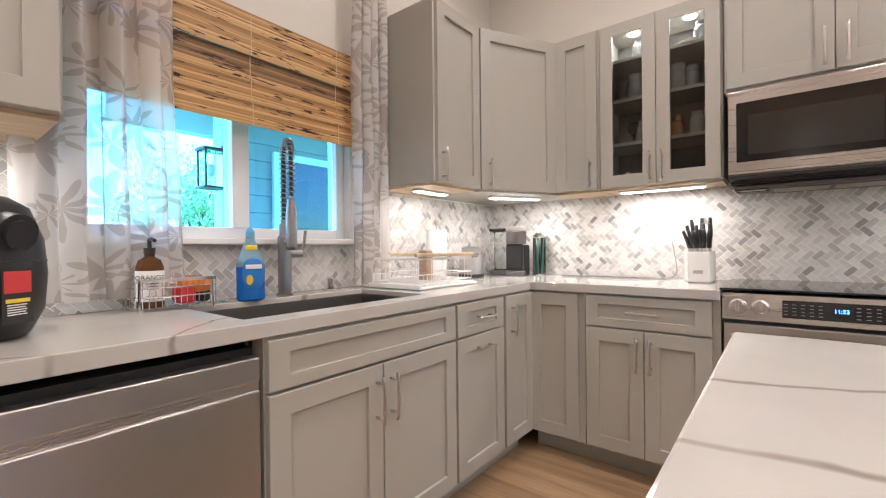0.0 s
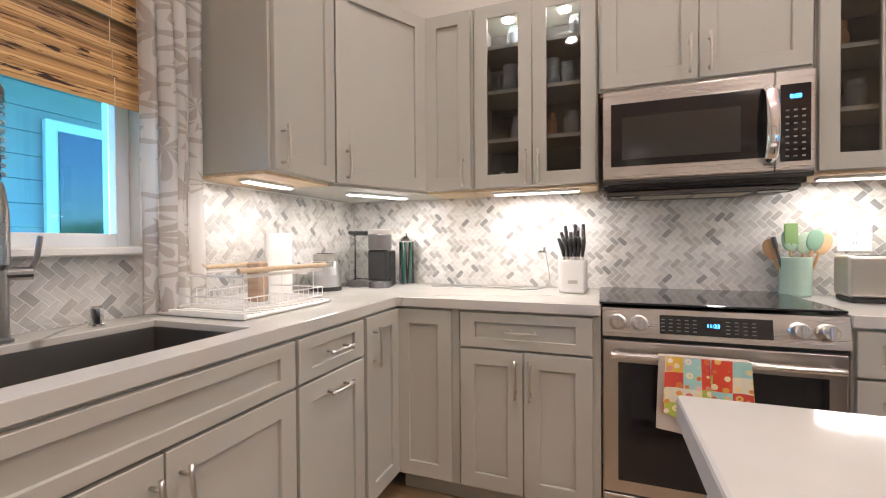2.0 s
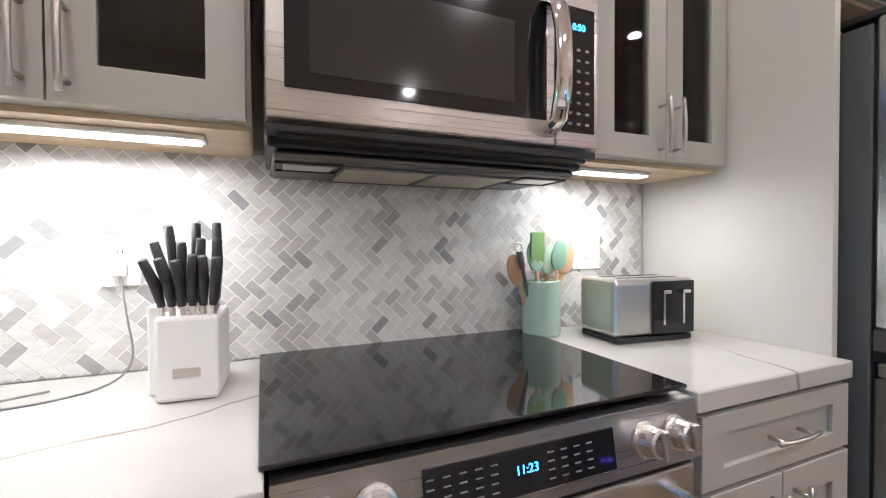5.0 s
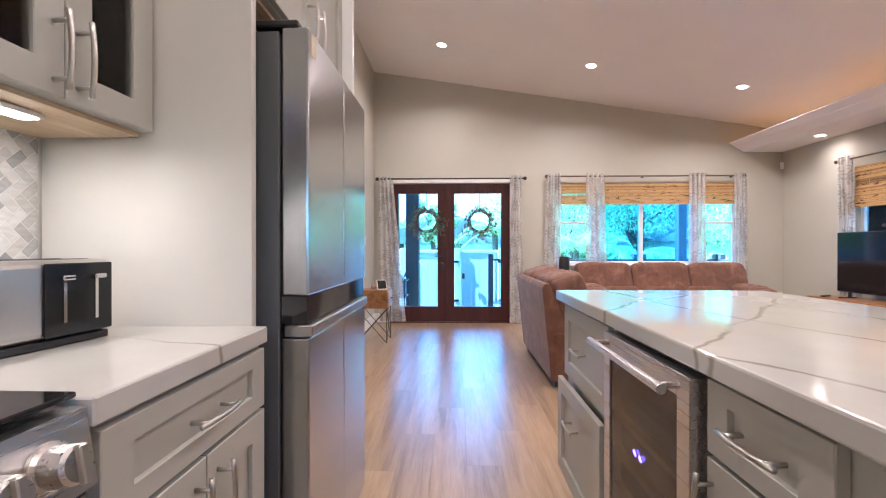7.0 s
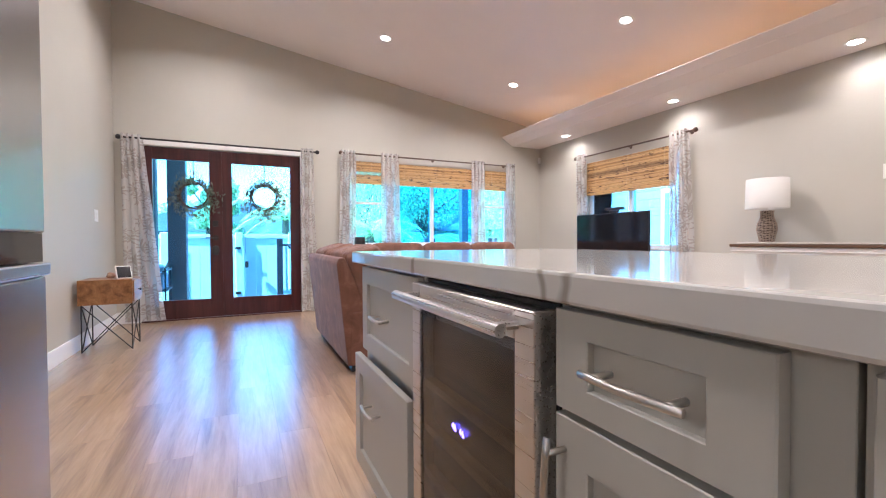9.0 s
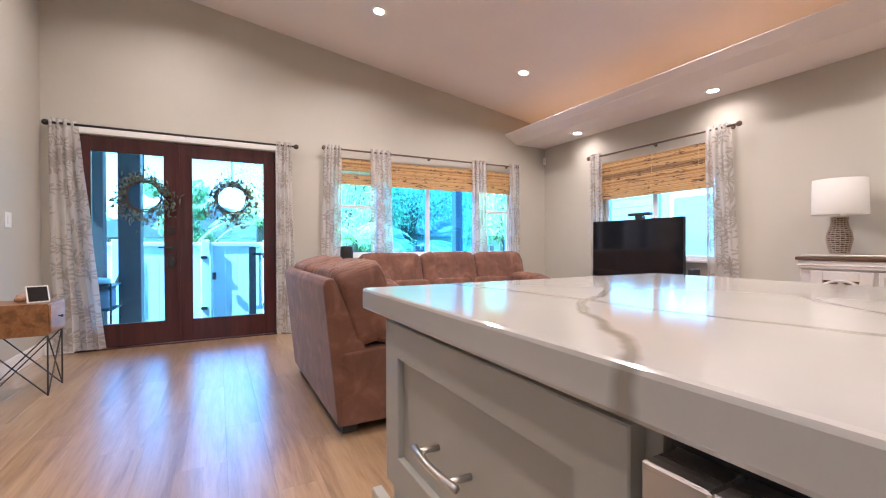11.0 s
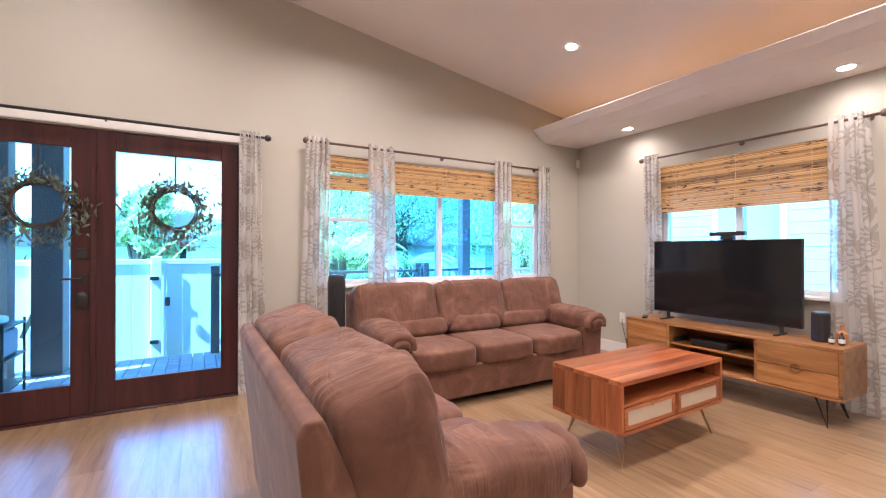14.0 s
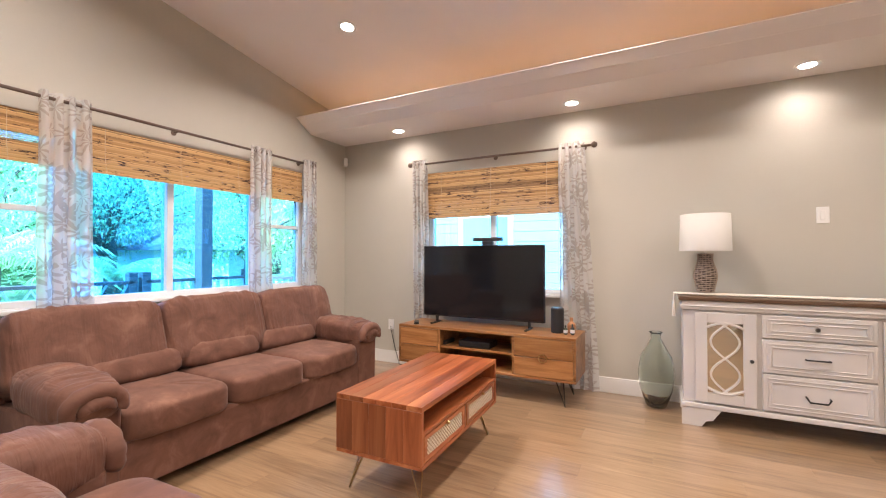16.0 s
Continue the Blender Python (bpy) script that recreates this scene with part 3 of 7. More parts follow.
# ---- range ----
rg = thing("range", pose(0.003, YF + .040, 0), "stainless steel slide-in electric range with black glass top", "stove")
RW = .750
part("body", box(0, RW, 0.0, .55, .06, .885), M_STEELV, rg)
part("cooktop", box(-.012, RW + .003, -.030, .560, .916, .924, .002), M_BLKGLASS, rg, "black glass cooktop")
bm = bmesh.new()
vs = [(0, -.062, .800), (0, -.045, .905), (0, .0, .905), (0, .0, .800)]
a = [bm.verts.new(v) for v in vs]; b = [bm.verts.new((RW, v[1], v[2])) for v in vs]
bm.faces.new(a); bm.faces.new(b)
for i in range(4):
    bm.faces.new((a[i], a[(i + 1) % 4], b[(i + 1) % 4], b[i]))
part("control_panel", bm, M_STEEL, rg, "sloping stainless control panel")
TP = Matrix.Translation((0, -.0535, .8525)) @ Matrix.Rotation(radians(-9.2), 4, 'X')
cp = part("control_display", box(.196, .541, -.004, .0, -.034, .034, .001), M_BLKGLASS, rg, "black touch control glass"); cp.matrix_basis = TP
def text_part(name, s, size, material, parent, m, label=""):
    cu = bpy.data.curves.new(name, 'FONT'); cu.body = s; cu.size = size; cu.align_x = 'CENTER'; cu.align_y = 'CENTER'; cu.extrude = .0002
    me = bpy.data.meshes.new_from_object(bpy.data.objects.new("t", cu)); me.materials.clear(); me.materials.append(material)
    o = new(name, me); o.parent = parent; o.matrix_basis = m
    return tagged(o, label)
M_BLUE = glowing("blue_digits", (.05, .3, 1), 1.2)
M_LGREY = painted("pale_print", (.20, .20, .21), .5)
text_part("clock_digits", "11:23", .019, M_BLUE, rg, TP @ pose(.365, -.0047, .002, 90), "blue clock digits")
bm = bmesh.new()
for i in range(12):
    for j in range(4):
        if not (4 < i < 8):
            add_box(bm, .20 + i * .0255, .20 + i * .0255 + .012, -.0043, -.0041, -.022 + j * .013, -.0195 + j * .013)
pb = part("key_print", bm, M_LGREY, rg, "rows of tiny pale key marks"); pb.matrix_basis = TP
for kx in (.054, .128, .612, .686):
    k = part("knob", lathe([(.031, 0), (.031, .006), (.026, .010), (.024, .036), (.020, .040)], n=24), M_STEEL, rg, "round steel knob")
    k.matrix_basis = TP @ pose(kx, -.001, 0, 90)
    add = part("knob_grip", box(-.006, .006, -.024, .024, .040, .050, .002), M_NICKEL, k)
part("oven_door", box(.004, RW - .004, -.050, -.002, .20, .782, .004, 2), M_STEELV, rg, "stainless oven door")
part("oven_window", box(.055, RW - .055, -.0535, -.049, .25, .70, .001), M_BLKGLASS, rg, "black oven glass")
part("vent_trim", box(.0, RW, -.045, -.001, .785, .798), M_DARK, rg)
part("oven_handle", add_tube(add_tube(tube([(.03, -.100, .738), (RW - .03, -.100, .738)], .012, 12), [(.05, -.05, .738), (.05, -.10, .738)], .009), [(RW - .05, -.05, .738), (RW - .05, -.10, .738)], .009), M_STEEL, rg, "long round oven handle")
part("drawer_front", box(.004, RW - .004, -.045, -.002, .06, .19, .003), M_STEELV, rg)
def ring(cx, cy, r):
    bm = bmesh.new()
    add_lathe(bm, [(r, 0), (r + .0012, 0), (r + .0012, .0003), (r, .0003)], (cx, cy, .9212), 48, cap=False)
    return part("burner_ring", bm, M_LGREY, rg, "thin printed burner ring")
for cx, cy, r in ((.20, .14, .115), (.20, .14, .075), (.20, .43, .075), (.545, .14, .105), (.545, .14, .07), (.545, .43, .09), (.38, .46, .055)):
    ring(cx, cy, r)

# ---- microwave ----
mwv = thing("microwave", pose(.006, 3.188, 1.355), "stainless steel over-the-range microwave with a curved handle", "microwave")
part("body", box(0, RW, .02, .36, .065, .440), M_STEELV, mwv)
part("door", box(0, .622, -.012, .02, .070, .452, .004, 2), M_STEEL, mwv, "stainless door")
part("side_panel", box(.625, RW, -.012, .02, .070, .452, .004, 2), M_STEEL, mwv)
part("door_glass", box(.032, .597, -.0155, -.011, .125, .395, .001), M_BLKGLASS, mwv, "black door glass")
part("window_mesh", box(.075, .51, -.0165, -.0152, .155, .335), mat("window_screen", (.035, .033, .032), .12)[0], mwv, "dark perforated viewing window")
part("control_glass", box(.640, .736, -.0155, -.011, .105, .400, .001), M_BLKGLASS, mwv)
text_part("display_digits", "0:50", .022, M_BLUE, mwv, pose(.688, -.0162, .352, 90), "blue display digits")
bm = bmesh.new()
for i in range(3):
    for j in range(8):
        add_box(bm, .656 + i * .026, .667 + i * .026, -.0158, -.0156, .122 + j * .025, .128 + j * .025)
part("keys", bm, M_LGREY, mwv, "small pale key marks")
hp = [(.602, -.02, .10), (.602, -.052, .12), (.602, -.066, .18), (.602, -.070, .24), (.602, -.066, .31), (.602, -.052, .37), (.602, -.02, .395)]
hb = tube(hp, .012, 14)
for v in hb.verts:
    v.co.x = .602 + (v.co.x - .602) * 1.9
part("handle", hb, M_CHROME, mwv, "curved polished handle", smooth=True)
M_UNDER = brushed("dark_steel_pan", (.20, .20, .20), .33)
part("underside", box(.004, RW - .004, .045, .355, .030, .064, .004), M_BLKPL, mwv, "dark underside tray")
part("front_lip", box(.0, RW, -.006, .044, .048, .064, .003), M_BLKPL, mwv, "black vent lip")
for k in range(3):
    part("vent_slat", box(.02, RW - .02, .010 + k * .012, .015 + k * .012, .040, .0475), M_BLKMET, mwv)
part("pan", box(.014, RW - .014, .060, .350, .010, .0295, .008, 2), M_UNDER, mwv, "dark steel filter pan")
M_FILTER = brushed("filter_mesh", (.55, .50, .40), .42)
for x0_ in (.035, .615):
    part("lamp_cover", box(x0_, x0_ + .10, .10, .17, .006, .0095, .002), M_NICKEL, mwv, "frosted lamp lens")
    part("lamp_bezel", add_tube(bmesh.new(), [(x0_ - .015, .085, .008), (x0_ + .115, .085, .008), (x0_ + .115, .185, .008), (x0_ - .015, .185, .008), (x0_ - .015, .085, .008)], .003, 6), M_BLKMET, mwv)
for x0_ in (.165, .385):
    part("grease_filter", box(x0_, x0_ + .20, .11, .31, .006, .0095, .001), M_FILTER, mwv, "woven metal grease filter")
    part("filter_frame", add_tube(bmesh.new(), [(x0_ - .006, .104, .008), (x0_ + .206, .104, .008), (x0_ + .206, .316, .008), (x0_ - .006, .316, .008), (x0_ - .006, .104, .008)], .004, 6), M_UNDER, mwv)

# ---- fridge ----
fr = thing("refrigerator", pose(1.376, 2.832, 0), "tall stainless four-door refrigerator with a black band between the doors", "refrigerator")
FW = .74
part("body", box(.004, FW - .004, .085, .66, .03, 1.735, .004), painted("fridge_side", (.10, .105, .11), .4, 150, .03), fr, "dark grey cabinet body")
for nm, xa, xb, za, zb_ in (("door", .002, .378, .985, 1.745), ("door", .382, FW - .002, .985, 1.745), ("door", .002, .378, .05, .865), ("door", .382, FW - .002, .05, .865)):
    part(nm, box(xa, xb, 0, .078, za, zb_, .006, 2), M_FRIDGE, fr, "brushed steel door")
part("centre_band", box(.004, FW - .004, .006, .078, .905, .984), M_BLKGLASS, fr, "glossy black band")
part("grip_rail", box(.002, FW - .002, -.012, .07, .868, .902, .004), M_STEEL, fr, "steel grip rail")
part("hinge_cover", box(.0, .10, .03, .16, 1.746, 1.765, .004), M_BLKPL, fr)
part("sticker", box(.025, .062, -.0012, -.0002, 1.675, 1.735), painted("gold_sticker", (.62, .50, .33), .5, 160, .5), fr, "small pale gold sticker")

# ---- island ----
IX0, IX1, IY0, IY1 = .112, 2.302, .93, 1.928
tagged(part("countertop", box(IX0, IX1, IY0, IY1, CT0 - .004, CT1, .006, 2), M_ISLAND, None, "thick white quartz island top with grey veins"), category="countertop")
CI = CT0 - .005
def isl_m(x):
    return pose(x, IY1 - .035, 0, 0, 0, 180)
base_cabinet("island_cabinet", isl_m(2.20), .60, .58, [("drawer", .012, .585, .545, .860, H(.29, .70, False, .13)), ("drawer", .012, .585, .115, .530, H(.29, .40, False, .13, y=-.030, label="lower drawer left slightly open"))],
             "greige island cabinet with two deep drawers", top=CI, group="island cabinets")
base_cabinet("island_cabinet", isl_m(1.068), .345, .58, [("drawer", .01, .30, .715, .860, H(.165, .79, False, .14)), ("door", .01, .30, .115, .705, H(.03, .60))],
             "greige island cabinet with a drawer over one door", top=CI, group="island cabinets")
base_cabinet("island_cabinet", isl_m(.718), .57, .58, [("door", .012, .555, .115, .860, dict(fr=.078))], "greige island cabinet with one wide door", top=CI, group="island cabinets")
tagged(part("island_back_panel", box(IX0 + .03, 2.20, IY0 + .26, IY0 + .375, 0, CI - .001, .001), M_CAB, None, "plain greige panel closing the island's seating side"), category="cabinet panel")
wc = thing("wine_cooler", isl_m(1.592), "stainless framed wine cooler with a dark glass door, in the island", "wine cooler")
part("body", box(.002, .519, 0, .58, .02, .86), M_DARK, wc)
bm = bmesh.new()
for q in ((.006, .056, .10, .852), (.462, .515, .10, .852), (.056, .462, .10, .17), (.056, .462, .80, .852)):
    add_box(bm, q[0], q[1], -.045, -.002, q[2], q[3], .002)
part("door_frame", bm, M_STEEL, wc, "stainless door frame")
part("door_glass", box(.056, .462, -.040, -.032, .17, .80), glassy("smoked_glass", (.24, .21, .20)), wc, "smoked glass door")
part("grille", box(.006, .515, -.02, -.002, .02, .095), M_STEEL, wc)
for z in (.27, .38, .49, .60):
    part("wine_shelf", box(.06, .46, -.028, -.004, z, z + .018), M_PLY, wc, "wooden shelf front")
part("handle", add_tube(add_tube(tube([(.02, -.095, .825), (.50, -.095, .825)], .011, 12), [(.05, -.045, .825), (.05, -.095, .825)], .008), [(.47, -.045, .825), (.47, -.095, .825)], .008), M_STEEL, wc, "steel bar handle")
text_part("temperature_digits", "46  46", .022, glowing("violet_digits", (.15, .1, 1), 1.3), wc, pose(.26, -.0445, .57, 90), "violet temperature digits")

# ---- windows ----
M_VINYL = painted("white_vinyl", (.78, .80, .82), .3, 40, .01, .02)
def window(name, axis, u0, u1, z0, z1, plane, out, mulls, rails=(), label="white vinyl window"):
    """Set in a wall opening; plane: inner wall face; out: +1 or -1 towards outdoors."""
    w = thing(name, None, label, "window"); w["kind"] = "structure"
    def B(a, b, d0, d1, c, d, bev=.002):
        d0, d1 = sorted((plane + out * d0, plane + out * d1))
        return box(d0, d1, a, b, c, d, bev) if axis == 'x' else box(a, b, d0, d1, c, d, bev)
    f = .045
    for i, (a, b, c, d) in enumerate(((u0, u0 + f, z0, z1), (u1 - f, u1, z0, z1), (u0 + f, u1 - f, z0, z0 + f), (u0 + f, u1 - f, z1 - f, z1))):
        part("window_frame", B(a, b, .05, .12, c, d), M_VINYL, w)
    for a, wd in mulls:
        part("mullion", B(a - wd / 2, a + wd / 2, .045, .125, z0 + f, z1 - f), M_VINYL, w)
    for a, b, z in rails:
        part("meeting_rail", B(a, b, .055, .115, z - .018, z + .018), M_VINYL, w)
    us = [u0 + f] + [m[0] for m in mulls] + [u1 - f]
    for a, b in zip(us, us[1:]):
        p = part("pane", B(a + .002, b - .002, .082, .086, z0 + f, z1 - f, 0), M_PANE, w, "window glass with daylight blue in its tint"); p.visible_shadow = False
    part("window_sill", B(u0 - .04, u1 + .04, -.05, -.001, z0 - .025, z0, .004), M_TRIM, w, "white window sill")
    part("reveal_bottom", B(u0, u1, .0, .045, z0 - .001, z0 + .004, 0), M_TRIM, w)
    return w
window("window_1", 'x', *WIN1, XW, -1, [(1.66, .07)], label="white two-part slider window over the sink")
window("window_2", 'x', *WIN2, XD, 1, [(.34, .09), (-.34, .05), (-1.13, .09)], [(.40, .93, 1.50), (-1.68, -1.18, 1.50)], "wide white window with a slider between two sash windows")
window("window_3", 'y', *WIN3, YT, -1, [(4.72, .055)], label="white two-part slider window behind the television")

# ---- bamboo shades ----
def bamboo_mat(name, dark, mid, light):
    m, nt, b = mat(name, mid, .5)
    ge = nt.nodes.new("ShaderNodeNewGeometry"); tc = nt.nodes.new("ShaderNodeTexCoord")
    mp = nt.nodes.new("ShaderNodeMapping"); mp.inputs["Scale"].default_value = (13, 1, 150); nt.links.new(tc.outputs["Object"], mp.inputs[0])
    n = nd(nt, "ShaderNodeTexNoise", Scale=1.0, Detail=3.0, Roughness=.55); nt.links.new(mp.outputs[0], n.inputs["Vector"])
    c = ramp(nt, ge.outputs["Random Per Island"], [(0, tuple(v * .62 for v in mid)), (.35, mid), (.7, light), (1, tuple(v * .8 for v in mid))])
    mp2 = nt.nodes.new("ShaderNodeMapping"); mp2.inputs["Scale"].default_value = (5, 1, 26); nt.links.new(tc.outputs["Object"], mp2.inputs[0])
    n2 = nd(nt, "ShaderNodeTexNoise", Scale=1.0, Detail=2.0); nt.links.new(mp2.outputs[0], n2.inputs["Vector"])
    av = nt.nodes.new("ShaderNodeMath"); av.operation = 'ADD'; nt.links.new(n.outputs[0], av.inputs[0]); nt.links.new(n2.outputs[0], av.inputs[1])
    k = ramp(nt, av.outputs[0], [(.845, (1, 1, 1)), (.87, (0, 0, 0))])
    mx = nt.nodes.new("ShaderNodeMix"); mx.data_type = 'RGBA'; nt.links.new(k, mx.inputs[0]); nt.links.new(c, mx.inputs[6]); mx.inputs[7].default_value = (*dark, 1)
    nt.links.new(mx.outputs[2], b.inputs["Base Color"])
    return m
M_BAM = bamboo_mat("bamboo_strips", (.035, .010, .005), (.47, .26, .095), (.68, .44, .20))
# Darker copy for the set-back folds: their shade is put into the colour.
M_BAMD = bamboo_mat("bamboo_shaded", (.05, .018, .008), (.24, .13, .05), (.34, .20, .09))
def bamboo(m, w, top, bottom, folds, label):
    """A shade of many thin slats; local x along the width, faces -y. folds: (z0, z1, forward)."""
    s = thing("bamboo_shade", m, label, "window shade", "bamboo window shades")
    part("head_rail", box(0, w, .0, .03, top - .03, top, .002), M_PLY, s)
    rnd = random.Random(5)
    for z0, z1, fwd in folds:
        bm = bmesh.new(); z = z0
        while z < z1:
            h = rnd.uniform(.005, .009); o = rnd.uniform(.0, .0022)
            add_box(bm, .002, w - .002, -fwd - .0008 - o, -fwd + .0025 - o, z, z + h - (.0008 if fwd < .006 else .0003))
            z += h + (.0012 if fwd < .006 else 0)
        # Folds set back behind the others take the copy with shade painted in.
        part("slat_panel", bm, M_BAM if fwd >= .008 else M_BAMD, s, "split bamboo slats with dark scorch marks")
        for cx in (.12 * w, .5 * w, .88 * w):
            part("cord", box(cx - .0015, cx + .0015, -fwd - .003, -fwd - .0016, z0, z1), M_PLY, s)
    return s
W1 = WIN1[1] - WIN1[0]
bamboo(pose(XW + .022, WIN1[0] - .005, 0, 0, 0, 90), W1 + .03, 2.045, 1.60, ((1.88, 2.045, .018), (1.79, 1.88, .0065), (1.69, 1.80, .016), (1.60, 1.69, .026)), "raised bamboo roman shade over the kitchen window")
for a, b in ((.30, .95), (-1.09, .30), (-1.69, -1.10)):
    bamboo(pose(XD + .0, b, 0, 0, 0, -90), b - a - .02, 2.085, 1.77, ((1.945, 2.085, .008), (1.895, 1.945, .004 if b > .9 else .0085), (1.845, 1.897, .014), (1.815, 1.842, .022), (1.79, 1.813, .029), (1.765, 1.788, .035)), "raised bamboo roman shade on the living room window")
bamboo(pose(WIN3[1] + .0, YT + .004, 0, 0, 0, 180), WIN3[1] - WIN3[0], 2.09, 1.60, ((1.935, 2.09, .010), (1.865, 1.935, .0065), (1.745, 1.868, .014), (1.695, 1.742, .022), (1.655, 1.692, .030), (1.625, 1.652, .037), (1.60, 1.622, .042)), "raised bamboo roman shade behind the television")

# ---- curtains ----
def curtain_mat():
    m = bpy.data.materials.new("leaf_curtain"); m.use_nodes = True; nt = m.node_tree; nt.nodes.clear()
    o = nt.nodes.new("ShaderNodeOutputMaterial")
    tc = nt.nodes.new("ShaderNodeTexCoord"); mp = nt.nodes.new("ShaderNodeMapping"); nt.links.new(tc.outputs["UV"], mp.inputs[0])
    nz = nd(nt, "ShaderNodeTexNoise", Scale=5.0, Detail=2.0); nt.links.new(mp.outputs[0], nz.inputs["Vector"])
    mix = nt.nodes.new("ShaderNodeMix"); mix.data_type = 'RGBA'; mix.inputs[0].default_value = .10
    nt.links.new(mp.outputs[0], mix.inputs[6]); nt.links.new(nz.outputs["Color"], mix.inputs[7])
    vo = nd(nt, "ShaderNodeTexVoronoi", Scale=7.4); nt.links.new(mix.outputs[2], vo.inputs["Vector"])
    # leaf blades: angular waves turned round each cell's own centre
    sub = nt.nodes.new("ShaderNodeVectorMath"); sub.operation = 'SUBTRACT'; nt.links.new(mix.outputs[2], sub.inputs[0]); nt.links.new(vo.outputs["Position"], sub.inputs[1])
    sx = nt.nodes.new("ShaderNodeSeparateXYZ"); nt.links.new(sub.outputs[0], sx.inputs[0])
    at = nt.nodes.new("ShaderNodeMath"); at.operation = 'ARCTAN2'; nt.links.new(sx.outputs[0], at.inputs[0]); nt.links.new(sx.outputs[1], at.inputs[1])
    ml = nt.nodes.new("ShaderNodeMath"); ml.operation = 'MULTIPLY'; ml.inputs[1].default_value = 9.0; nt.links.new(at.outputs[0], ml.inputs[0])
    sn = nt.nodes.new("ShaderNodeMath"); sn.operation = 'SINE'; nt.links.new(ml.outputs[0], sn.inputs[0])
    sm = nt.nodes.new("ShaderNodeMath"); sm.operation = 'MULTIPLY_ADD'; sm.inputs[1].default_value = -4.6; nt.links.new(vo.outputs["Distance"], sm.inputs[0]); nt.links.new(sn.outputs[0], sm.inputs[2])
    ad = nt.nodes.new("ShaderNodeMath"); ad.operation = 'ADD'; ad.inputs[1].default_value = 2.6; nt.links.new(sm.outputs[0], ad.inputs[0])
    pat = ramp(nt, ad.outputs[0], [(0.0, (0, 0, 0)), (.55, (0, 0, 0)), (.7, (1, 1, 1))])
    col = nt.nodes.new("ShaderNodeMix"); col.data_type = 'RGBA'; nt.links.new(pat, col.inputs[0])
    col.inputs[6].default_value = (.90, .885, .87, 1); col.inputs[7].default_value = (.50, .46, .43, 1)
    d = nt.nodes.new("ShaderNodeBsdfDiffuse"); t = nt.nodes.new("ShaderNodeBsdfTranslucent"); tr = nt.nodes.new("ShaderNodeBsdfTransparent")
    nt.links.new(col.outputs[2], d.inputs[0]); nt.links.new(col.outputs[2], t.inputs[0])
    a = nt.nodes.new("ShaderNodeMixShader"); a.inputs[0].default_value = .42; nt.links.new(d.outputs[0], a.inputs[1]); nt.links.new(t.outputs[0], a.inputs[2])
    b = nt.nodes.new("ShaderNodeMixShader"); tr_f = ramp(nt, pat, [(0, (.42, .42, .42)), (1, (.20, .20, .20))])
    nt.links.new(tr_f, b.inputs[0]); nt.links.new(a.outputs[0], b.inputs[1]); nt.links.new(tr.outputs[0], b.inputs[2])
    nt.links.new(b.outputs[0], o.inputs[0])
    return m
M_CURT = curtain_mat()
def curtain(m, w_top, w_bot, top, bottom, folds, label, seed=0, shift=0.0, full=2.0):
    """Hangs in the local xz plane from x=0..w_top; gathers into folds."""
    c = thing("curtain", m, label, "curtain", "leaf-pattern curtains")
    bm = bmesh.new(); uv = bm.loops.layers.uv.new("uv"); rnd = random.Random(seed)
    nx, nz = folds * 10, 26; ph = rnd.random() * 6; grid = []
    for j in range(nz + 1):
        v = j / nz; z = top + (bottom - top) * v; w = w_top + (w_bot - w_top) * v; row = []
        for i in range(nx + 1):
            u = i / nx
            amp = .028 * (1 - .25 * v) * (1 + .3 * math.sin(i * .37 + ph))
            y = amp * math.sin(2 * math.pi * folds * u + ph + .8 * math.sin(3 * v + ph)) + .012 * noise.noise(Vector((u * 5, v * 3, seed)))
            x = shift * v + w * u + .008 * math.sin(2 * math.pi * folds * u * 2 + ph) * (1 + v) + .01 * noise.noise(Vector((u * 3, v * 4, seed + 7)))
            row.append((bm.verts.new((x, y, z)), (u * w_top * full + seed * .37, v * (top - bottom))))
        grid.append(row)
    for r0, r1 in zip(grid, grid[1:]):
        for i in range(nx):
            q = (r0[i], r0[i + 1], r1[i + 1], r1[i]); f = bm.faces.new([a[0] for a in q]); f.smooth = True
            for lp, a in zip(f.loops, q):
                lp[uv].uv = a[1]
    part("cloth", bm, M_CURT, c)
    first = None
    for k in range(folds):
        gx = w_top * (k + .5) / folds
        if first is None:
            ring_pts = [(0, .021 * math.cos(a_), .021 * math.sin(a_)) for a_ in [2 * math.pi * i / 12 for i in range(13)]]
            g = part("grommet", add_tube(bmesh.new(), ring_pts, .0035, 5), M_NICKEL, c, "metal grommet ring"); first = g.data
        else:
            g = new("grommet", first); g.parent = c; tagged(g, "metal grommet ring")
        g.location = (gx, 0, top - .045)
    return c
def rod(name, p, q, r, material, label, wall_dir, finial=.028):
    t = thing(name, None, label, "curtain rod", "curtain rods")
    p, q = Vector(p), Vector(q); d = (q - p).normalized()
    part("pole", tube([p, q], r, 12), material, t, smooth=True)
    for e, s in ((p, -1), (q, 1)):
        bm = bmesh.new(); bmesh.ops.create_icosphere(bm, subdivisions=3, radius=finial, matrix=Matrix.Translation(e + d * s * finial * .8)); part("finial", bm, material, t, "ball finial", smooth=True)
    for f in (.04, .5, .96):
        b = p.lerp(q, f); part("bracket", add_tube(tube([b, b + Vector(wall_dir)], .006, 8), [b + Vector(wall_dir) * .94, b + Vector(wall_dir)], .022, 12), material, t)
    return t
rod("curtain_rod", (6.52, 3.575, 2.150), (6.52, 1.43, 2.150), .011, M_BLKMET, "thin black curtain rod over the french doors", (.088, 0, 0))
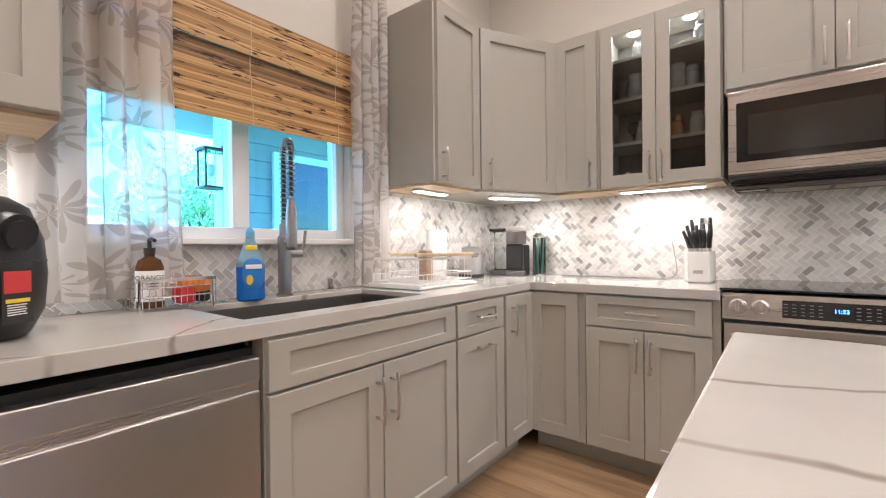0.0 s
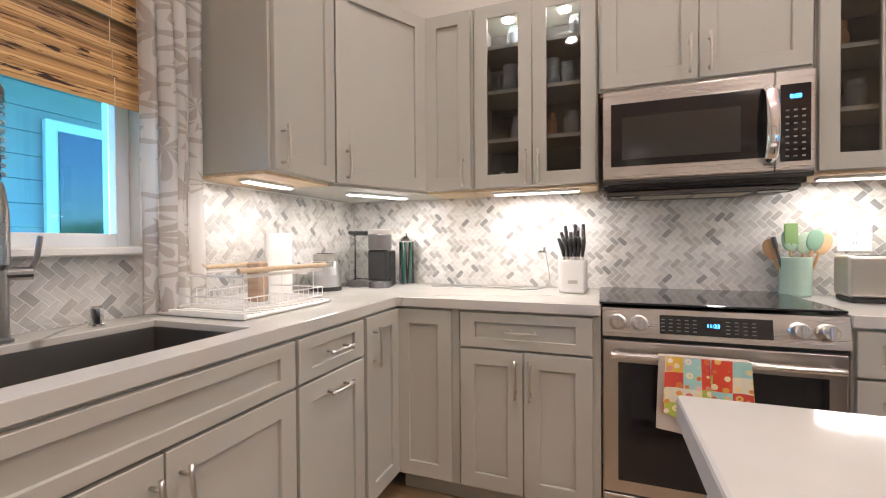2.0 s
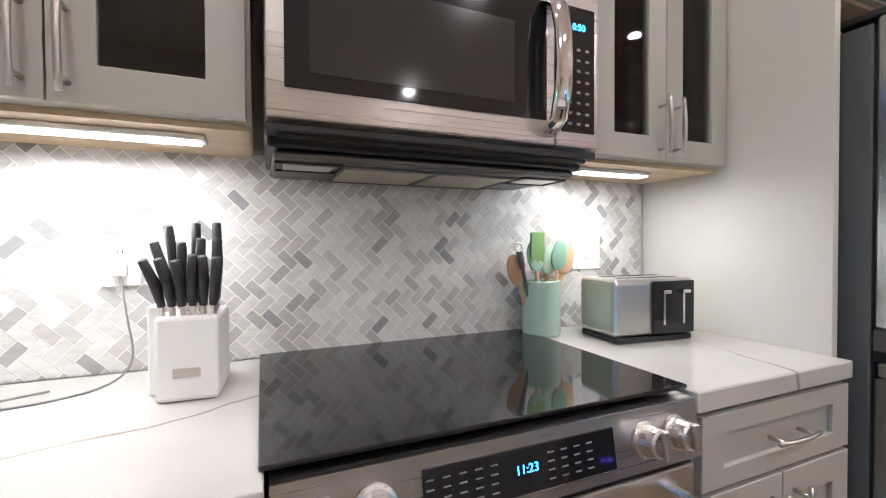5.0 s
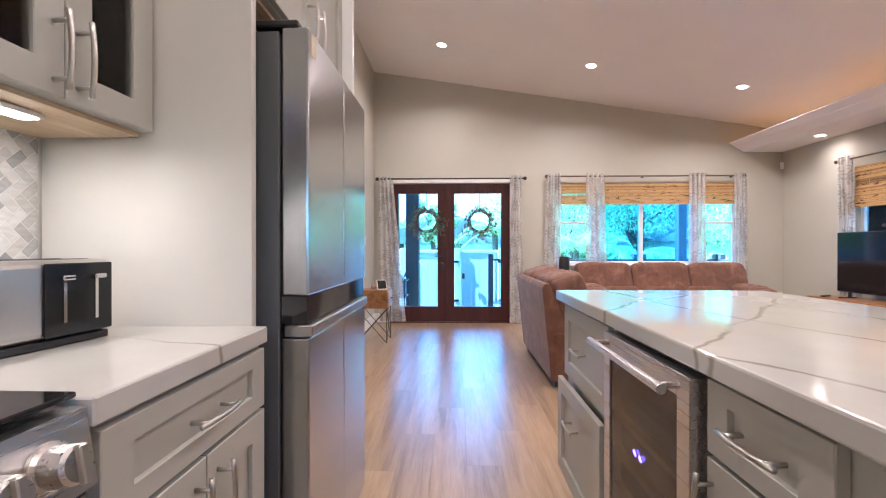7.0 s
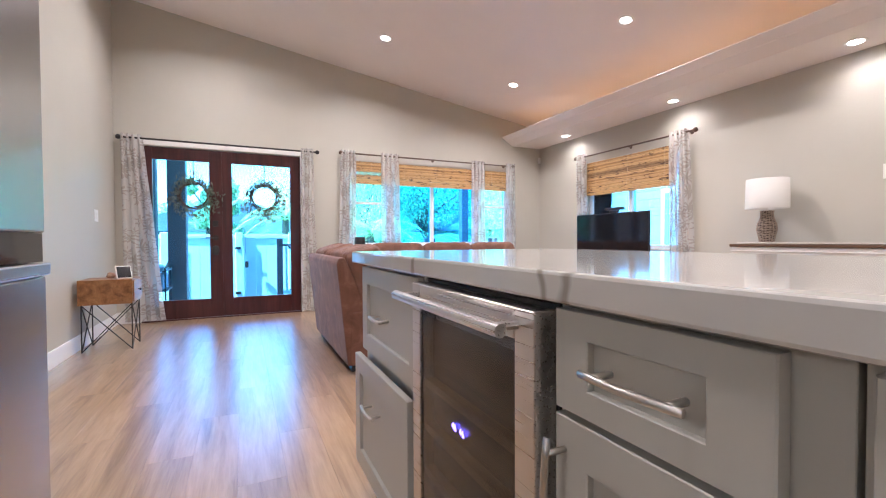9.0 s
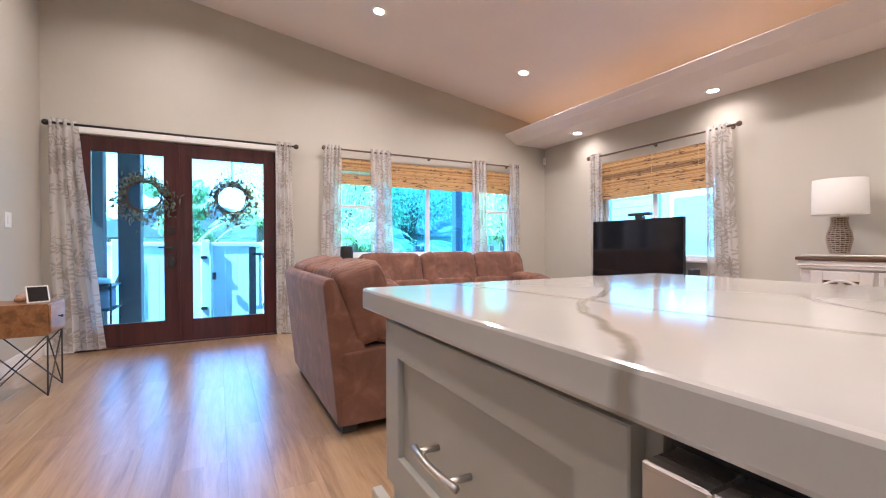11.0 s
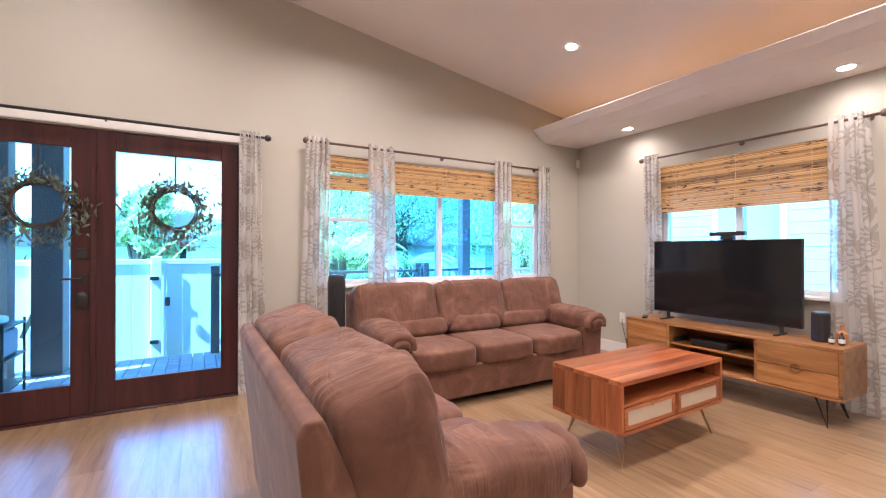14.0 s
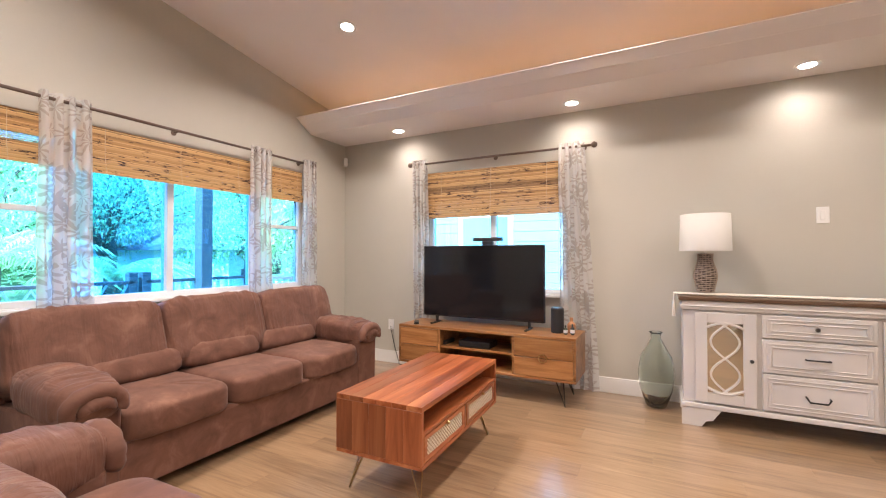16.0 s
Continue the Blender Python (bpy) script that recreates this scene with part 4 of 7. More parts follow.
rod("curtain_rod", (6.52, 1.07, 2.175), (6.52, -1.73, 2.175), .011, M_ROD, "bronze curtain rod over the wide window", (.088, 0, 0))
rod("curtain_rod", (5.60, -2.28, 2.185), (3.74, -2.28, 2.185), .011, M_ROD, "bronze curtain rod over the television window", (0, -.088, 0))
rod("curtain_rod", (-1.40, .90, 2.55), (-1.40, 2.345, 2.55), .011, M_ROD, "bronze curtain rod high over the sink window", (-.098, 0, 0))
def cx(y, w):        # a panel on the door wall, from y down to y-w
    return pose(6.52, y, 0, 0, 0, -90)
CL = "white sheer curtain printed with grey leaves"
curtain(cx(3.58, .24), .20, .40, 2.19, .03, 4, CL + " beside the french doors", 1)
curtain(cx(1.62, .24), .16, .20, 2.19, .03, 4, CL + " between door and window", 2)
curtain(cx(1.09, .2), .21, .26, 2.215, .03, 5, CL + " at the wide window", 3, -.07)
curtain(cx(.52, .2), .27, .31, 2.215, .03, 4, CL + "", 4)
curtain(cx(-.97, .2), .24, .27, 2.215, .03, 4, CL + "", 5)
curtain(cx(-1.61, .2), .17, .20, 2.215, .03, 4, CL + " in the corner", 6)
curtain(pose(5.58, -2.28, 0, 0, 0, 180), .16, .20, 2.225, .02, 4, CL + " beside the television", 7)
curtain(pose(4.03, -2.28, 0, 0, 0, 180), .22, .33, 2.225, .02, 4, CL + " beside the television", 8, .0)
curtain(pose(-1.395, 2.135, 0, 0, 0, 90), .22, .22, 2.59, .93, 4, CL + " at the sink window", 9)
curtain(pose(-1.395, .97, 0, 0, 0, 90), .38, .42, 2.59, .96, 4, CL + " at the sink window", 10, full=1.6)

# ---- french doors ----
df = thing("door_frame_french", None, "white painted casing of the french doors", "door frame"); df["kind"] = "structure"
for b_ in (box(XD - .012, XD + .10, 1.565, 1.62, 0, 2.10), box(XD - .012, XD + .10, 3.425, 3.475, 0, 2.10), box(XD - .012, XD + .10, 1.565, 3.475, 2.101, 2.17)):
    part("casing", b_, M_TRIM, df)
def french(name, y0, y1, handle_side):
    d = thing(name, None, "dark mahogany french door with one large glass pane, closed", "door"); d["kind"] = "structure"
    s = .125; xa, xb = XD + .012, XD + .056
    for q in ((y0, y0 + s, .015, 2.085), (y1 - s, y1, .015, 2.085), (y0 + s, y1 - s, .015, .24), (y0 + s, y1 - s, 1.94, 2.085)):
        part("door_rail", box(xa, xb, *q, .003), M_DOORWOOD, d)
    p = part("pane", box(xa + .02, xa + .026, y0 + s, y1 - s, .24, 1.94), M_PANE, d, "large glass pane with daylight blue in its tint"); p.visible_shadow = False
    if handle_side:
        hy = y0 + .06
        part("deadbolt", box(xa - .016, xa - .0005, hy - .030, hy + .030, 1.14, 1.215, .006, 2), M_BLKMET, d, "black square deadbolt")
        part("rosette", tube([(xa - .012, hy, 1.0), (xa - .0005, hy, 1.0)], .033, 24), M_BLKMET, d, "round black rosette")
        part("keypad_lock", add_soft(bmesh.new(), (xa - .014, hy, .845), (.018, .038, .060), .8, nu=24, nv=14), M_BLKMET, d, "oval black smart lock", smooth=True)
        part("lever", add_tube(tube([(xa, hy, 1.0), (xa - .05, hy, 1.0)], .010), [(xa - .05, hy, 1.0), (xa - .05, hy + .11, 1.0)], .008), M_BLKMET, d, "black lever handle")
    return d
french("door_1", 1.625, 2.573, False); french("door_2", 2.579, 3.420, True)
structure("astragal", box(XD - .002, XD + .011, 2.560, 2.592, .016, 2.083, .002), M_DOORWOOD, "dark strip covering the joint of the two doors")
structure("threshold", box(XD - .02, XD + .14, 1.62, 3.425, -.008, .012, .002), M_DOORWOOD, "dark door threshold")
# wreaths
M_TWIG = painted("twig_brown", (.07, .045, .03), .8, 90, .2)
M_WLEAF = painted("sage_leaves", (.11, .13, .10), .6, 60, .25)
def wreath(y, z):
    w = thing("wreath", pose(XD - .012, y, z), "round twig wreath with small sage leaves, hung on the glass door", "wreath", "door wreaths")
    rnd = random.Random(int(y * 100)); bm = bmesh.new(); lf = bmesh.new()
    for k in range(16):
        r = rnd.uniform(.138, .178); ph = rnd.random() * 6; dx = rnd.uniform(-.012, .012)
        add_tube(bm, [(dx + .008 * math.sin(5 * a_ + ph), r * (1 + .05 * math.sin(3 * a_ + ph)) * math.cos(a_), r * (1 + .05 * math.cos(4 * a_ + ph)) * math.sin(a_)) for a_ in [2 * math.pi * i / 20 for i in range(21)]], .003, 4)
    for k in range(620):
        a_ = rnd.random() * 2 * math.pi; r = abs(rnd.gauss(0, .050)) + .150 + (.085 * rnd.random() ** 2 if a_ > 2.9 else 0); c = Vector((rnd.uniform(-.03, .01), r * math.cos(a_), r * math.sin(a_) - (.02 if a_ > math.pi else 0)))
        m3 = Euler((rnd.random() * 6, rnd.random() * 6, rnd.random() * 6)).to_matrix(); s_ = rnd.uniform(.010, .020)
        q = [lf.verts.new(c + m3 @ Vector(v) * s_) for v in ((-1.6, 0, 0), (0, .6, .1), (1.6, 0, 0), (0, -.6, .1))]; lf.faces.new(q)
    part("twig_ring", bm, M_TWIG, w, "wound brown twigs", kind="stuff"); part("leaves", lf, M_WLEAF, w, "small grey-green leaves", kind="stuff")
    part("hanger", box(-.004, -.001, -.006, .006, .12, 1.94 - z), M_BLKMET, w)
wreath(2.07, 1.52); wreath(2.87, 1.52)

# ---- sofas ----
def suede(gathers, run=(30, 6, 6)):
    m, nt, b = mat("gathered_suede" if gathers else "brown_suede", (.17, .105, .085), .82)
    v = coords(nt)
    n1 = nd(nt, "ShaderNodeTexNoise", Scale=7.0, Detail=5.0, Roughness=.6, Distortion=.6); nt.links.new(v, n1.inputs["Vector"])
    n2 = nd(nt, "ShaderNodeTexNoise", Scale=240.0, Detail=2.0); nt.links.new(v, n2.inputs["Vector"])
    b.inputs["Sheen Roughness"].default_value = .4
    nt.links.new(ramp(nt, n1.outputs[0], [(.3, (.105, .043, .026)), (.55, (.165, .073, .047)), (.75, (.250, .128, .086))]), b.inputs["Base Color"])
    b.inputs["Sheen Weight"].default_value = .12
    if gathers:
        n3 = nd(nt, "ShaderNodeTexNoise", Scale=1.0, Detail=3.0, Distortion=.5); nt.links.new(coords(nt, run), n3.inputs["Vector"])
        bump(nt, b, n3.outputs[0], .8, .011)
    else:
        bump(nt, b, n1.outputs[0], .35, .01)
    return m
M_SUEDE = suede(False); M_SUEDEG = suede(True, (46, 7, 7)); M_SUEDEA = suede(True, (7, 46, 7))
def wrinkled(c, s, e, seed, amount=.010, nu=64, nv=36, rot=None, along=0, gather=26, groove=()):
    """A padded block pulled into gathers that run across the axis `along`; grooves are stitched seams at those places."""
    bm = add_soft(bmesh.new(), (0, 0, 0), s, e, nu=nu, nv=nv)
    for v in bm.verts:
        p = v.co.copy(); n = Vector((p.x / s[0], p.y / s[1], p.z / s[2])).normalized()
        g = p[along] * gather; q = (p[2] + p[1 - along]) * 4
        bend = noise.noise(Vector((p.x * 3 + seed, p.y * 3, p.z * 3 + seed)))
        w = abs(noise.noise(Vector((g + bend * 3, q * .5, seed * 3.1)))) * 2.2 - .6
        fine = abs(noise.noise(Vector((g * 2.1 + bend * 2, q, seed + 9)))) * 1.2 - .3
        edge = min(1.0, (abs(p[2] / s[2]) ** 2 + abs(p[along] / s[along]) ** 3) * .8 + .45)
        d = amount * ((w + .5 * fine) * edge + .7 * bend)
        for gx in groove:
            k = abs(p[along] - gx)
            d -= .007 * math.exp(-(k / .008) ** 2)
        v.co = Vector(c) + (rot or Matrix.Identity(3)) @ (p + n * d)
    return bm
def side_prism(prof, x0, x1, bev=.014):
    bm = bmesh.new()
    a = [bm.verts.new((x0, y, z)) for y, z in prof]; b = [bm.verts.new((x1, y, z)) for y, z in prof]
    bm.faces.new(a); bm.faces.new(b)
    for i in range(len(prof)):
        bm.faces.new((a[i], a[(i + 1) % len(prof)], b[(i + 1) % len(prof)], b[i]))
    bmesh.ops.bevel(bm, geom=list(bm.edges), offset=bev, segments=3, profile=.5, affect='EDGES')
    return bm
def sofa(name, m, w, seats, label, D=.93):
    """Local: x along the width, back at y=0, front towards -y."""
    s = thing(name, m, label, "sofa", "matching brown sofas")
    aw = .25
    part("base", side_prism([(-.12, .055), (-.12, .31), (-D + .05, .31), (-D + .05, .055)], aw - .02, w - aw + .02, .02), M_SUEDE, s, "upholstered base")
    part("back_frame", side_prism([(-.075, .055), (.0, .800), (-.018, .835), (-.058, .838), (-.225, .455), (-.225, .055)], .012, w - .012, .010), M_SUEDE, s, "tall outer back leaning outward")
    cw = (w - 2 * aw + .02) / seats
    for i in range(seats):
        c0 = aw - .01 + cw * (i + .5)
        part("seat_cushion", wrinkled((c0, -.585, .375), (cw / 2 - .001, .345, .095), .34, i, .005, 64, 30, gather=11), M_SUEDE, s, smooth=True)
        rt = Matrix.Rotation(radians(-15), 3, 'X')
        bw = (w + .01) / seats; b0 = -.005 + bw * (i + .5)
        gr = (-bw / 2 + .17, -bw / 2 + .19, bw / 2 - .19, bw / 2 - .17)
        part("back_cushion", wrinkled((b0, -.243, .690), (bw / 2 + .004, .145, .225), .32, i + 5, .0075, 150, 56, rot=rt, gather=38, groove=gr), M_SUEDEG, s, "puffy gathered upper back cushion", smooth=True)
        part("lumbar_cushion", wrinkled((c0, -.335, .522), (cw / 2, .115, .086), .5, i + 9, .006, 72, 26, rot=rt, gather=14), M_SUEDE, s, smooth=True)
    for sd in (0, 1):
        xc = aw / 2 if not sd else w - aw / 2
        part("arm_panel", side_prism([(-.08, .055), (-.10, .445), (-D + .035, .50), (-D + .045, .055)], xc - aw / 2 + .004, xc + aw / 2 - .004, .018), M_SUEDE, s)
        part("arm_pad", wrinkled((xc, -D + .300, .545), (aw / 2 + .018, .315, .110), .62, 20 + sd, .0085, 72, 110, along=1, gather=34, rot=Matrix.Rotation(radians(3), 3, 'X')), M_SUEDEA, s, "rolled gathered arm", smooth=True)
        for k, (rx, rz, tr) in enumerate(((.105, .075, .040), (.052, .030, .034))):
            arc = [(xc + rx * math.cos(t_), -D + .010 - .014 * k, .515 + rz * math.sin(t_)) for t_ in [math.pi * (1.12 - 1.24 * i / 18) for i in range(19)]]
            part("arm_roll", tube(arc, tr, 12, radii=[tr * (.72 + .28 * math.sin(math.pi * i / 18)) * (1 + .07 * math.sin(i * 2.3 + k)) for i in range(19)]), M_SUEDE, s, "gathered arm front", smooth=True)
    for lx in (.10, w - .10):
        for ly in (-D + .12, -.15):
            part("foot", box(lx - .045, lx + .045, ly - .04, ly + .04, 0, .054, .004), M_BLKPL, s, "black block foot")
    return s
sofa("sofa", pose(6.36, .80, 0, 0, 0, -90), 2.26, 3, "brown suede three-seat sofa under the wide window")
sofa("loveseat", pose(3.59, 1.735, 0, 0, 0, 0), 1.46, 2, "brown suede loveseat seen from behind, facing the television", .86)

# ---- coffee table ----
M_ACACIA = woody("reddish_acacia", (.13, .028, .009), (.33, .095, .032), (.50, .20, .08), .28, .9, 1, 2.4, .5)
M_ACACIA_UP = woody("reddish_acacia_upright", (.17, .045, .016), (.34, .105, .038), (.47, .18, .07), .3, .8, 2, 2.4, .3)
M_ACA_X = woody("golden_acacia", (.12, .045, .013), (.34, .15, .05), (.50, .26, .10), .32, .9, 0, 1.8, .6)
M_BRASS = mat("brass", (.62, .45, .22), .28, 1.0)[0]
def cane():
    m, nt, b = mat("cane_weave", (.66, .55, .40), .6)
    ck = nd(nt, "ShaderNodeTexChecker", Scale=92.0); nt.links.new(coords(nt), ck.inputs["Vector"])
    ck.inputs[1].default_value = (.80, .72, .58, 1); ck.inputs[2].default_value = (.30, .20, .12, 1); nt.links.new(ck.outputs[0], b.inputs[0])
    return m
M_CANE = cane()
def hairpin(bm, x, y, top, sx, sy, r=.005, spread=.05, lean=.03):
    add_tube(bm, [(x - spread * sx, y, top), (x + lean * sx, y + lean * sy, .004), (x, y - spread * sy, top)], r, 6)
ct = thing("coffee_table", pose(4.194, -1.094, 0, 0, 0, 1.5), "reddish wooden coffee table with cane drawers and brass hairpin legs", "coffee table")
L, W_ = 1.044, .50
for k in range(6):
    part("plank", box(W_ * k / 6, W_ * (k + 1) / 6 - .0006, 0, L, .475, .50, .001), M_ACACIA, ct)
for k in range(5):
    part("end_board", box(.0 + W_ * k / 5, W_ * (k + 1) / 5 - .0006, -.001, .021, .226, .474, .001), M_ACACIA_UP, ct); part("end_board", box(W_ * k / 5, W_ * (k + 1) / 5 - .0006, L - .021, L + .001, .226, .474, .001), M_ACACIA_UP, ct)
part("bottom_board", box(0, W_, 0, L, .205, .225, .002), M_ACACIA, ct)
part("middle_shelf", box(.002, W_ - .002, .023, L - .023, .36, .376), M_ACACIA, ct); part("back_panel", box(W_ / 2, W_ / 2 + .012, .023, L - .023, .226, .474), M_ACACIA, ct)
part("divider", box(.004, W_ / 2, L / 2 - .01, L / 2 + .01, .226, .359), M_ACACIA, ct)
for a, b in ((.03, L / 2 - .016), (L / 2 + .016, L - .03)):
    d = part("drawer", add_box(add_box(add_box(box(0.002, .016, a, b, .232, .252), .002, .016, a, b, .334, .354), .002, .016, a, a + .03, .252, .334), .002, .016, b - .03, b, .252, .334), M_ACACIA, ct, "framed drawer front")
    part("cane_panel", box(.006, .012, a + .03, b - .03, .252, .334), M_CANE, d, "woven cane panel")
    part("knob", lathe([(.005, 0), (.010, .012), (.006, .02)], n=12), M_BRASS, d, "brass knob").matrix_basis = pose(.002, (a + b) / 2, .293 + .05, 0, -90)
for x_, sx_ in ((.07, -1), (W_ - .07, 1)):
    for y_, sy_ in ((.09, -1), (L - .09, 1)):
        bm = bmesh.new(); hairpin(bm, x_, y_, .204, sx_, sy_); part("leg", bm, M_BRASS, ct, "brass hairpin leg", smooth=True)

# ---- television stand and television ----
tc_ = thing("television_stand", pose(3.79, -2.20, 0), "long golden wooden media stand with open shelves and hairpin legs", "television stand")
TW, TD_, TZ0, TZ1 = 1.64, .43, .20, .555
part("top_board", box(0, TW, 0, TD_, TZ1 - .022, TZ1, .002), M_ACA_X, tc_); part("bottom_board", box(0, TW, 0, TD_, TZ0, TZ0 + .02, .002), M_ACA_X, tc_)
part("back_board", box(.0, TW, 0, .012, TZ0 + .02, TZ1 - .022), M_ACA_X, tc_)
for x_ in (0, .50, 1.20, TW - .02):
    part("upright", box(x_, x_ + .02, .013, TD_ - .002, TZ0 + .021, TZ1 - .023), M_ACA_X, tc_)
part("shelf", box(.521, 1.199, .013, TD_ - .02, .37, .385), M_ACA_X, tc_)
for a, b, rg_ in ((.022, .498, True), (1.222, TW - .022, False)):
    for z0, z1 in ((.224, .372), (.377, .529)):
        part("drawer", box(a, b, TD_ - .016, TD_ + .002, z0, z1, .002), M_ACA_X, tc_, "plain wooden drawer front")
    if rg_:
        part("ring_pull", add_tube(bmesh.new(), [((a + b) / 2 + .032 * math.cos(t_), TD_ + .007, .375 + .032 * math.sin(t_)) for t_ in [2 * math.pi * i / 20 for i in range(21)]], .004, 6), M_BRASS, tc_, "round brass ring pull")
for x_, sx_ in ((.12, -1), (TW - .12, 1)):
    for y_, sy_ in ((.07, -1), (TD_ - .06, 1)):
        bm = bmesh.new(); hairpin(bm, x_, y_, TZ0 - .001, sx_, sy_, .006); part("leg", bm, M_BLKMET, tc_, "black hairpin leg", smooth=True)
tv = thing("television", pose(4.69, -2.0, TZ1 + .001), "large flat black television standing on two feet", "television")
part("housing", box(-.60, .60, -.035, .0, .065, .745, .006), M_BLKPL, tv)
part("screen", box(-.592, .592, .0005, .003, .078, .738), mat("dark_screen", (.010, .010, .012), .10, 0, .5)[0], tv, "dark glossy screen, off")
for x_ in (-.46, .46):
    part("foot", add_box(box(x_ - .012, x_ + .012, -.09, .10, 0, .012, .003), x_ - .010, x_ + .010, -.03, -.008, .012, .07), M_BLKPL, tv, "black foot")
cam_ = thing("sensor_bar", pose(4.62, -2.02, TZ1 + .747), "small black sensor bar on top of the television", "sensor bar")
part("bar", box(-.14, .14, -.03, .03, .035, .07, .008, 2), M_BLKPL, cam_); part("stand", box(-.05, .05, -.03, .03, 0, .034, .006), M_BLKPL, cam_)

# ---- living room: credenza, lamp, vase, tables, small things ----
M_WASH = painted("whitewashed_wood", (.60, .57, .54), .55, 70, .10, .15)
M_MIRROR = mat("mirror_glass", (.75, .70, .60), .05, 1.0)[0]
M_WALNUT = woody("dark_brown_top", (.05, .025, .012), (.10, .055, .03), (.16, .09, .05), .4)
cr = thing("credenza", pose(3.07, -1.87, 0, 0, 0, 180), "whitewashed credenza with mirrored doors, three drawers and a brown top", "credenza")
CWD, CDP, CH = 1.52, .44, .90
# local: x runs away from the television, front at y=0 facing -y
part("carcass", box(.012, CWD - .012, .02, CDP, .16, .82, .003), M_WASH, cr, "whitewashed body")
part("top_board", box(-.015, CWD + .015, -.012, CDP + .005, .885, CH + .012, .006, 2), M_WALNUT, cr, "dark brown moulded top")
part("cornice", box(.0, CWD, .0, CDP, .82, .884, .006, 2), M_WASH, cr); part("bead", box(-.006, CWD + .006, -.006, CDP, .842, .852, .003), M_WASH, cr)
part("plinth", box(-.004, CWD + .004, -.004, CDP, .125, .16, .006, 2), M_WASH, cr)
for a, b in ((0, .24), (CWD - .24, CWD)):
    pts = [(0, 0), (.12, 0), (.15, .04), (.19, .05), (.24, .124), (0, .124)]
    if a:
        pts = [(.24 - x, z) for x, z in pts]
    bm = bmesh.new(); A = [bm.verts.new((a + x, .0, z)) for x, z in pts]; B = [bm.verts.new((a + x, .03, z)) for x, z in pts]
    bm.faces.new(A); bm.faces.new(B)
    for i in range(6):
        bm.faces.new((A[i], A[(i + 1) % 6], B[(i + 1) % 6], B[i]))
    part("bracket_foot", bm, M_WASH, cr, "shaped bracket foot"); part("back_foot", box(a + (0 if not a else .18), a + (.06 if not a else .24), CDP - .06, CDP - .01, 0, .124), M_WASH, cr)
for a in (.085, CWD - .085 - .36):
    bm = bmesh.new(); w_ = .36; z0, z1 = .175, .805
    for q in ((a, a + .075, z0, z1), (a + w_ - .075, a + w_, z0, z1), (a + .075, a + w_ - .075, z0, z0 + .07), (a + .075, a + w_ - .075, z1 - .07, z1)):
        add_box(bm, q[0], q[1], -.002, .018, q[2], q[3], .003)
    d = part("door", bm, M_WASH, cr, "framed whitewashed door")
    part("mirror_panel", box(a + .07, a + w_ - .07, .010, .014, z0 + .065, z1 - .065), M_MIRROR, d, "aged mirror panel")
    c0, zc = a + w_ / 2, (z0 + z1) / 2
    for s_ in (-1, 1):
        part("fretwork", tube([(c0 + s_ * .085 * math.sin(u * 3.6), .0, zc + (u) * .26) for u in [(-1 + 2 * i / 24) * .98 for i in range(25)]], .007, 6), M_WASH, d, "curved fretwork over the mirror")
    for zz, s_ in ((z1 - .085, 1), (z0 + .085, -1)):
        part("fret_arch", tube([(a + .07 + (w_ - .14) * i / 12, .0, zz + s_ * .035 * math.sin(math.pi * i / 12) - s_ * .02) for i in range(13)], .009, 6), M_WASH, d)
    part("knob", lathe([(.004, 0), (.013, .014), (.009, .022)], n=14), M_BLKMET, d, "black knob").matrix_basis = pose(a + (w_ - .03 if a < .5 else .03), -.002, zc, 90)
for i, (z0, z1) in enumerate(((.655, .805), (.425, .645), (.175, .415))):
    a, b = .475, 1.045
    d = part("drawer", box(a, b, -.004, .018, z0, z1, .003), M_WASH, cr, "panelled drawer front")
    for k, o in ((0, .022), (1, .045)):
        for q in ((a + o, b - o, z0 + o, z0 + o + .007), (a + o, b - o, z1 - o - .007, z1 - o), (a + o, a + o + .007, z0 + o + .007, z1 - o - .007), (b - o - .007, b - o, z0 + o + .007, z1 - o - .007)):
            part("moulding", box(q[0], q[1], -.009, -.003, q[2], q[3], .002), M_WASH, d)
    zc = (z0 + z1) / 2; xc = (a + b) / 2
    if i == 0:
        part("knob", lathe([(.005, 0), (.014, .014), (.009, .022)], n=14), M_BLKMET, d, "black knob").matrix_basis = pose(xc, -.004, zc, 90)
    else:
        dz = -.028 if i == 2 else 0
        part("pull", add_tube(bmesh.new(), [(xc - .06, -.004, zc), (xc - .06, -.024, zc), (xc - .045, -.026, zc + dz), (xc + .045, -.026, zc + dz), (xc + .06, -.024, zc), (xc + .06, -.004, zc)], .0055, 8), M_BLKMET, d, "black iron pull")
# woven runner with tassels
rn = thing("table_runner", pose(3.10, -2.15, CH + .0125, 0, 0, 180), "cream knotted runner with tassels, lying on the credenza", "table runner")
bm = bmesh.new(); rnd = random.Random(3)
for i in range(100):
    for j in range(9):
        x = i * .0155; y = -.13 + j * .0165
        add_soft(bm, (x, y, .006), (.011, .0085, .0055), .8, nu=6, nv=4, rot=Matrix.Rotation(.7 if j % 2 else -.7, 3, 'Z'))
M_COTTON = painted("cream_cotton", (.68, .64, .57), .85, 200, .06, .3)
part("knots", bm, M_COTTON, rn, "rows of knotted cotton", kind="stuff")
for k in range(4):
    y = -.11 + .045 * k
    part("tassel", lathe([(.003, -.001), (.004, -.06), (.010, -.075), (.012, -.17), (.014, -.175)], (-.012, y, .008), 8), M_COTTON, rn, "hanging cotton tassel")
lp = thing("table_lamp", pose(2.90, -2.12, CH + .030), "table lamp with a woven rattan base and white drum shade", "lamp")
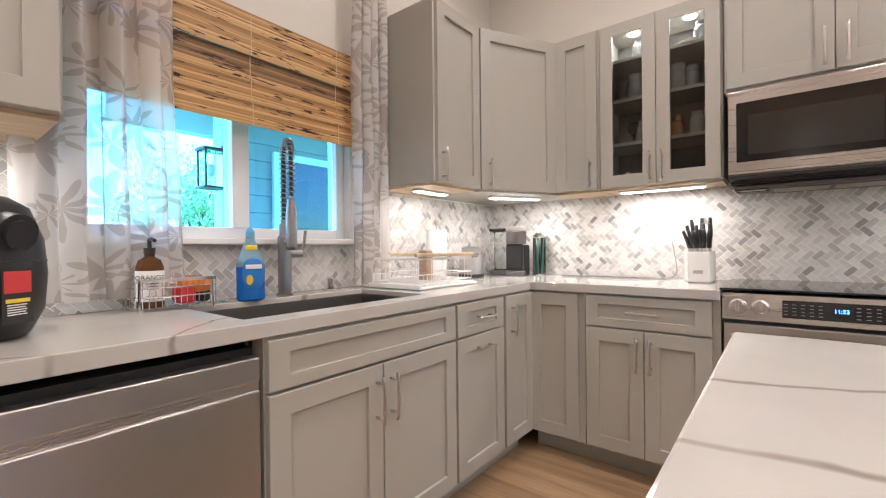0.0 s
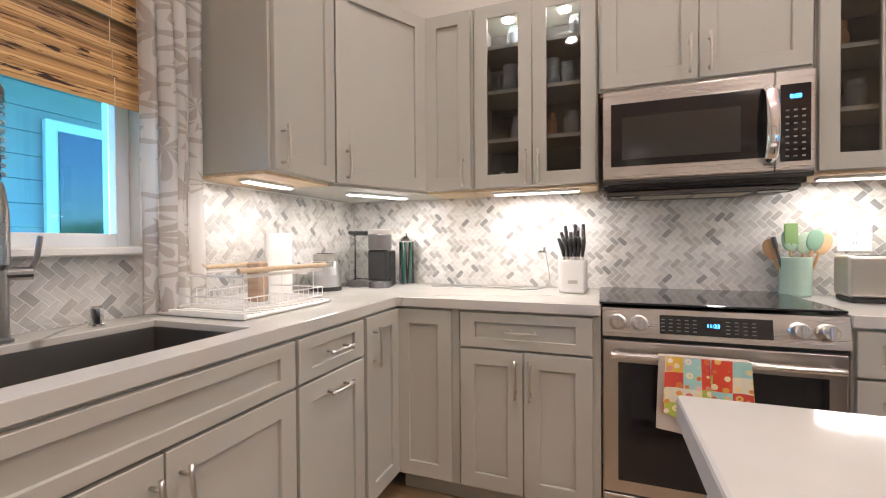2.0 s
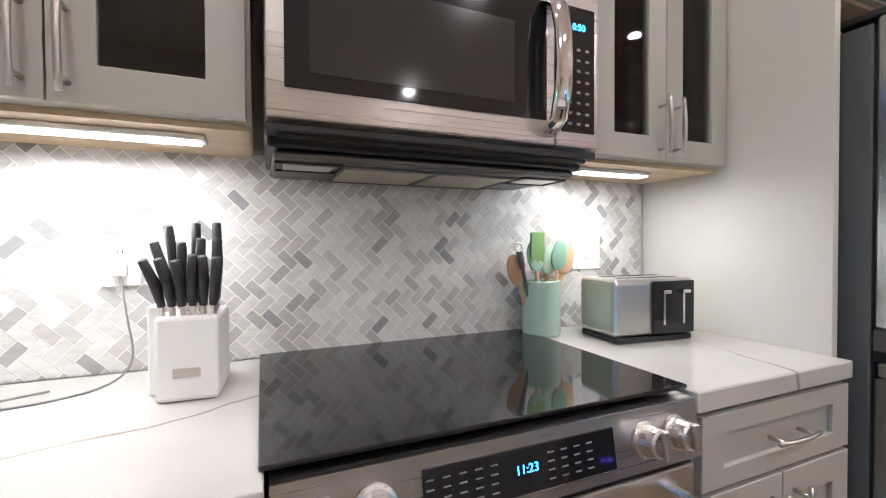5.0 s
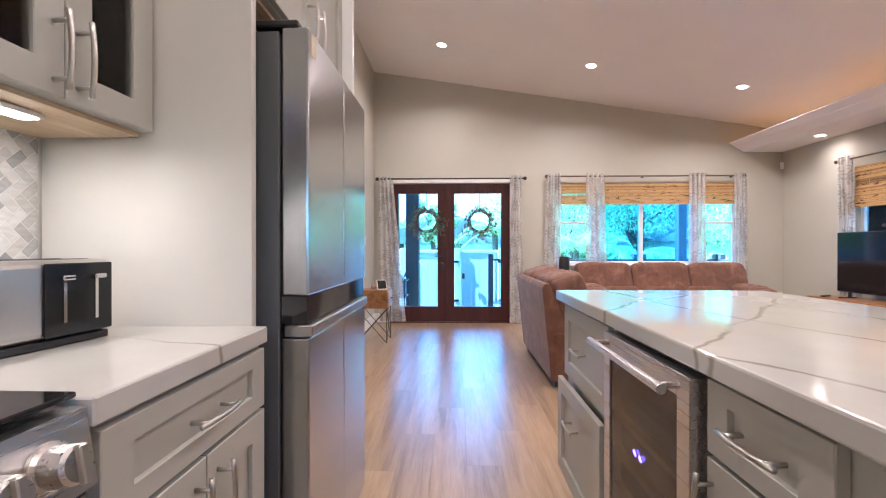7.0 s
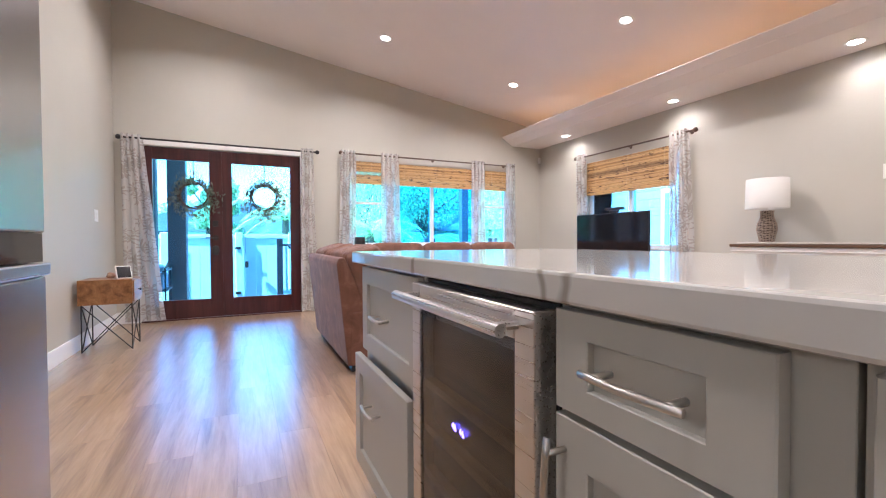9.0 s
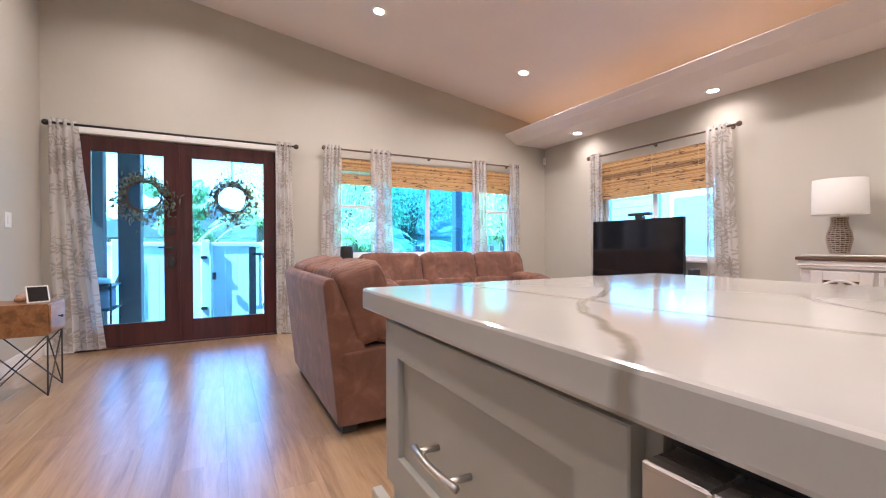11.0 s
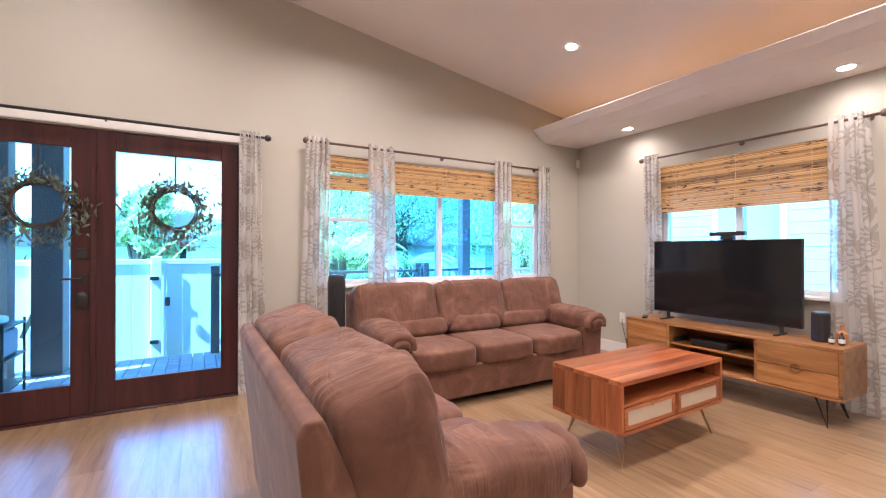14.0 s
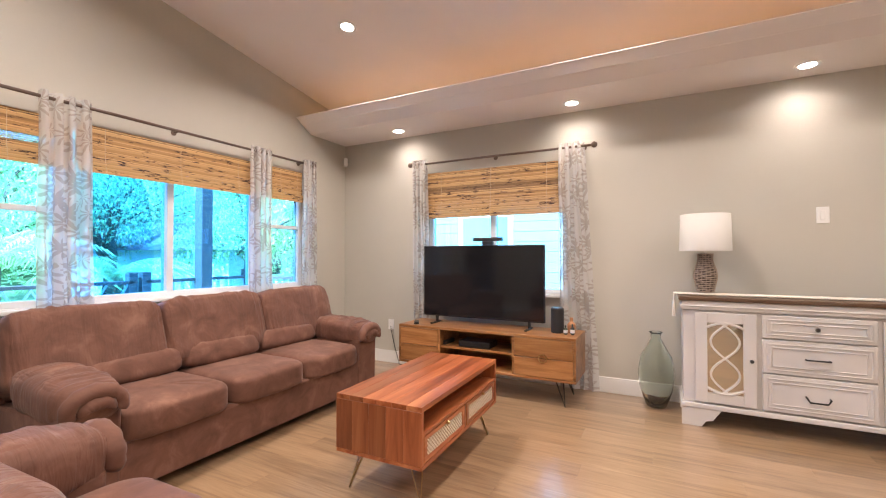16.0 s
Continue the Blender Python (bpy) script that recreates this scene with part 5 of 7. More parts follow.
lprof = [(.055, 0), (.062, .04), (.078, .11), (.072, .17), (.050, .22), (.046, .27), (.052, .29)]
def prof_r(z):
    for (r0, z0), (r1, z1) in zip(lprof, lprof[1:]):
        if z <= z1:
            return r0 + (r1 - r0) * (z - z0) / (z1 - z0)
    return lprof[-1][0]
part("core", lathe([(r - .006, z) for r, z in lprof], n=20), painted("dark_core", (.10, .07, .05), .7), lp)
bm = bmesh.new()
for k in range(19):
    z = .006 + k * .0155; r = prof_r(z)
    add_tube(bm, [(r * math.cos(t_), r * math.sin(t_), z + .003 * math.sin(5 * t_ + k * 2)) for t_ in [2 * math.pi * i / 24 for i in range(25)]], .0042, 5)
for k in range(16):
    t_ = 2 * math.pi * k / 16
    add_tube(bm, [((prof_r(z) + .002) * math.cos(t_), (prof_r(z) + .002) * math.sin(t_), z) for z in [i * .029 for i in range(11)]], .003, 4)
part("woven_base", bm, painted("grey_rattan", (.40, .31, .24), .7, 120, .2), lp, "woven rattan vase base")
part("stem", lathe([(.008, .28), (.008, .40)], n=10), M_NICKEL, lp)
part("shade", lathe([(.172, .31), (.166, .585), (.163, .585), (.169, .31)], n=40, cap=False), painted("linen_shade", (.62, .60, .565), .8, 250, .02, .2), lp, "white linen drum shade", smooth=True)
vs_ = thing("glass_vase", pose(3.24, -2.17, 0.0), "large pale green glass bottle vase standing on the floor", "vase")
part("bottle", lathe([(.06, .003), (.075, .01), (.12, .14), (.135, .27), (.115, .40), (.06, .50), (.038, .54), (.038, .58), (.052, .595), (.046, .595), (.033, .575), (.033, .535), (.054, .495), (.11, .395), (.129, .27), (.114, .14), (.07, .016)], n=36, cap=True), glassy("green_glass", (.90, .96, .92), .03), vs_, "seedy green glass", smooth=True)
bm = bmesh.new(); rnd = random.Random(8)
for i in range(90):
    a_, r = rnd.random() * 6.28, rnd.random() * .075
    bmesh.ops.create_icosphere(bm, subdivisions=1, radius=rnd.uniform(.006, .012), matrix=Matrix.Translation((r * math.cos(a_), r * math.sin(a_), .035 + rnd.random() * .03)))
part("pebbles", bm, painted("brown_pebbles", (.12, .09, .07), .6), vs_, "dark pebbles inside", kind="stuff")
# side table by the doors
st = thing("side_table", pose(5.164, 3.217, 0), "brown wooden side table with one drawer and black wire legs", "side table")
part("box_body", box(0, .34, .012, .40, .41, .625, .002), M_ACA_X, st, "wooden box top")
part("drawer", box(.015, .325, .0, .011, .425, .612, .001), M_ACA_X, st, "drawer front"); part("knob", add_tube(tube([(.17, 0, .52), (.17, -.02, .52)], .005), [(.17, -.016, .52), (.17, -.026, .52)], .010, 12), M_BLKMET, st, "black knob")
for p in (((.02, .02), (.32, .02)), ((.02, .02), (.02, .38)), ((.32, .02), (.32, .38)), ((.02, .38), (.32, .38))):
    (ax, ay), (bx_, by_) = p
    bm = bmesh.new(); add_tube(bm, [(ax, ay, .409), (bx_, by_, .003)], .0045, 6); add_tube(bm, [(bx_, by_, .409), (ax, ay, .003)], .0045, 6)
    part("cross_leg", bm, M_BLKMET, st, "crossed black wires")
for ax, ay in ((.02, .02), (.32, .02), (.02, .38), (.32, .38)):
    part("leg", tube([(ax, ay, .409), (ax, ay, 0)], .005, 6), M_BLKMET, st)
tb = thing("photo_frame", pose(5.264, 3.302, .626, -22, 0, -60), "small tablet frame leaning on the side table", "picture frame")
part("frame", box(-.06, .06, -.006, .006, .0, .12, .003), M_TRIM, tb); part("glass", box(-.052, .052, -.0075, -.0062, .008, .112), M_BLKGLASS, tb)
sh = thing("sea_shell", pose(5.374, 3.422, .627), "small brown shell ornament on the side table", "ornament")
part("shell", add_soft(add_soft(soft((0, 0, .022), (.04, .03, .022), .8, rough=.4, seed=2), (.03, .02, .03), (.025, .02, .02), .9, nu=14, nv=8), (-.03, .01, .018), (.025, .022, .018), .9, nu=14, nv=8), painted("shell_brown", (.36, .20, .12), .5, 60, .3), sh)
# tower fan, speaker, bottles
tf = thing("tower_fan", pose(6.08, .945, 0), "slim black tower fan between window and sofa", "fan")
part("foot", lathe([(.12, 0), (.12, .012), (.05, .03)], n=28), M_BLKPL, tf); part("column", lathe([(.062, .025), (.070, .10), (.074, .95), (.066, 1.0), (.040, 1.01)], n=28, sy=.95), M_BLKPL, tf)
bm = bmesh.new()
for i in range(22):
    add_box(bm, -.069, -.064, -.032, .032, .30 + i * .028, .30 + i * .028 + .010)
part("grille_slats", bm, M_BLKMET, tf, kind="stuff")
sp_ = thing("speaker", pose(3.98, -1.99, TZ1 + .001), "black cylindrical loudspeaker on the media stand", "speaker")
part("cylinder", lathe([(.05, 0), (.054, .01), (.054, .20), (.048, .21)], n=28), M_BLKPL, sp_)
for x, y, r, h, c, nm, lb in ((3.87, -2.02, .034, .13, (.42, .20, .09), "vase", "small terracotta bud vase on the media stand"), (3.90, -1.93, .017, .075, (.05, .06, .04), "bottle", "small dark oil bottle on the media stand"), (3.845, -1.93, .018, .09, (.03, .03, .03), "bottle", "small black bottle with a white label on the media stand")):
    t = thing(nm, pose(x, y, TZ1 + .001), lb, nm)
    part("body", lathe([(r * .8, 0), (r, h * .15), (r, h * .55), (r * .4, h * .75), (r * .4, h)], n=18), painted("small_" + nm, c, .35), t)
    if nm == "bottle":
        part("label", lathe([(r + .0006, h * .18), (r + .0006, h * .5)], n=18, cap=False), M_TRIM, t)
bx = thing("game_console", pose(4.68, -1.93, .386), "flat black media box on the open shelf", "media player")
part("case", box(-.15, .15, -.10, .10, 0, .055, .006), M_BLKPL, bx)
bx = thing("cable_box", pose(5.08, -1.93, .386), "low black box on the open shelf", "media player"); part("case", box(-.12, .12, -.09, .09, 0, .035, .004), M_BLKPL, bx)
bx = thing("remote_control", pose(5.30, -1.88, TZ1 + .001, 0, 0, 30), "black remote control on the media stand", "remote control"); part("case", box(-.022, .022, -.08, .08, 0, .018, .005), M_BLKPL, bx)
def plate(name, m, w, h, label, cat, slots=True, rocker=False):
    t = thing(name, m, label, cat)
    part("plate", box(-w / 2, w / 2, -.006, -.0005, -h / 2, h / 2, .002), M_TRIM, t)
    if slots:
        for dz in (-.02, .02):
            part("socket", box(-.014, .014, -.008, -.0055, dz - .012, dz + .012, .002), M_TRIM, t)
            part("slots", add_box(box(-.006, -.004, -.0084, -.0078, dz - .004, dz + .004), .004, .006, -.0084, -.0078, dz - .004, dz + .004), M_DARK, t)
    if rocker:
        part("rocker", box(-.016, .016, -.010, -.0055, -.032, .032, .002), M_TRIM, t)
    return t
plate("light_switch", pose(2.15, YT + .0, 1.50, 0, 0, 180), .075, .12, "white light switch plate on the greige wall", "light switch", False, True)
plate("light_switch", pose(5.90, YL, 1.22), .12, .12, "white double switch plate beside the french doors", "light switch", False, True)
plate("wall_outlet", pose(5.93, YT, .43, 0, 0, 180), .075, .115, "white outlet with a black plug near the floor", "electrical outlet")
plate("wall_outlet", pose(-.29, YW - .011, 1.165), .075, .115, "white outlet on the tiled wall with a cable", "electrical outlet")
plate("wall_outlet", pose(1.02, YW - .011, 1.165), .12, .115, "white double outlet on the tiled wall", "electrical outlet")
sn_ = thing("motion_sensor", pose(6.56, -2.32, 2.32, 0, 0, 135), "small white alarm sensor high in the corner", "sensor"); part("case", box(-.03, .03, -.02, .02, -.05, .05, .008, 2), M_TRIM, sn_)
cd_ = thing("power_cord", None, "thin black power cord hanging from the outlet", "cable"); part("cord", tube([(5.93, YT + .012, .41), (5.90, YT + .05, .38), (5.86, YT + .04, .20), (5.78, YT + .06, .01), (5.55, -2.2, .006), (5.3, -2.25, .006)], .004, 6), M_BLKPL, cd_, smooth=True)

# ---- kitchen counter things ----
Z = CT1 + .001
af = thing("air_fryer", pose(-1.19, .862, Z, 0, 0, 34), "glossy black air fryer with a dial, on the quartz counter", "air fryer")
part("body", lathe([(.105, 0), (.12, .012), (.142, .06), (.148, .14), (.142, .22), (.118, .29), (.085, .312), (.0, .318)], n=72, cap=False), mat("fryer_black", (.014, .014, .016), .36)[0], af, "rounded black housing", smooth=True)
part("seam", lathe([(.1465, .168), (.1475, .170), (.1465, .172)], n=40, cap=False), M_BLKPL, af)
part("dial", add_tube(tube([(.118, 0, .235), (.150, 0, .228)], .042, 28), [(.150, 0, .228), (.158, 0, .226)], .030, 28), M_BLKPL, af, "round black dial")
def label_panel(parent, m, w, h, col, lines, lab, name="label"):
    p = part(name, box(-w / 2, w / 2, -.0012, 0, -h / 2, h / 2), painted("label_" + name, col, .5), parent, lab); p.matrix_basis = m
    return p
pl = label_panel(af, pose(.1502, -.004, .098, 0, 0, 90), .062, .115, (.02, .02, .02), 0, "black warning label")
q = part("red_block", box(-.027, .027, -.0022, -.0014, .006, .052), painted("label_red", (.55, .04, .04), .5), pl)
q = part("yellow_bar", box(-.024, .024, -.0022, -.0014, -.014, -.006), painted("label_yellow", (.8, .6, .05), .5), pl)
bm = bmesh.new()
for i in range(5):
    add_box(bm, -.021, .018 - .003 * (i % 2), -.0022, -.0014, -.040 + i * .005, -.0378 + i * .005)
part("print_bars", bm, M_TRIM, pl)
# soap bottle
M_AMBER = mat("amber_bottle", (.09, .035, .012), .08)[0]
def txt(s, size, mtl, parent, m, label=""):
    return text_part("printing", s, size, mtl, parent, m, label)
sb = thing("soap_dispenser", pose(-1.36, 1.275, Z + .012), "amber pump bottle of hand soap in a wire caddy", "soap bottle")
part("bottle", lathe([(.036, 0), (.038, .006), (.038, .125), (.030, .148), (.014, .158), (.014, .168)], n=28), M_AMBER, sb, "amber bottle", smooth=False)
lb_ = part("label", lathe([(.0387, .02), (.0387, .115)], n=28, cap=False), M_TRIM, sb, "white paper label")
part("pump", add_tube(add_tube(tube([(0, 0, .168), (0, 0, .186)], .016, 16), [(0, 0, .186), (0, 0, .212)], .006), [(0, 0, .212), (.02, .0, .214), (.045, 0, .208)], .006), M_BLKPL, sb, "black pump top")
for s_, z_, sz in (("ORANGE", .094, .0185), ("BLOSSOM", .078, .0085), ("HAND SOAP", .032, .0145)):
    txt(s_, sz, M_BLKPL, sb, pose(.0383, -.0117, z_, 90, 0, 73))
part("print_bars", add_box(add_box(box(.0385, .0395, -.02, .012, .074, .077), .0385, .0395, -.02, .012, .066, .068), .0385, .0395, -.02, .012, .058, .060), M_BLKPL, sb)
wcy = thing("wire_caddy", pose(-1.36, 1.335, Z), "chrome wire sink caddy holding sponges", "sink caddy")
bm = bmesh.new(); hw, hl = .055, .115
for z in (.045, .075, .095):
    add_tube(bm, [(-hw, -hl, z), (hw, -hl, z), (hw, hl, z), (-hw, hl, z), (-hw, -hl, z)], .0024, 6)
for i in range(14):
    y = -hl + 2 * hl * i / 13
    add_tube(bm, [(hw, y, .095), (hw, y, .012), (-hw, y, .012), (-hw, y, .095)], .0016, 5)
part("wire_basket", bm, M_CHROME, wcy, "chrome wire basket")
part("rim_band", add_box(box(hw, hw + .003, -hl, hl, .092, .102), -hw - .003, -hw, -hl, hl, .092, .102), M_CHROME, wcy)
for x in (-hw, hw):
    for y in (-hl + .01, hl - .01):
        part("leg", tube([(x, y, .10), (x, y, 0)], .004, 6), M_CHROME, wcy)
for nm, c, l0, s0, col in (("sponge", (-1.35, 1.40, Z + .075), "orange rubber glove scrubber in the wire caddy", (.035, .045, .025), (.75, .22, .03)), ("sponge", (-1.34, 1.365, Z + .045), "red sponge in the wire caddy", (.035, .028, .028), (.55, .03, .03)), ("sponge", (-1.37, 1.43, Z + .045), "dark scouring pad in the wire caddy", (.03, .022, .03), (.04, .045, .05))):
    t = thing(nm, pose(*c), l0, "sponge"); part("pad", soft((0, 0, 0), s0, .4, nu=16, nv=8), painted("pad_colour", col, .8, 150, .1, .4), t, smooth=True)
# dish liquid
dn = thing("dish_soap", pose(-1.36, 1.60, Z, 0, 0, 75), "blue bottle of dish liquid with a blue and yellow label", "dish soap bottle")
part("bottle", lathe([(.044, 0), (.050, .006), (.049, .06), (.050, .125)], n=32, sx=1, sy=.6), mat("blue_liquid_bottle", (.012, .13, .50), .12)[0], dn, "blue liquid in the clear bottle", smooth=False)
part("shoulder", lathe([(.050, .1255), (.044, .155), (.030, .19), (.0165, .225), (.0155, .235)], n=32, sx=1, sy=.6), mat("pale_clear_plastic", (.22, .36, .46), .10)[0], dn, "pale clear upper bottle", smooth=True)
part("cap", lathe([(.016, .236), (.016, .256), (.010, .268), (.007, .272)], n=18), painted("cap_cyan", (.10, .38, .62), .4), dn)
part("label", soft((.004, -.0265, .100), (.038, .006, .058), .75, nu=24, nv=12), painted("label_blue", (.02, .19, .55), .35), dn, "blue oval label", smooth=True)
part("neck_label", soft((0, -.0165, .196), (.021, .005, .010), .6, nu=18, nv=8), painted("label_yellow2", (.80, .62, .03), .4), dn, "yellow neck label")
part("badge", box(-.024, .032, -.0345, -.0328, .118, .134, .002), M_TRIM, dn, "white lettering bar")
part("duck_shape", soft((-.010, -.0328, .078), (.012, .0015, .018), .9, nu=14, nv=8), painted("duck_yellow", (.8, .5, .05), .5), dn)
sd_ = thing("soap_pump", pose(-1.40, 1.99, Z), "short chrome air gap cap on the counter", "sink fitting"); part("cap", lathe([(.022, 0), (.022, .004), (.017, .008), (.017, .055), (.012, .062)], n=20), M_CHROME, sd_)
sd_ = thing("sink_stopper", pose(-1.40, 1.505, Z), "round steel button on the counter by the sink", "sink fitting"); part("button", lathe([(.028, 0), (.028, .004), (.018, .009)], n=24), M_CHROME, sd_)
# dish rack
dr = thing("dish_rack", pose(-1.24, 2.43, Z), "white wire dish rack with pale wooden handles on a draining tray", "dish rack")
part("tray", add_box(box(-.19, .19, -.23, .23, 0, .012, .004), -.195, .195, -.235, -.22, .004, .022), M_TRIM, dr, "white draining tray")
bm = bmesh.new()
for i in range(14):
    add_box(bm, -.175, .175, -.205 + i * .031, -.205 + i * .031 + .012, .012, .0155)
part("tray_ribs", bm, M_TRIM, dr)
bm = bmesh.new(); a, b = .165, .205
for z in (.03, .065, .135):
    add_tube(bm, [(-a, -b, z), (a, -b, z), (a, b, z), (-a, b, z), (-a, -b, z)], .0026 if z < .1 else .004, 6)
for i in range(15):
    y = -b + 2 * b * i / 14
    add_tube(bm, [(a, y, .135 if i % 3 == 0 else .065), (a, y, .03), (-a, y, .03), (-a, y, .135 if i % 3 == 0 else .065)], .0017, 5)
for i in range(9):
    y = -b + .05 + i * .035
    add_tube(bm, [(-.10, y, .03), (-.10, y, .085), (-.04, y, .085), (-.04, y, .03)], .0016, 5)
part("wire_frame", bm, painted("white_wire", (.72, .71, .70), .35), dr, "white coated wires")
part("rim", add_box(box(a - .001, a + .003, -b, b, .130, .142), -a - .003, -a + .001, -b, b, .130, .142), M_NICKEL, dr)
for x in (-a, a):
    part("grip", tube([(x, -b - .02, .155), (x, b + .02, .155)], .009, 10), M_PLY, dr, "pale wooden handle")
part("cutlery_cup", box(.02, .08, -.05, .0, .03, .175, .006), woody("pale_block", (.40, .27, .18), (.50, .36, .26), (.58, .44, .33)), dr, "wooden cutlery holder")
# paper towel
pt = thing("paper_towel_holder", pose(-1.385, 2.735, Z), "paper towel roll on a steel stand", "paper towel holder")
part("stand", add_tube(lathe([(.078, 0), (.078, .008), (.010, .012)], n=28), [(0, 0, .01), (0, 0, .335)], .006), M_NICKEL, pt); part("roll", lathe([(.058, .013), (.058, .290), (.02, .291), (.02, .013)], n=32, cap=False), painted("paper_white", (.82, .81, .79), .9, 120, .01, .3), pt, "white paper roll")
bm = bmesh.new(); bmesh.ops.create_uvsphere(bm, u_segments=16, v_segments=10, radius=.017, matrix=Matrix.Translation((0, 0, .335))); part("knob", bm, M_NICKEL, pt, smooth=True)
# blender base
bb = thing("blender_base", pose(-1.345, 3.03, Z, 0, 0, 35), "brushed silver blender base with a dark foot", "blender")
part("foot", lathe([(.080, 0), (.082, .006), (.080, .02)], n=32), M_BLKPL, bb); part("housing", lathe([(.079, .021), (.081, .08), (.072, .13), (.060, .150)], n=32), brushed("satin_silver", (.50, .50, .51), .35), bb, "brushed silver housing")
part("collar", lathe([(.058, .151), (.061, .160), (.061, .185), (.055, .188)], n=32), M_NICKEL, bb); part("top", lathe([(.045, .189), (.045, .191)], n=24), M_BLKPL, bb)
part("control_plate", box(-.045, .045, -.085, -.070, .125, .150, .004), M_CHROME, bb, "chrome control plate")
# pod coffee maker
cm = thing("coffee_maker", pose(-1.15, 3.27, Z, 0, 0, 12), "black and grey pod coffee maker with a clear water tank", "coffee maker")
M_GREYPL = brushed("smoky_metal", (.22, .21, .21), .35)
part("base", lathe([(.062, 0), (.064, .004), (.064, .032), (.058, .036)], (.0, -.03, 0), 28), M_GREYPL, cm); part("column", box(-.058, .058, -.02, .10, .0, .20, .01, 2), M_BLKPL, cm); part("mouth", box(-.055, .055, -.07, -.015, .04, .205, .012, 2), M_BLKPL, cm)
part("head", lathe([(.060, .205), (.064, .215), (.064, .285), (.060, .29)], (0, -.02, 0), 32, sy=1.15), M_GREYPL, cm, "smoky grey head"); part("lid", lathe([(.064, .291), (.064, .312), (.058, .316)], (0, -.02, 0), 32, sy=1.15), M_NICKEL, cm)
part("tank", box(-.185, -.065, .0, .10, .035, .29, .008, 2), M_CABGLASS, cm, "clear water tank"); part("tank_base", box(-.19, -.06, -.005, .105, 0, .034, .004), M_GREYPL, cm); part("tank_lid", box(-.19, -.055, -.005, .105, .292, .31, .004), M_BLKPL, cm)
# straw jar
sj = thing("straw_dispenser", pose(-1.075, 3.44, Z), "tall glass straw dispenser with a chrome lid and green straws", "straw holder")
part("jar", lathe([(.042, .008), (.042, .25)], n=24, cap=False), M_CABGLASS, sj, "clear glass jar"); part("base", lathe([(.046, 0), (.046, .008)], n=24), M_CHROME, sj); part("lid", lathe([(.046, .251), (.046, .262), (.025, .280), (.006, .285), (.006, .298)], n=24), M_CHROME, sj, "chrome lid")
for i, c in enumerate(((.10, .45, .36), (.14, .55, .45), (.03, .03, .03), (.10, .42, .36), (.05, .35, .30), (.16, .5, .45), (.03, .03, .03))):
    a_ = i * .9; part("straw", tube([(.022 * math.cos(a_), .022 * math.sin(a_), .009), (.030 * math.cos(a_ + .5), .030 * math.sin(a_ + .5), .245)], .0055, 8), painted("straw_colour", c, .4), sj)
# cable on the counter
cb = thing("charging_cable", None, "thin grey charging cable lying on the counter", "cable")
pts = [(-.29, YW - .03, 1.14), (-.27, YW - .06, 1.05), (-.26, YW - .07, .95), (-.30, YW - .14, Z + .003), (-.42, YW - .20, Z + .003), (-.55, YW - .13, Z + .003), (-.68, YW - .18, Z + .003), (-.82, YW - .12, Z + .003), (-1.0 + .1, YW - .13, Z + .003), (-.84, YW - .19, Z + .003), (-.68, YW - .14, Z + .007), (-.52, YW - .19, Z + .007), (-.38, YW - .12, Z + .003)]
def smooth_pts(pts, k=6):
    P = [Vector(p) for p in pts]; out = []
    for i in range(len(P) - 1):
        p0, p1, p2, p3 = P[max(i - 1, 0)], P[i], P[i + 1], P[min(i + 2, len(P) - 1)]
        for j in range(k):
            t = j / k
            out.append(.5 * ((2 * p1) + (p2 - p0) * t + (2 * p0 - 5 * p1 + 4 * p2 - p3) * t * t + (3 * p1 - p0 - 3 * p2 + p3) * t ** 3))
    return out + [P[-1]]
part("cord", tube(smooth_pts(pts), .0024, 6), painted("grey_cord", (.22, .21, .21), .5), cb, smooth=True)
part("plug", box(-.305, -.275, YW - .045, YW - .018, 1.13, 1.16, .004), M_TRIM, cb)
# knife block
kb = thing("knife_block", pose(-.125, 3.30, Z, 0, 0, -4), "white knife block full of black-handled knives", "knife block")
part("block", box(-.052, .052, -.05, .09, 0, .155, .008, 2), M_TRIM, kb, "white wooden block"); part("badge", box(-.022, .022, -.0525, -.0502, .045, .062, .006, 2), M_NICKEL, kb, "oval metal badge")
part("rear_block", box(-.075, -.053, .0, .09, 0, .17, .004), M_TRIM, kb)
rnd = random.Random(4)
for r_, n_ in ((0, 6), (1, 4), (2, 3)):
    for i in range(n_):
        x = -.050 + .100 * (i + .5) / n_; y = -.032 + r_ * .045; h = .075 + .028 * r_ + rnd.uniform(0, .01)
        k_ = part("knife", tube([(x, y, .150), (x, y - .004, .172)], .006, 6), M_NICKEL, kb, "steel knife bolster")
        part("grip", tube([(x, y - .004, .173), (x * 1.15, y - .018, .172 + h * .55), (x * 1.35 + rnd.uniform(-.006, .006), y - .036, .172 + h * 1.1)], .0095, 8, radii=[.007, .010, .008]), M_BLKPL, k_, "black knife handle", smooth=True)
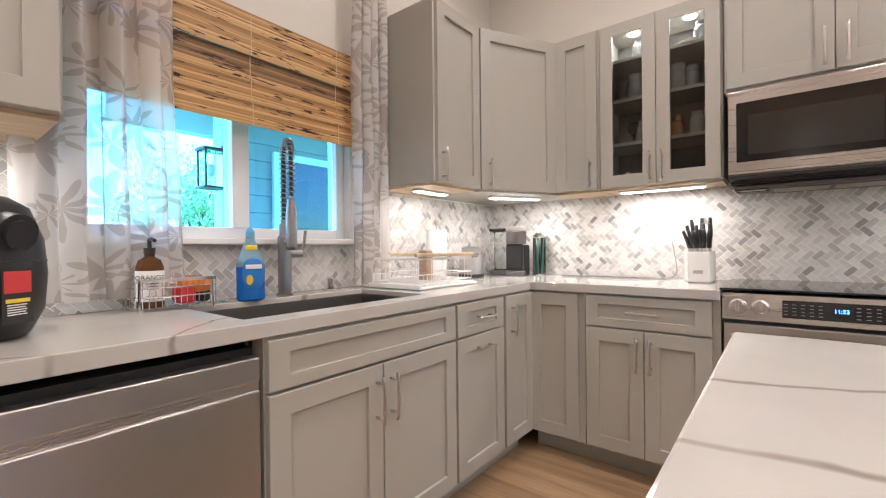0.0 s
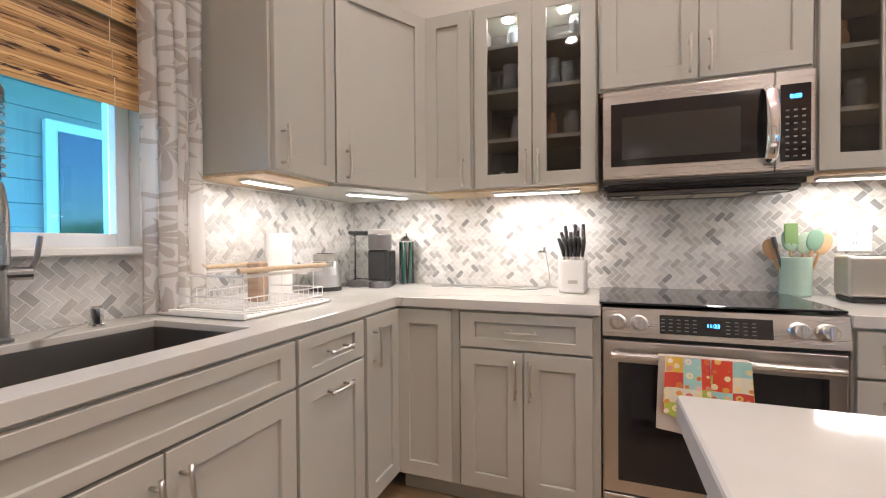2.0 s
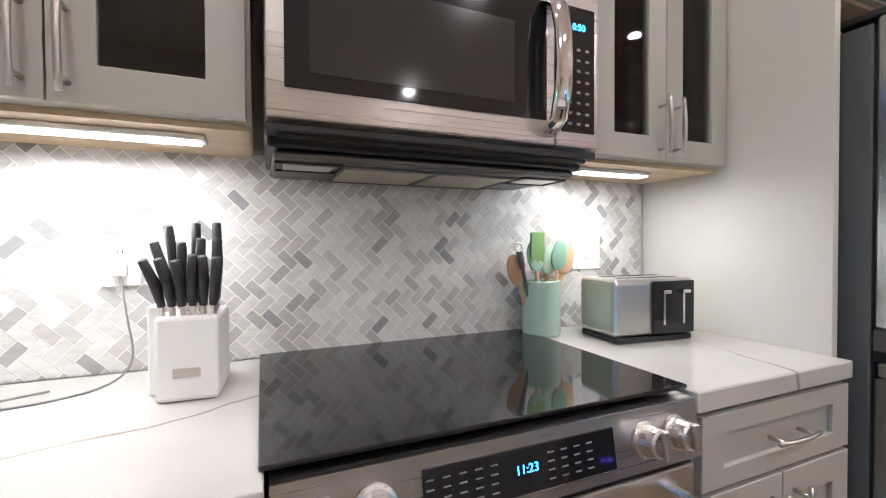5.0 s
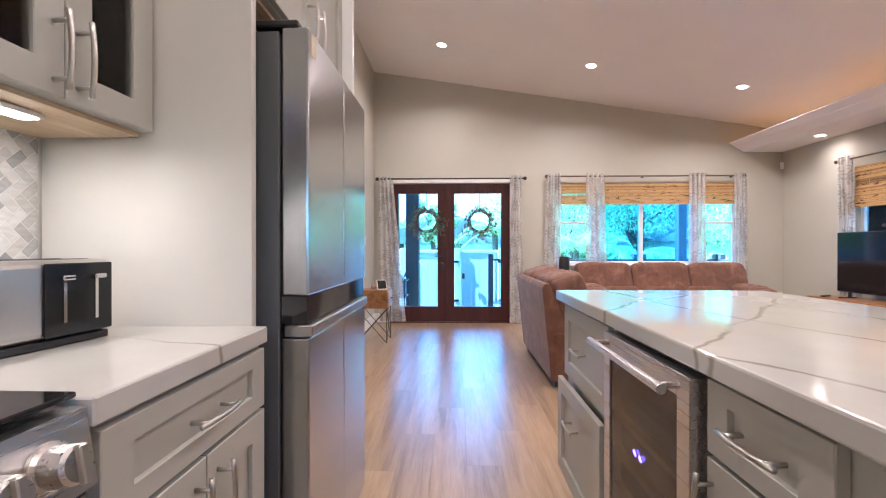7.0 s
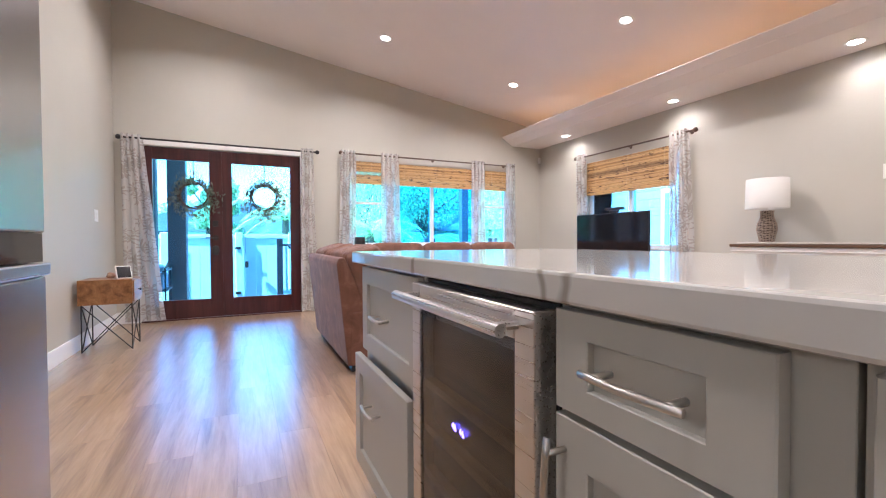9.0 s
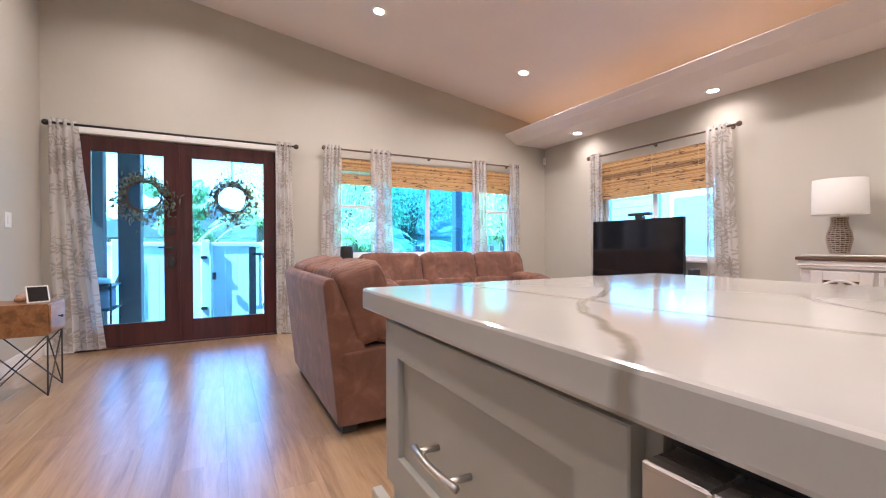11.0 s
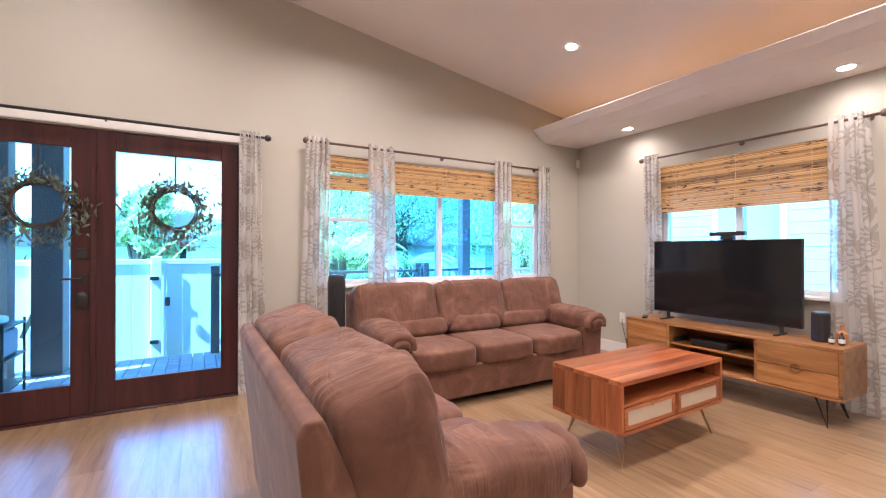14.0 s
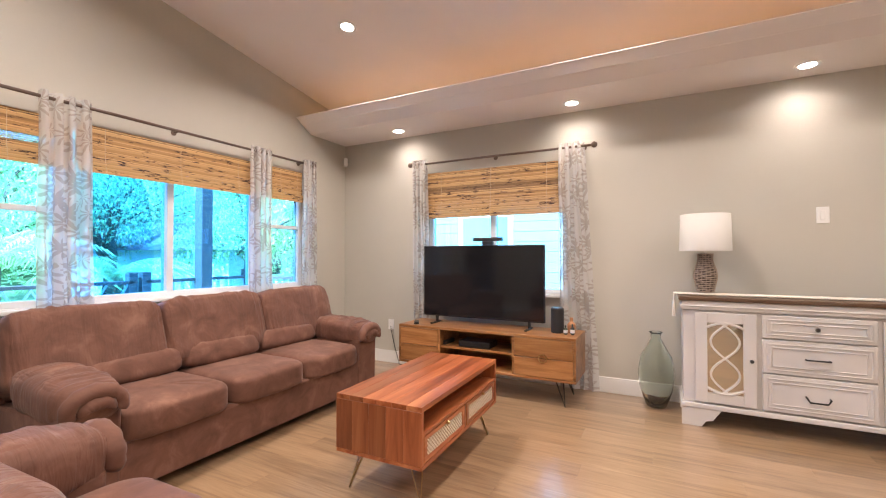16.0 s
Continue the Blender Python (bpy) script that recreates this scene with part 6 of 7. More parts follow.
# utensil crock
M_MINT = painted("mint_glaze", (.42, .56, .46), .25, 60, .04, .03)
ck = thing("utensil_crock", pose(.792, 3.455, Z), "mint green ceramic crock full of cooking utensils", "utensil holder")
part("crock", lathe([(.054, 0), (.058, .006), (.058, .165), (.055, .168), (.051, .165), (.051, .02), (.0, .018)], n=36, cap=False), M_MINT, ck, "mint green glazed pot", smooth=False)
def utensil(nm, lb, ax, ay, lean_x, lean_y, L_, head, col, hcol):
    u = thing(nm, pose(.792 + ax, 3.455 + ay, Z + .022, math.degrees(-lean_y), math.degrees(lean_x), 0), lb, "kitchen utensil", "utensils in the crock")
    part("handle", tube([(0, 0, 0), (0, 0, L_ * .68)], .006, 8), painted("u_handle", hcol, .5), u)
    if head == "spoon":
        part("head", soft((0, 0, L_ * .68 + .045), (.030, .006, .048), .9, nu=18, nv=12), painted("u_head", col, .4), u, smooth=True)
    elif head == "flat":
        part("head", box(-.026, .026, -.004, .004, L_ * .68 - .01, L_ * .68 + .085, .004, 2), painted("u_head", col, .4), u)
    else:
        part("head", tube([(0, 0, L_ * .66), (0, 0, L_ * .66 + .05)] , .010, 8), painted("u_head", col, .4), u); part("hang_ring", tube([(.013 * math.cos(t_), 0, L_ * .66 + .063 + .013 * math.sin(t_)) for t_ in [2 * math.pi * i / 12 for i in range(13)]], .003, 5), M_NICKEL, u)
SG, WD = (.30, .44, .33), (.52, .32, .16)
utensil("spatula", "sage green silicone spatula with slots", -.005, .02, -.05, -.10, .31, "flat", (.22, .36, .14), (.2, .3, .15))
utensil("spoon", "sage green silicone spoon with a wooden handle", -.01, -.02, -.05, .10, .26, "spoon", SG, WD)
utensil("ladle", "sage green silicone ladle with a wooden handle", .02, -.01, .22, .05, .265, "spoon", (.20, .34, .25), WD)
utensil("wooden_spoon", "pale carved wooden cooking spoon", .03, .01, .34, .0, .25, "spoon", (.60, .40, .22), WD)
utensil("wooden_spoon", "brown carved wooden cooking spoon", -.03, .01, -.30, .0, .21, "spoon", (.48, .30, .16), WD)
utensil("whisk_handle", "dark hanging utensil with a ring at its end", -.03, -.01, -.22, .02, .29, "ring", (.08, .08, .09), (.08, .08, .09))
utensil("spoon", "pale green silicone spoon", .015, .025, .10, -.08, .24, "spoon", (.40, .52, .38), WD)
# toaster
ts = thing("toaster", pose(1.038, 3.315, Z, 0, 0, -6) @ Matrix.Diagonal((.87, .9, .97, 1)), "brushed steel toaster with a black end and two levers", "toaster")
# local: long body along y, black end with levers facing -y
part("body", box(-.163, .155, -.085, .095, .018, .185, .016, 3), brushed("toaster_steel", (.58, .56, .53), .30, 0, .1), ts, "brushed steel body")
part("front_plate", box(-.02, .150, -.092, -.0855, .022, .178, .006, 2), mat("toaster_black", (.012, .012, .013), .15)[0], ts, "glossy black front")
for x in (.025, .105):
    part("lever_slot", box(x - .004, x + .004, -.0935, -.0925, .05, .15), M_CHROME, ts); part("lever", box(x - .016, x + .016, -.108, -.0925, .142, .152, .003), M_CHROME, ts, "chrome lever")
part("foot_rim", box(-.15, .15, -.082, .10, 0, .017, .003), M_BLKPL, ts)
for y in (-.04, .04):
    part("bread_slot", box(-.12, .12, y - .012, y + .012, .1852, .1862), M_DARK, ts, "dark bread slot")
# towel on the oven handle
def towel_mat():
    m, nt, b = mat("patchwork_cloth", (.7, .5, .3), .9)
    tc = nt.nodes.new("ShaderNodeTexCoord"); sc = nt.nodes.new("ShaderNodeMapping"); sc.inputs["Scale"].default_value = (19, 19, 19); nt.links.new(tc.outputs["UV"], sc.inputs[0])
    fl = nt.nodes.new("ShaderNodeVectorMath"); fl.operation = 'FLOOR'; nt.links.new(sc.outputs[0], fl.inputs[0])
    wn_ = nt.nodes.new("ShaderNodeTexWhiteNoise"); nt.links.new(fl.outputs[0], wn_.inputs[0])
    base = ramp(nt, wn_.outputs["Value"], [(0, (.74, .68, .52)), (.14, (.66, .07, .03)), (.32, (.36, .60, .55)), (.46, (.72, .45, .07)), (.58, (.42, .46, .08)), (.70, (.60, .07, .04)), (.84, (.70, .62, .45)), (.93, (.16, .33, .48))])
    base.node.color_ramp.interpolation = 'CONSTANT'
    vo = nd(nt, "ShaderNodeTexVoronoi", Scale=34.0, Randomness=.45); nt.links.new(tc.outputs["UV"], vo.inputs["Vector"])
    spots = ramp(nt, vo.outputs["Distance"], [(0, (0, 0, 0)), (.10, (0, 0, 0)), (.13, (1, 1, 1)), (.34, (1, 1, 1)), (.38, (0, 0, 0))])
    mx = nt.nodes.new("ShaderNodeMix"); mx.data_type = 'RGBA'; nt.links.new(spots, mx.inputs[0]); nt.links.new(base, mx.inputs[6])
    flc = ramp(nt, vo.outputs["Color"], [(.3, (.80, .70, .40)), (.5, (.72, .40, .06)), (.65, (.62, .08, .04)), (.8, (.78, .72, .62))]); nt.links.new(flc, mx.inputs[7])
    nt.links.new(mx.outputs[2], b.inputs["Base Color"])
    return m
M_TOWEL = towel_mat(); M_TOWELB = painted("cloth_back", (.52, .45, .38), .9, 300, .08, .3)
dt = thing("dish_towel", pose(.003, YF + .040, 0), "patchwork flowered dish towel draped over the oven handle", "dish towel")
def cloth(x0, x1, y, ztop, zl, zr, mtl, nm, seed, amp=.012):
    bm = bmesh.new(); uv = bm.loops.layers.uv.new("uv"); g = []
    for j in range(15):
        r = []
        for i in range(19):
            u, v = i / 18, j / 14; zb = zl + (zr - zl) * u
            r.append((bm.verts.new((x0 + (x1 - x0) * u + .02 * (u - .5) * v, y - .004 - amp * (.4 + v) * (1 + math.sin(u * 9 + seed + v)), ztop + (zb - ztop) * v)), (u * (x1 - x0) + seed * .13, v * (ztop - zb))))
        g.append(r)
    for a, b in zip(g, g[1:]):
        for i in range(18):
            q = (a[i], a[i + 1], b[i + 1], b[i]); f = bm.faces.new([k[0] for k in q]); f.smooth = True
            for lp_, k in zip(f.loops, q):
                lp_[uv].uv = k[1]
    return part(nm, bm, mtl, dt)
cloth(.185, .46, -.112, .752, .50, .44, M_TOWELB, "under_fold", 1, .006)
cloth(.205, .34, -.128, .755, .56, .50, M_TOWEL, "front_fold", 2, .007)
cloth(.345, .458, -.128, .755, .52, .56, M_TOWEL, "side_fold", 4, .006)
part("top_fold", tube([(.186, -.100, .741), (.459, -.100, .741)], .0145, 12), M_TOWELB, dt)

# crockery behind the cabinet glass
M_CLEAR = glassy("clear_glassware", (.72, .76, .80), .06); M_CLEAR.node_tree.nodes["Principled BSDF"].inputs["Transmission Weight"].default_value = .55; M_PINK = painted("pink_ceramic", (.65, .18, .26), .4); M_TAN = painted("tan_ceramic", (.45, .25, .15), .4)
rnd = random.Random(12)
def crock_at(kind, x, z, y=3.36):
    if kind == "jar":
        t = thing("glass_jar", pose(x, y, z), "clear glass jar on a cabinet shelf", "jar", "glassware in the cabinets"); part("jar", lathe([(.032, 0), (.036, .006), (.036, .09), (.028, .105), (.028, .125), (.024, .125), (.024, .1), (.031, .085), (.031, .01)], n=20), M_CLEAR, t)
    elif kind == "tall":
        t = thing("glass_pitcher", pose(x, y, z), "tall glass pitcher on a cabinet shelf", "pitcher", "glassware in the cabinets"); part("body", lathe([(.035, 0), (.042, .05), (.032, .11), (.038, .15), (.035, .15), (.028, .11), (.038, .05), (.03, .01)], n=20), M_CLEAR, t)
        part("handle", tube([(-.036, 0, .13), (-.062, 0, .11), (-.062, 0, .06), (-.040, 0, .04)], .005, 6), M_CLEAR, t)
    elif kind == "pink":
        t = thing("salt_shaker", pose(x, y - .05, z), "small pink ceramic shaker on a cabinet shelf", "shaker"); part("body", lathe([(.022, 0), (.028, .02), (.022, .045), (.012, .055)], n=16), M_PINK, t); part("cap", lathe([(.012, .0555), (.014, .065), (.008, .07)], n=12), M_TRIM, t)
    elif kind == "tan":
        t = thing("figurine", pose(x, y, z), "tan ceramic rooster-shaped figurine on a cabinet shelf", "figurine"); part("body", add_soft(soft((0, 0, .05), (.032, .022, .05), .8, nu=16, nv=10), (.014, 0, .11), (.014, .012, .022), .9, nu=12, nv=8), M_TAN, t, smooth=True)
    elif kind == "bowl":
        t = thing("bowl", pose(x, y, z), "pale bowl on a cabinet shelf", "bowl"); part("body", lathe([(.02, 0), (.055, .035), (.051, .035), (.018, .004)], n=24), painted("pale_glaze", (.6, .6, .56), .3), t)
    elif kind == "can":
        t = thing("can", pose(x, y, z), "dark patterned tin on a cabinet shelf", "tin"); part("tin", lathe([(.034, 0), (.034, .12)], n=24), painted("tin_print", (.12, .16, .14), .3, 35, .9), t)
    elif kind == "dark":
        t = thing("vase", pose(x, y, z), "dark glass goblet on a cabinet shelf", "goblet"); part("body", lathe([(.03, 0), (.028, .004), (.006, .02), (.006, .05), (.034, .08), (.03, .125)], n=20), glassy("dark_glass", (.35, .38, .45), .05), t)
b0, s1, s2, s3 = UB + .031, 1.670, 1.910, 2.130
for k, x, z in (("pink", -.47, b0), ("pink", -.385, b0), ("dark", -.45, s1), ("jar", -.40, s1), ("dark", -.37, s2), ("tall", -.44, s2), ("jar", -.42, s3), ("tan", -.24, s1), ("jar", -.14, s1), ("jar", -.16, s2), ("tall", -.23, s2), ("bowl", -.17, s3), ("jar", -.12, s3), ("bowl", -.13, b0),
                ("dark", .88, s1), ("jar", .955, s1), ("tan", .90, s2), ("bowl", .90, b0), ("can", 1.16, s1), ("tall", 1.10, s2), ("bowl", 1.14, b0), ("jar", 1.16, s3), ("dark", .93, s3)):
    crock_at(k, x, z)

# ---- outdoors ----
M_GRASS = painted("lawn", (.07, .13, .04), .9, 8, .3, .4)
M_DECK = woody("grey_deck", (.22, .22, .22), (.32, .33, .33), (.42, .43, .43), .6, .8, 1)
M_FENCE = painted("white_vinyl_fence", (.80, .82, .84), .4, 30, .02)
M_POST = painted("dark_brown_post", (.12, .082, .075), .5, 60, .1)
M_SIDE = painted("pale_blue_siding", (.27, .345, .40), .6, 60, .05)
M_ROOF = painted("grey_roof", (.20, .20, .21), .8, 30, .2)
structure("ground", box(-90, 120, -90, 90, -1.1, -.60), M_GRASS, "lawn and far ground")
dk = thing("deck", None, "grey timber deck outside the french doors", "deck"); dk["kind"] = "structure"
base_me = None
for i in range(62):
    y = -2.9 + i * .125
    if y > 4.4:
        break
    if base_me is None:
        b0_ = part("deck_board", box(6.90, 9.05, 0, .118, -.16, -.125, .003), M_DECK, dk); base_me = b0_.data
    else:
        b0_ = new("deck_board", base_me); b0_.parent = dk
    b0_.location = (0, y, 0)
part("rim_joist", box(6.86, 9.05, -2.9, 4.4, -.60, -.17), M_POST, dk)
def rail(p, q, top=.90, lattice=False):
    t = thing("deck_railing", None, "dark railing with white pickets round the deck", "railing", "deck railings")
    P, Q = Vector(p), Vector(q); d = (Q - P); L_ = d.length; d.normalize(); yaw = math.degrees(math.atan2(d.y, d.x)); m = pose(P.x, P.y, 0, 0, 0, yaw); t.matrix_basis = m
    part("top_rail", box(0, L_, -.05, .05, top - .04, top, .004), M_POST, t, "dark top rail"); part("bottom_rail", box(0, L_, -.025, .025, -.02, .04), M_FENCE, t)
    x = .05
    while x < L_ - .05:
        if lattice:
            part("lattice_bar", tube([(x, 0, .04), (min(L_, x + .45), 0, top - .04)], .014, 4), M_FENCE, t); part("lattice_bar", tube([(min(L_, x + .45), .02, .04), (x, .02, top - .04)], .014, 4), M_FENCE, t); x += .22
        else:
            part("picket", box(x, x + .035, -.018, .018, .04, top - .041), M_FENCE, t, ""); x += .13
    for x in (0, L_):
        part("newel", box(x - .05, x + .05, -.05, .05, -.124, top + .10, .004), M_POST, t, "dark newel post")
rail((8.95, -2.8), (8.95, -1.35)); rail((8.95, -1.2), (8.95, .35), lattice=True); rail((8.95, .5), (8.95, 1.72)); rail((8.80, 3.85), (8.80, 4.38), lattice=True); rail((6.95, -2.85), (8.85, -2.85))
# porch posts and roof
for x, y, s_ in ((8.85, -2.05, .16), (8.80, 3.30, .26), (8.62, 3.66, .20)):
    p_ = thing("porch_post", pose(x, y, -.124), "dark brown porch post", "post", "porch posts"); part("shaft", box(-s_ / 2, s_ / 2, -s_ / 2, s_ / 2, 0, 3.0, .006), M_POST, p_)
rf = thing("porch_roof", None, "open rafters and boards of the porch roof", "roof"); rf["kind"] = "structure"
for i in range(5):
    part("rafter", box(6.9, 8.95, 2.85 + i * .42, 2.90 + i * .42, 2.62, 2.78), M_FENCE, rf)
part("roof_boards", box(6.85, 9.0, 2.65, 4.9, 2.79, 2.83), M_SIDE, rf)
# siding wing beside the doors
wg = thing("house_wing", None, "pale blue sided wing of the house beside the deck", "house wall"); wg["kind"] = "structure"
for i in range(20):
    b_ = part("siding_board", box(6.80, 8.35, 3.90, 3.92, -.12 + i * .15, -.12 + i * .15 + .155), M_SIDE, wg); b_.rotation_euler = (0, 0, 0)
# storage bench with things, stair rail
bn = thing("porch_rack", pose(7.75, 3.50, -.124) @ Matrix.Diagonal((1.3, 1.3, 1.15, 1)), "wire rack with a basket and folded cloths on the porch", "rack")
for x in (-.2, .2):
    for y in (-.15, .15):
        part("upright", tube([(x, y, 0), (x, y, .62)], .008, 6), M_BLKMET, bn)
for z in (.12, .34, .58):
    part("shelf", box(-.21, .21, -.16, .16, z, z + .012), M_BLKMET, bn)
part("basket", box(-.17, .17, -.13, .13, .353, .55, .02, 2), painted("basket_grey", (.25, .24, .26), .8), bn); part("cloth", soft((0, 0, .63), (.15, .11, .035), .6, rough=.3), M_COTTON, bn, smooth=True)
sr = thing("stair_railing", pose(8.95, 3.36, -.124), "white stair rail sloping down from the porch", "railing")
part("slope_rail", tube([(0, 0, .95), (.55, .35, .30)], .03, 4), M_POST, sr)
for i in range(5):
    part("bar", tube([(.1 * i + .03, .065 * i, .0), (.1 * i + .03, .065 * i, .88 - .12 * i)], .014, 4), M_FENCE, sr)
# white vinyl fence with gate
fn = thing("vinyl_fence", pose(9.6, .2, -.35), "white vinyl privacy fence with a gate", "fence")
for i in range(26):
    y = i * .19
    part("fence_board", box(0, .03, y, y + .186, .08, 1.36, .004), M_FENCE, fn)
part("top_cap", box(-.02, .05, 0, 4.95, 1.361, 1.43, .006), M_FENCE, fn); part("low_rail", box(-.02, .05, 0, 4.95, .0, .079, .006), M_FENCE, fn)
for y in (1.25, 2.20, 3.4):
    part("fence_post", box(-.055, -.021, y - .06, y + .06, 0, 1.47, .006), M_FENCE, fn)
for y in (1.36, 2.31):
    for z in (.3, 1.15):
        part("hinge", box(-.075, -.056, y - .14, y - .04, z, z + .05, .003), M_BLKMET, fn, "black strap hinge")
part("latch", box(-.08, -.056, 2.04, 2.10, .80, .92, .004), M_BLKMET, fn, "black gate latch")
# trees
M_BARK = painted("bark", (.11, .08, .06), .9, 40, .3, .6)
def leaves_mat(name, c):
    m, nt, b = mat(name, c, .5)
    ge = nt.nodes.new("ShaderNodeNewGeometry"); lo = tuple(v * .5 for v in c); hi = tuple(min(1, v * 1.7) for v in c)
    col = ramp(nt, ge.outputs["Random Per Island"], [(0, lo), (.5, c), (1, hi)])
    nt.links.new(col, b.inputs["Base Color"])
    tl = nt.nodes.new("ShaderNodeBsdfTranslucent"); nt.links.new(col, tl.inputs[0])
    ad = nt.nodes.new("ShaderNodeAddShader"); nt.links.new(b.outputs[0], ad.inputs[0]); nt.links.new(tl.outputs[0], ad.inputs[1])
    nt.links.new(ad.outputs[0], nt.nodes["Material Output"].inputs[0])
    return m
ML = [leaves_mat("leaves_green", (.20, .27, .145)), leaves_mat("leaves_olive", (.25, .30, .14)), leaves_mat("leaves_dark", (.17, .235, .13)), leaves_mat("leaves_gold", (.36, .30, .12))]
def tree(x, y, h, r, mi, seed, n=5200, z0=-.6, lab="broad leafy green tree beyond the deck", ls=1.0):
    rnd = random.Random(seed); t = thing("tree", pose(x, y, z0), lab, "tree")
    bm = bmesh.new(); add_tube(bm, [(0, 0, 0), (.05 * h * rnd.uniform(-1, 1), 0, h * .3), (.0, .03 * h, h * .6)], .1, 8, radii=[.035 * h, .028 * h, .014 * h])
    blobs = []
    for i in range(15):
        a_ = rnd.random() * 6.28; rr = r * rnd.uniform(.25, .85); z = h * rnd.uniform(.34, .92); c = Vector((rr * math.cos(a_), rr * math.sin(a_), z)); blobs.append((c, r * rnd.uniform(.28, .5)))
        add_tube(bm, [(0, .02 * h, h * rnd.uniform(.25, .5)), (c.x * .5, c.y * .5, z * .85), c], .05, 5, radii=[.014 * h, .008 * h, .003 * h])
    part("trunk", bm, M_BARK, t, "forking trunk")
    V, F = [], []
    for i in range(n):
        c, s = blobs[i % len(blobs)]
        v = Vector((rnd.gauss(0, 1), rnd.gauss(0, 1), rnd.gauss(0, 1))).normalized() * s * (rnd.random() ** .33) * rnd.uniform(.8, 1.15)
        m3 = Euler((rnd.random() * 6, rnd.random() * 6, rnd.random() * 6)).to_matrix(); k = rnd.uniform(.05, .11) * ls; b_ = len(V)
        V += [c + v + m3 @ Vector(q) * k for q in ((-1.5, 0, 0), (0, .6, .15), (1.5, 0, 0), (0, -.6, .15))]; F.append((b_, b_ + 1, b_ + 2, b_ + 3))
    me = bpy.data.meshes.new("crown"); me.from_pydata(V, [], F); me.materials.append(ML[mi]); cr_ = new("crown", me); cr_.parent = t; tagged(cr_, "crown of many small leaves", kind="stuff")
    return t
for i, (x, y, h, r, mi) in enumerate(((14.5, 3.05, 3.6, .8, 0), (18, -2.4, 5.0, 2.4, 0), (19, -5.5, 6.2, 2.8, 2), (19.5, .9, 2.9, 1.5, 1), (23, -1.2, 6.2, 2.6, 3), (24, -8.5, 7.5, 3.4, 2), (28, 4.5, 4.0, 2.2, 2), (16, -8.5, 5.0, 2.2, 1), (28, -3.5, 8.0, 3.6, 0), (16.5, 7.4, 3.6, 1.4, 1), (-10.5, 4.9, 3.7, 1.7, 0), (-13, 1.2, 2.6, 1.8, 1), (-15, 8.0, 4.4, 2.4, 2))):
    tree(x, y, h, r, mi, i + 1, 15000 if x < 0 else 10500, ls=.42 if x < 0 else .55)
def palm(x, y, h, seed):
    rnd = random.Random(seed); t = thing("palm_tree", pose(x, y, -.6), "feathery palm with arching fronds beyond the railing", "palm tree")
    part("trunk", tube([(0, 0, 0), (.08, 0, h * .5), (0, 0, h)], .1, 8, radii=[.14, .10, .08]), M_BARK, t, "ringed trunk")
    V, F = [], []
    for i in range(20):
        a_ = 2 * math.pi * i / 20 + rnd.uniform(-.1, .1); up = rnd.uniform(.2, 1.3); L_ = rnd.uniform(1.1, 1.6)
        for k in range(26):
            u = k / 25; rr = L_ * u * math.cos(up * (1 - u * .8)) ; zz = h + L_ * u * math.sin(up) - 1.1 * u * u
            c = Vector((rr * math.cos(a_), rr * math.sin(a_), zz)); side = Vector((-math.sin(a_), math.cos(a_), 0)); ll = .38 * math.sin(math.pi * (.12 + .85 * u))
            for s_ in (-1, 1):
                tip = c + side * s_ * ll + Vector((math.cos(a_), math.sin(a_), 0)) * .16 - Vector((0, 0, .14)); b_ = len(V)
                V += [c, c + Vector((math.cos(a_), math.sin(a_), 0)) * .025, tip]; F.append((b_, b_ + 1, b_ + 2))
    me = bpy.data.meshes.new("fronds"); me.from_pydata(V, [], F); me.materials.append(ML[1]); o = new("fronds", me); o.parent = t; tagged(o, "long feathered fronds", kind="stuff")
palm(11.6, -.75, 1.75, 3); palm(12.6, 1.3, 2.2, 5); palm(12.2, -2.6, 1.5, 7)
# wooded hillside, a ridge of leaf clumps
V, F = [], []; rnd = random.Random(77)
for i in range(26000):
    x = rnd.uniform(32, 62); y = rnd.uniform(-48, 40); low = min(1, max(.30, (-3.0 - y) / 4.0)); hh = (x - 30) * .30 * low + 1.6 * noise.noise(Vector((x * .12, y * .12, 0))) + rnd.uniform(0, 1.4)
    m3 = Euler((rnd.random() * 6, rnd.random() * 6, rnd.random() * 6)).to_matrix(); k = rnd.uniform(.22, .5); b_ = len(V)
    V += [Vector((x, y, hh)) + m3 @ Vector(q) * k for q in ((-1.4, 0, 0), (0, .8, .2), (1.4, 0, 0), (0, -.8, .2))]; F.append((b_, b_ + 1, b_ + 2, b_ + 3))
me = bpy.data.meshes.new("hillside_foliage"); me.from_pydata(V, [], F); me.materials.append(ML[0]); tagged(new("hillside_foliage", me), "dense green woodland on a far hillside", "woodland", kind="stuff")
bm = bmesh.new(); g = []
for i in range(14):
    g.append([bm.verts.new((30 + i * 2.6, -55 + j * 5, -.7 + i * 2.6 * .29 * (1 if j < 10 else .28) + .8 * noise.noise(Vector((i * .4, j * .6, 3))))) for j in range(21)])
for a, b in zip(g, g[1:]):
    for j in range(20):
        bm.faces.new((a[j], a[j + 1], b[j + 1], b[j]))
structure("hill", bm, M_GRASS, "green hillside")
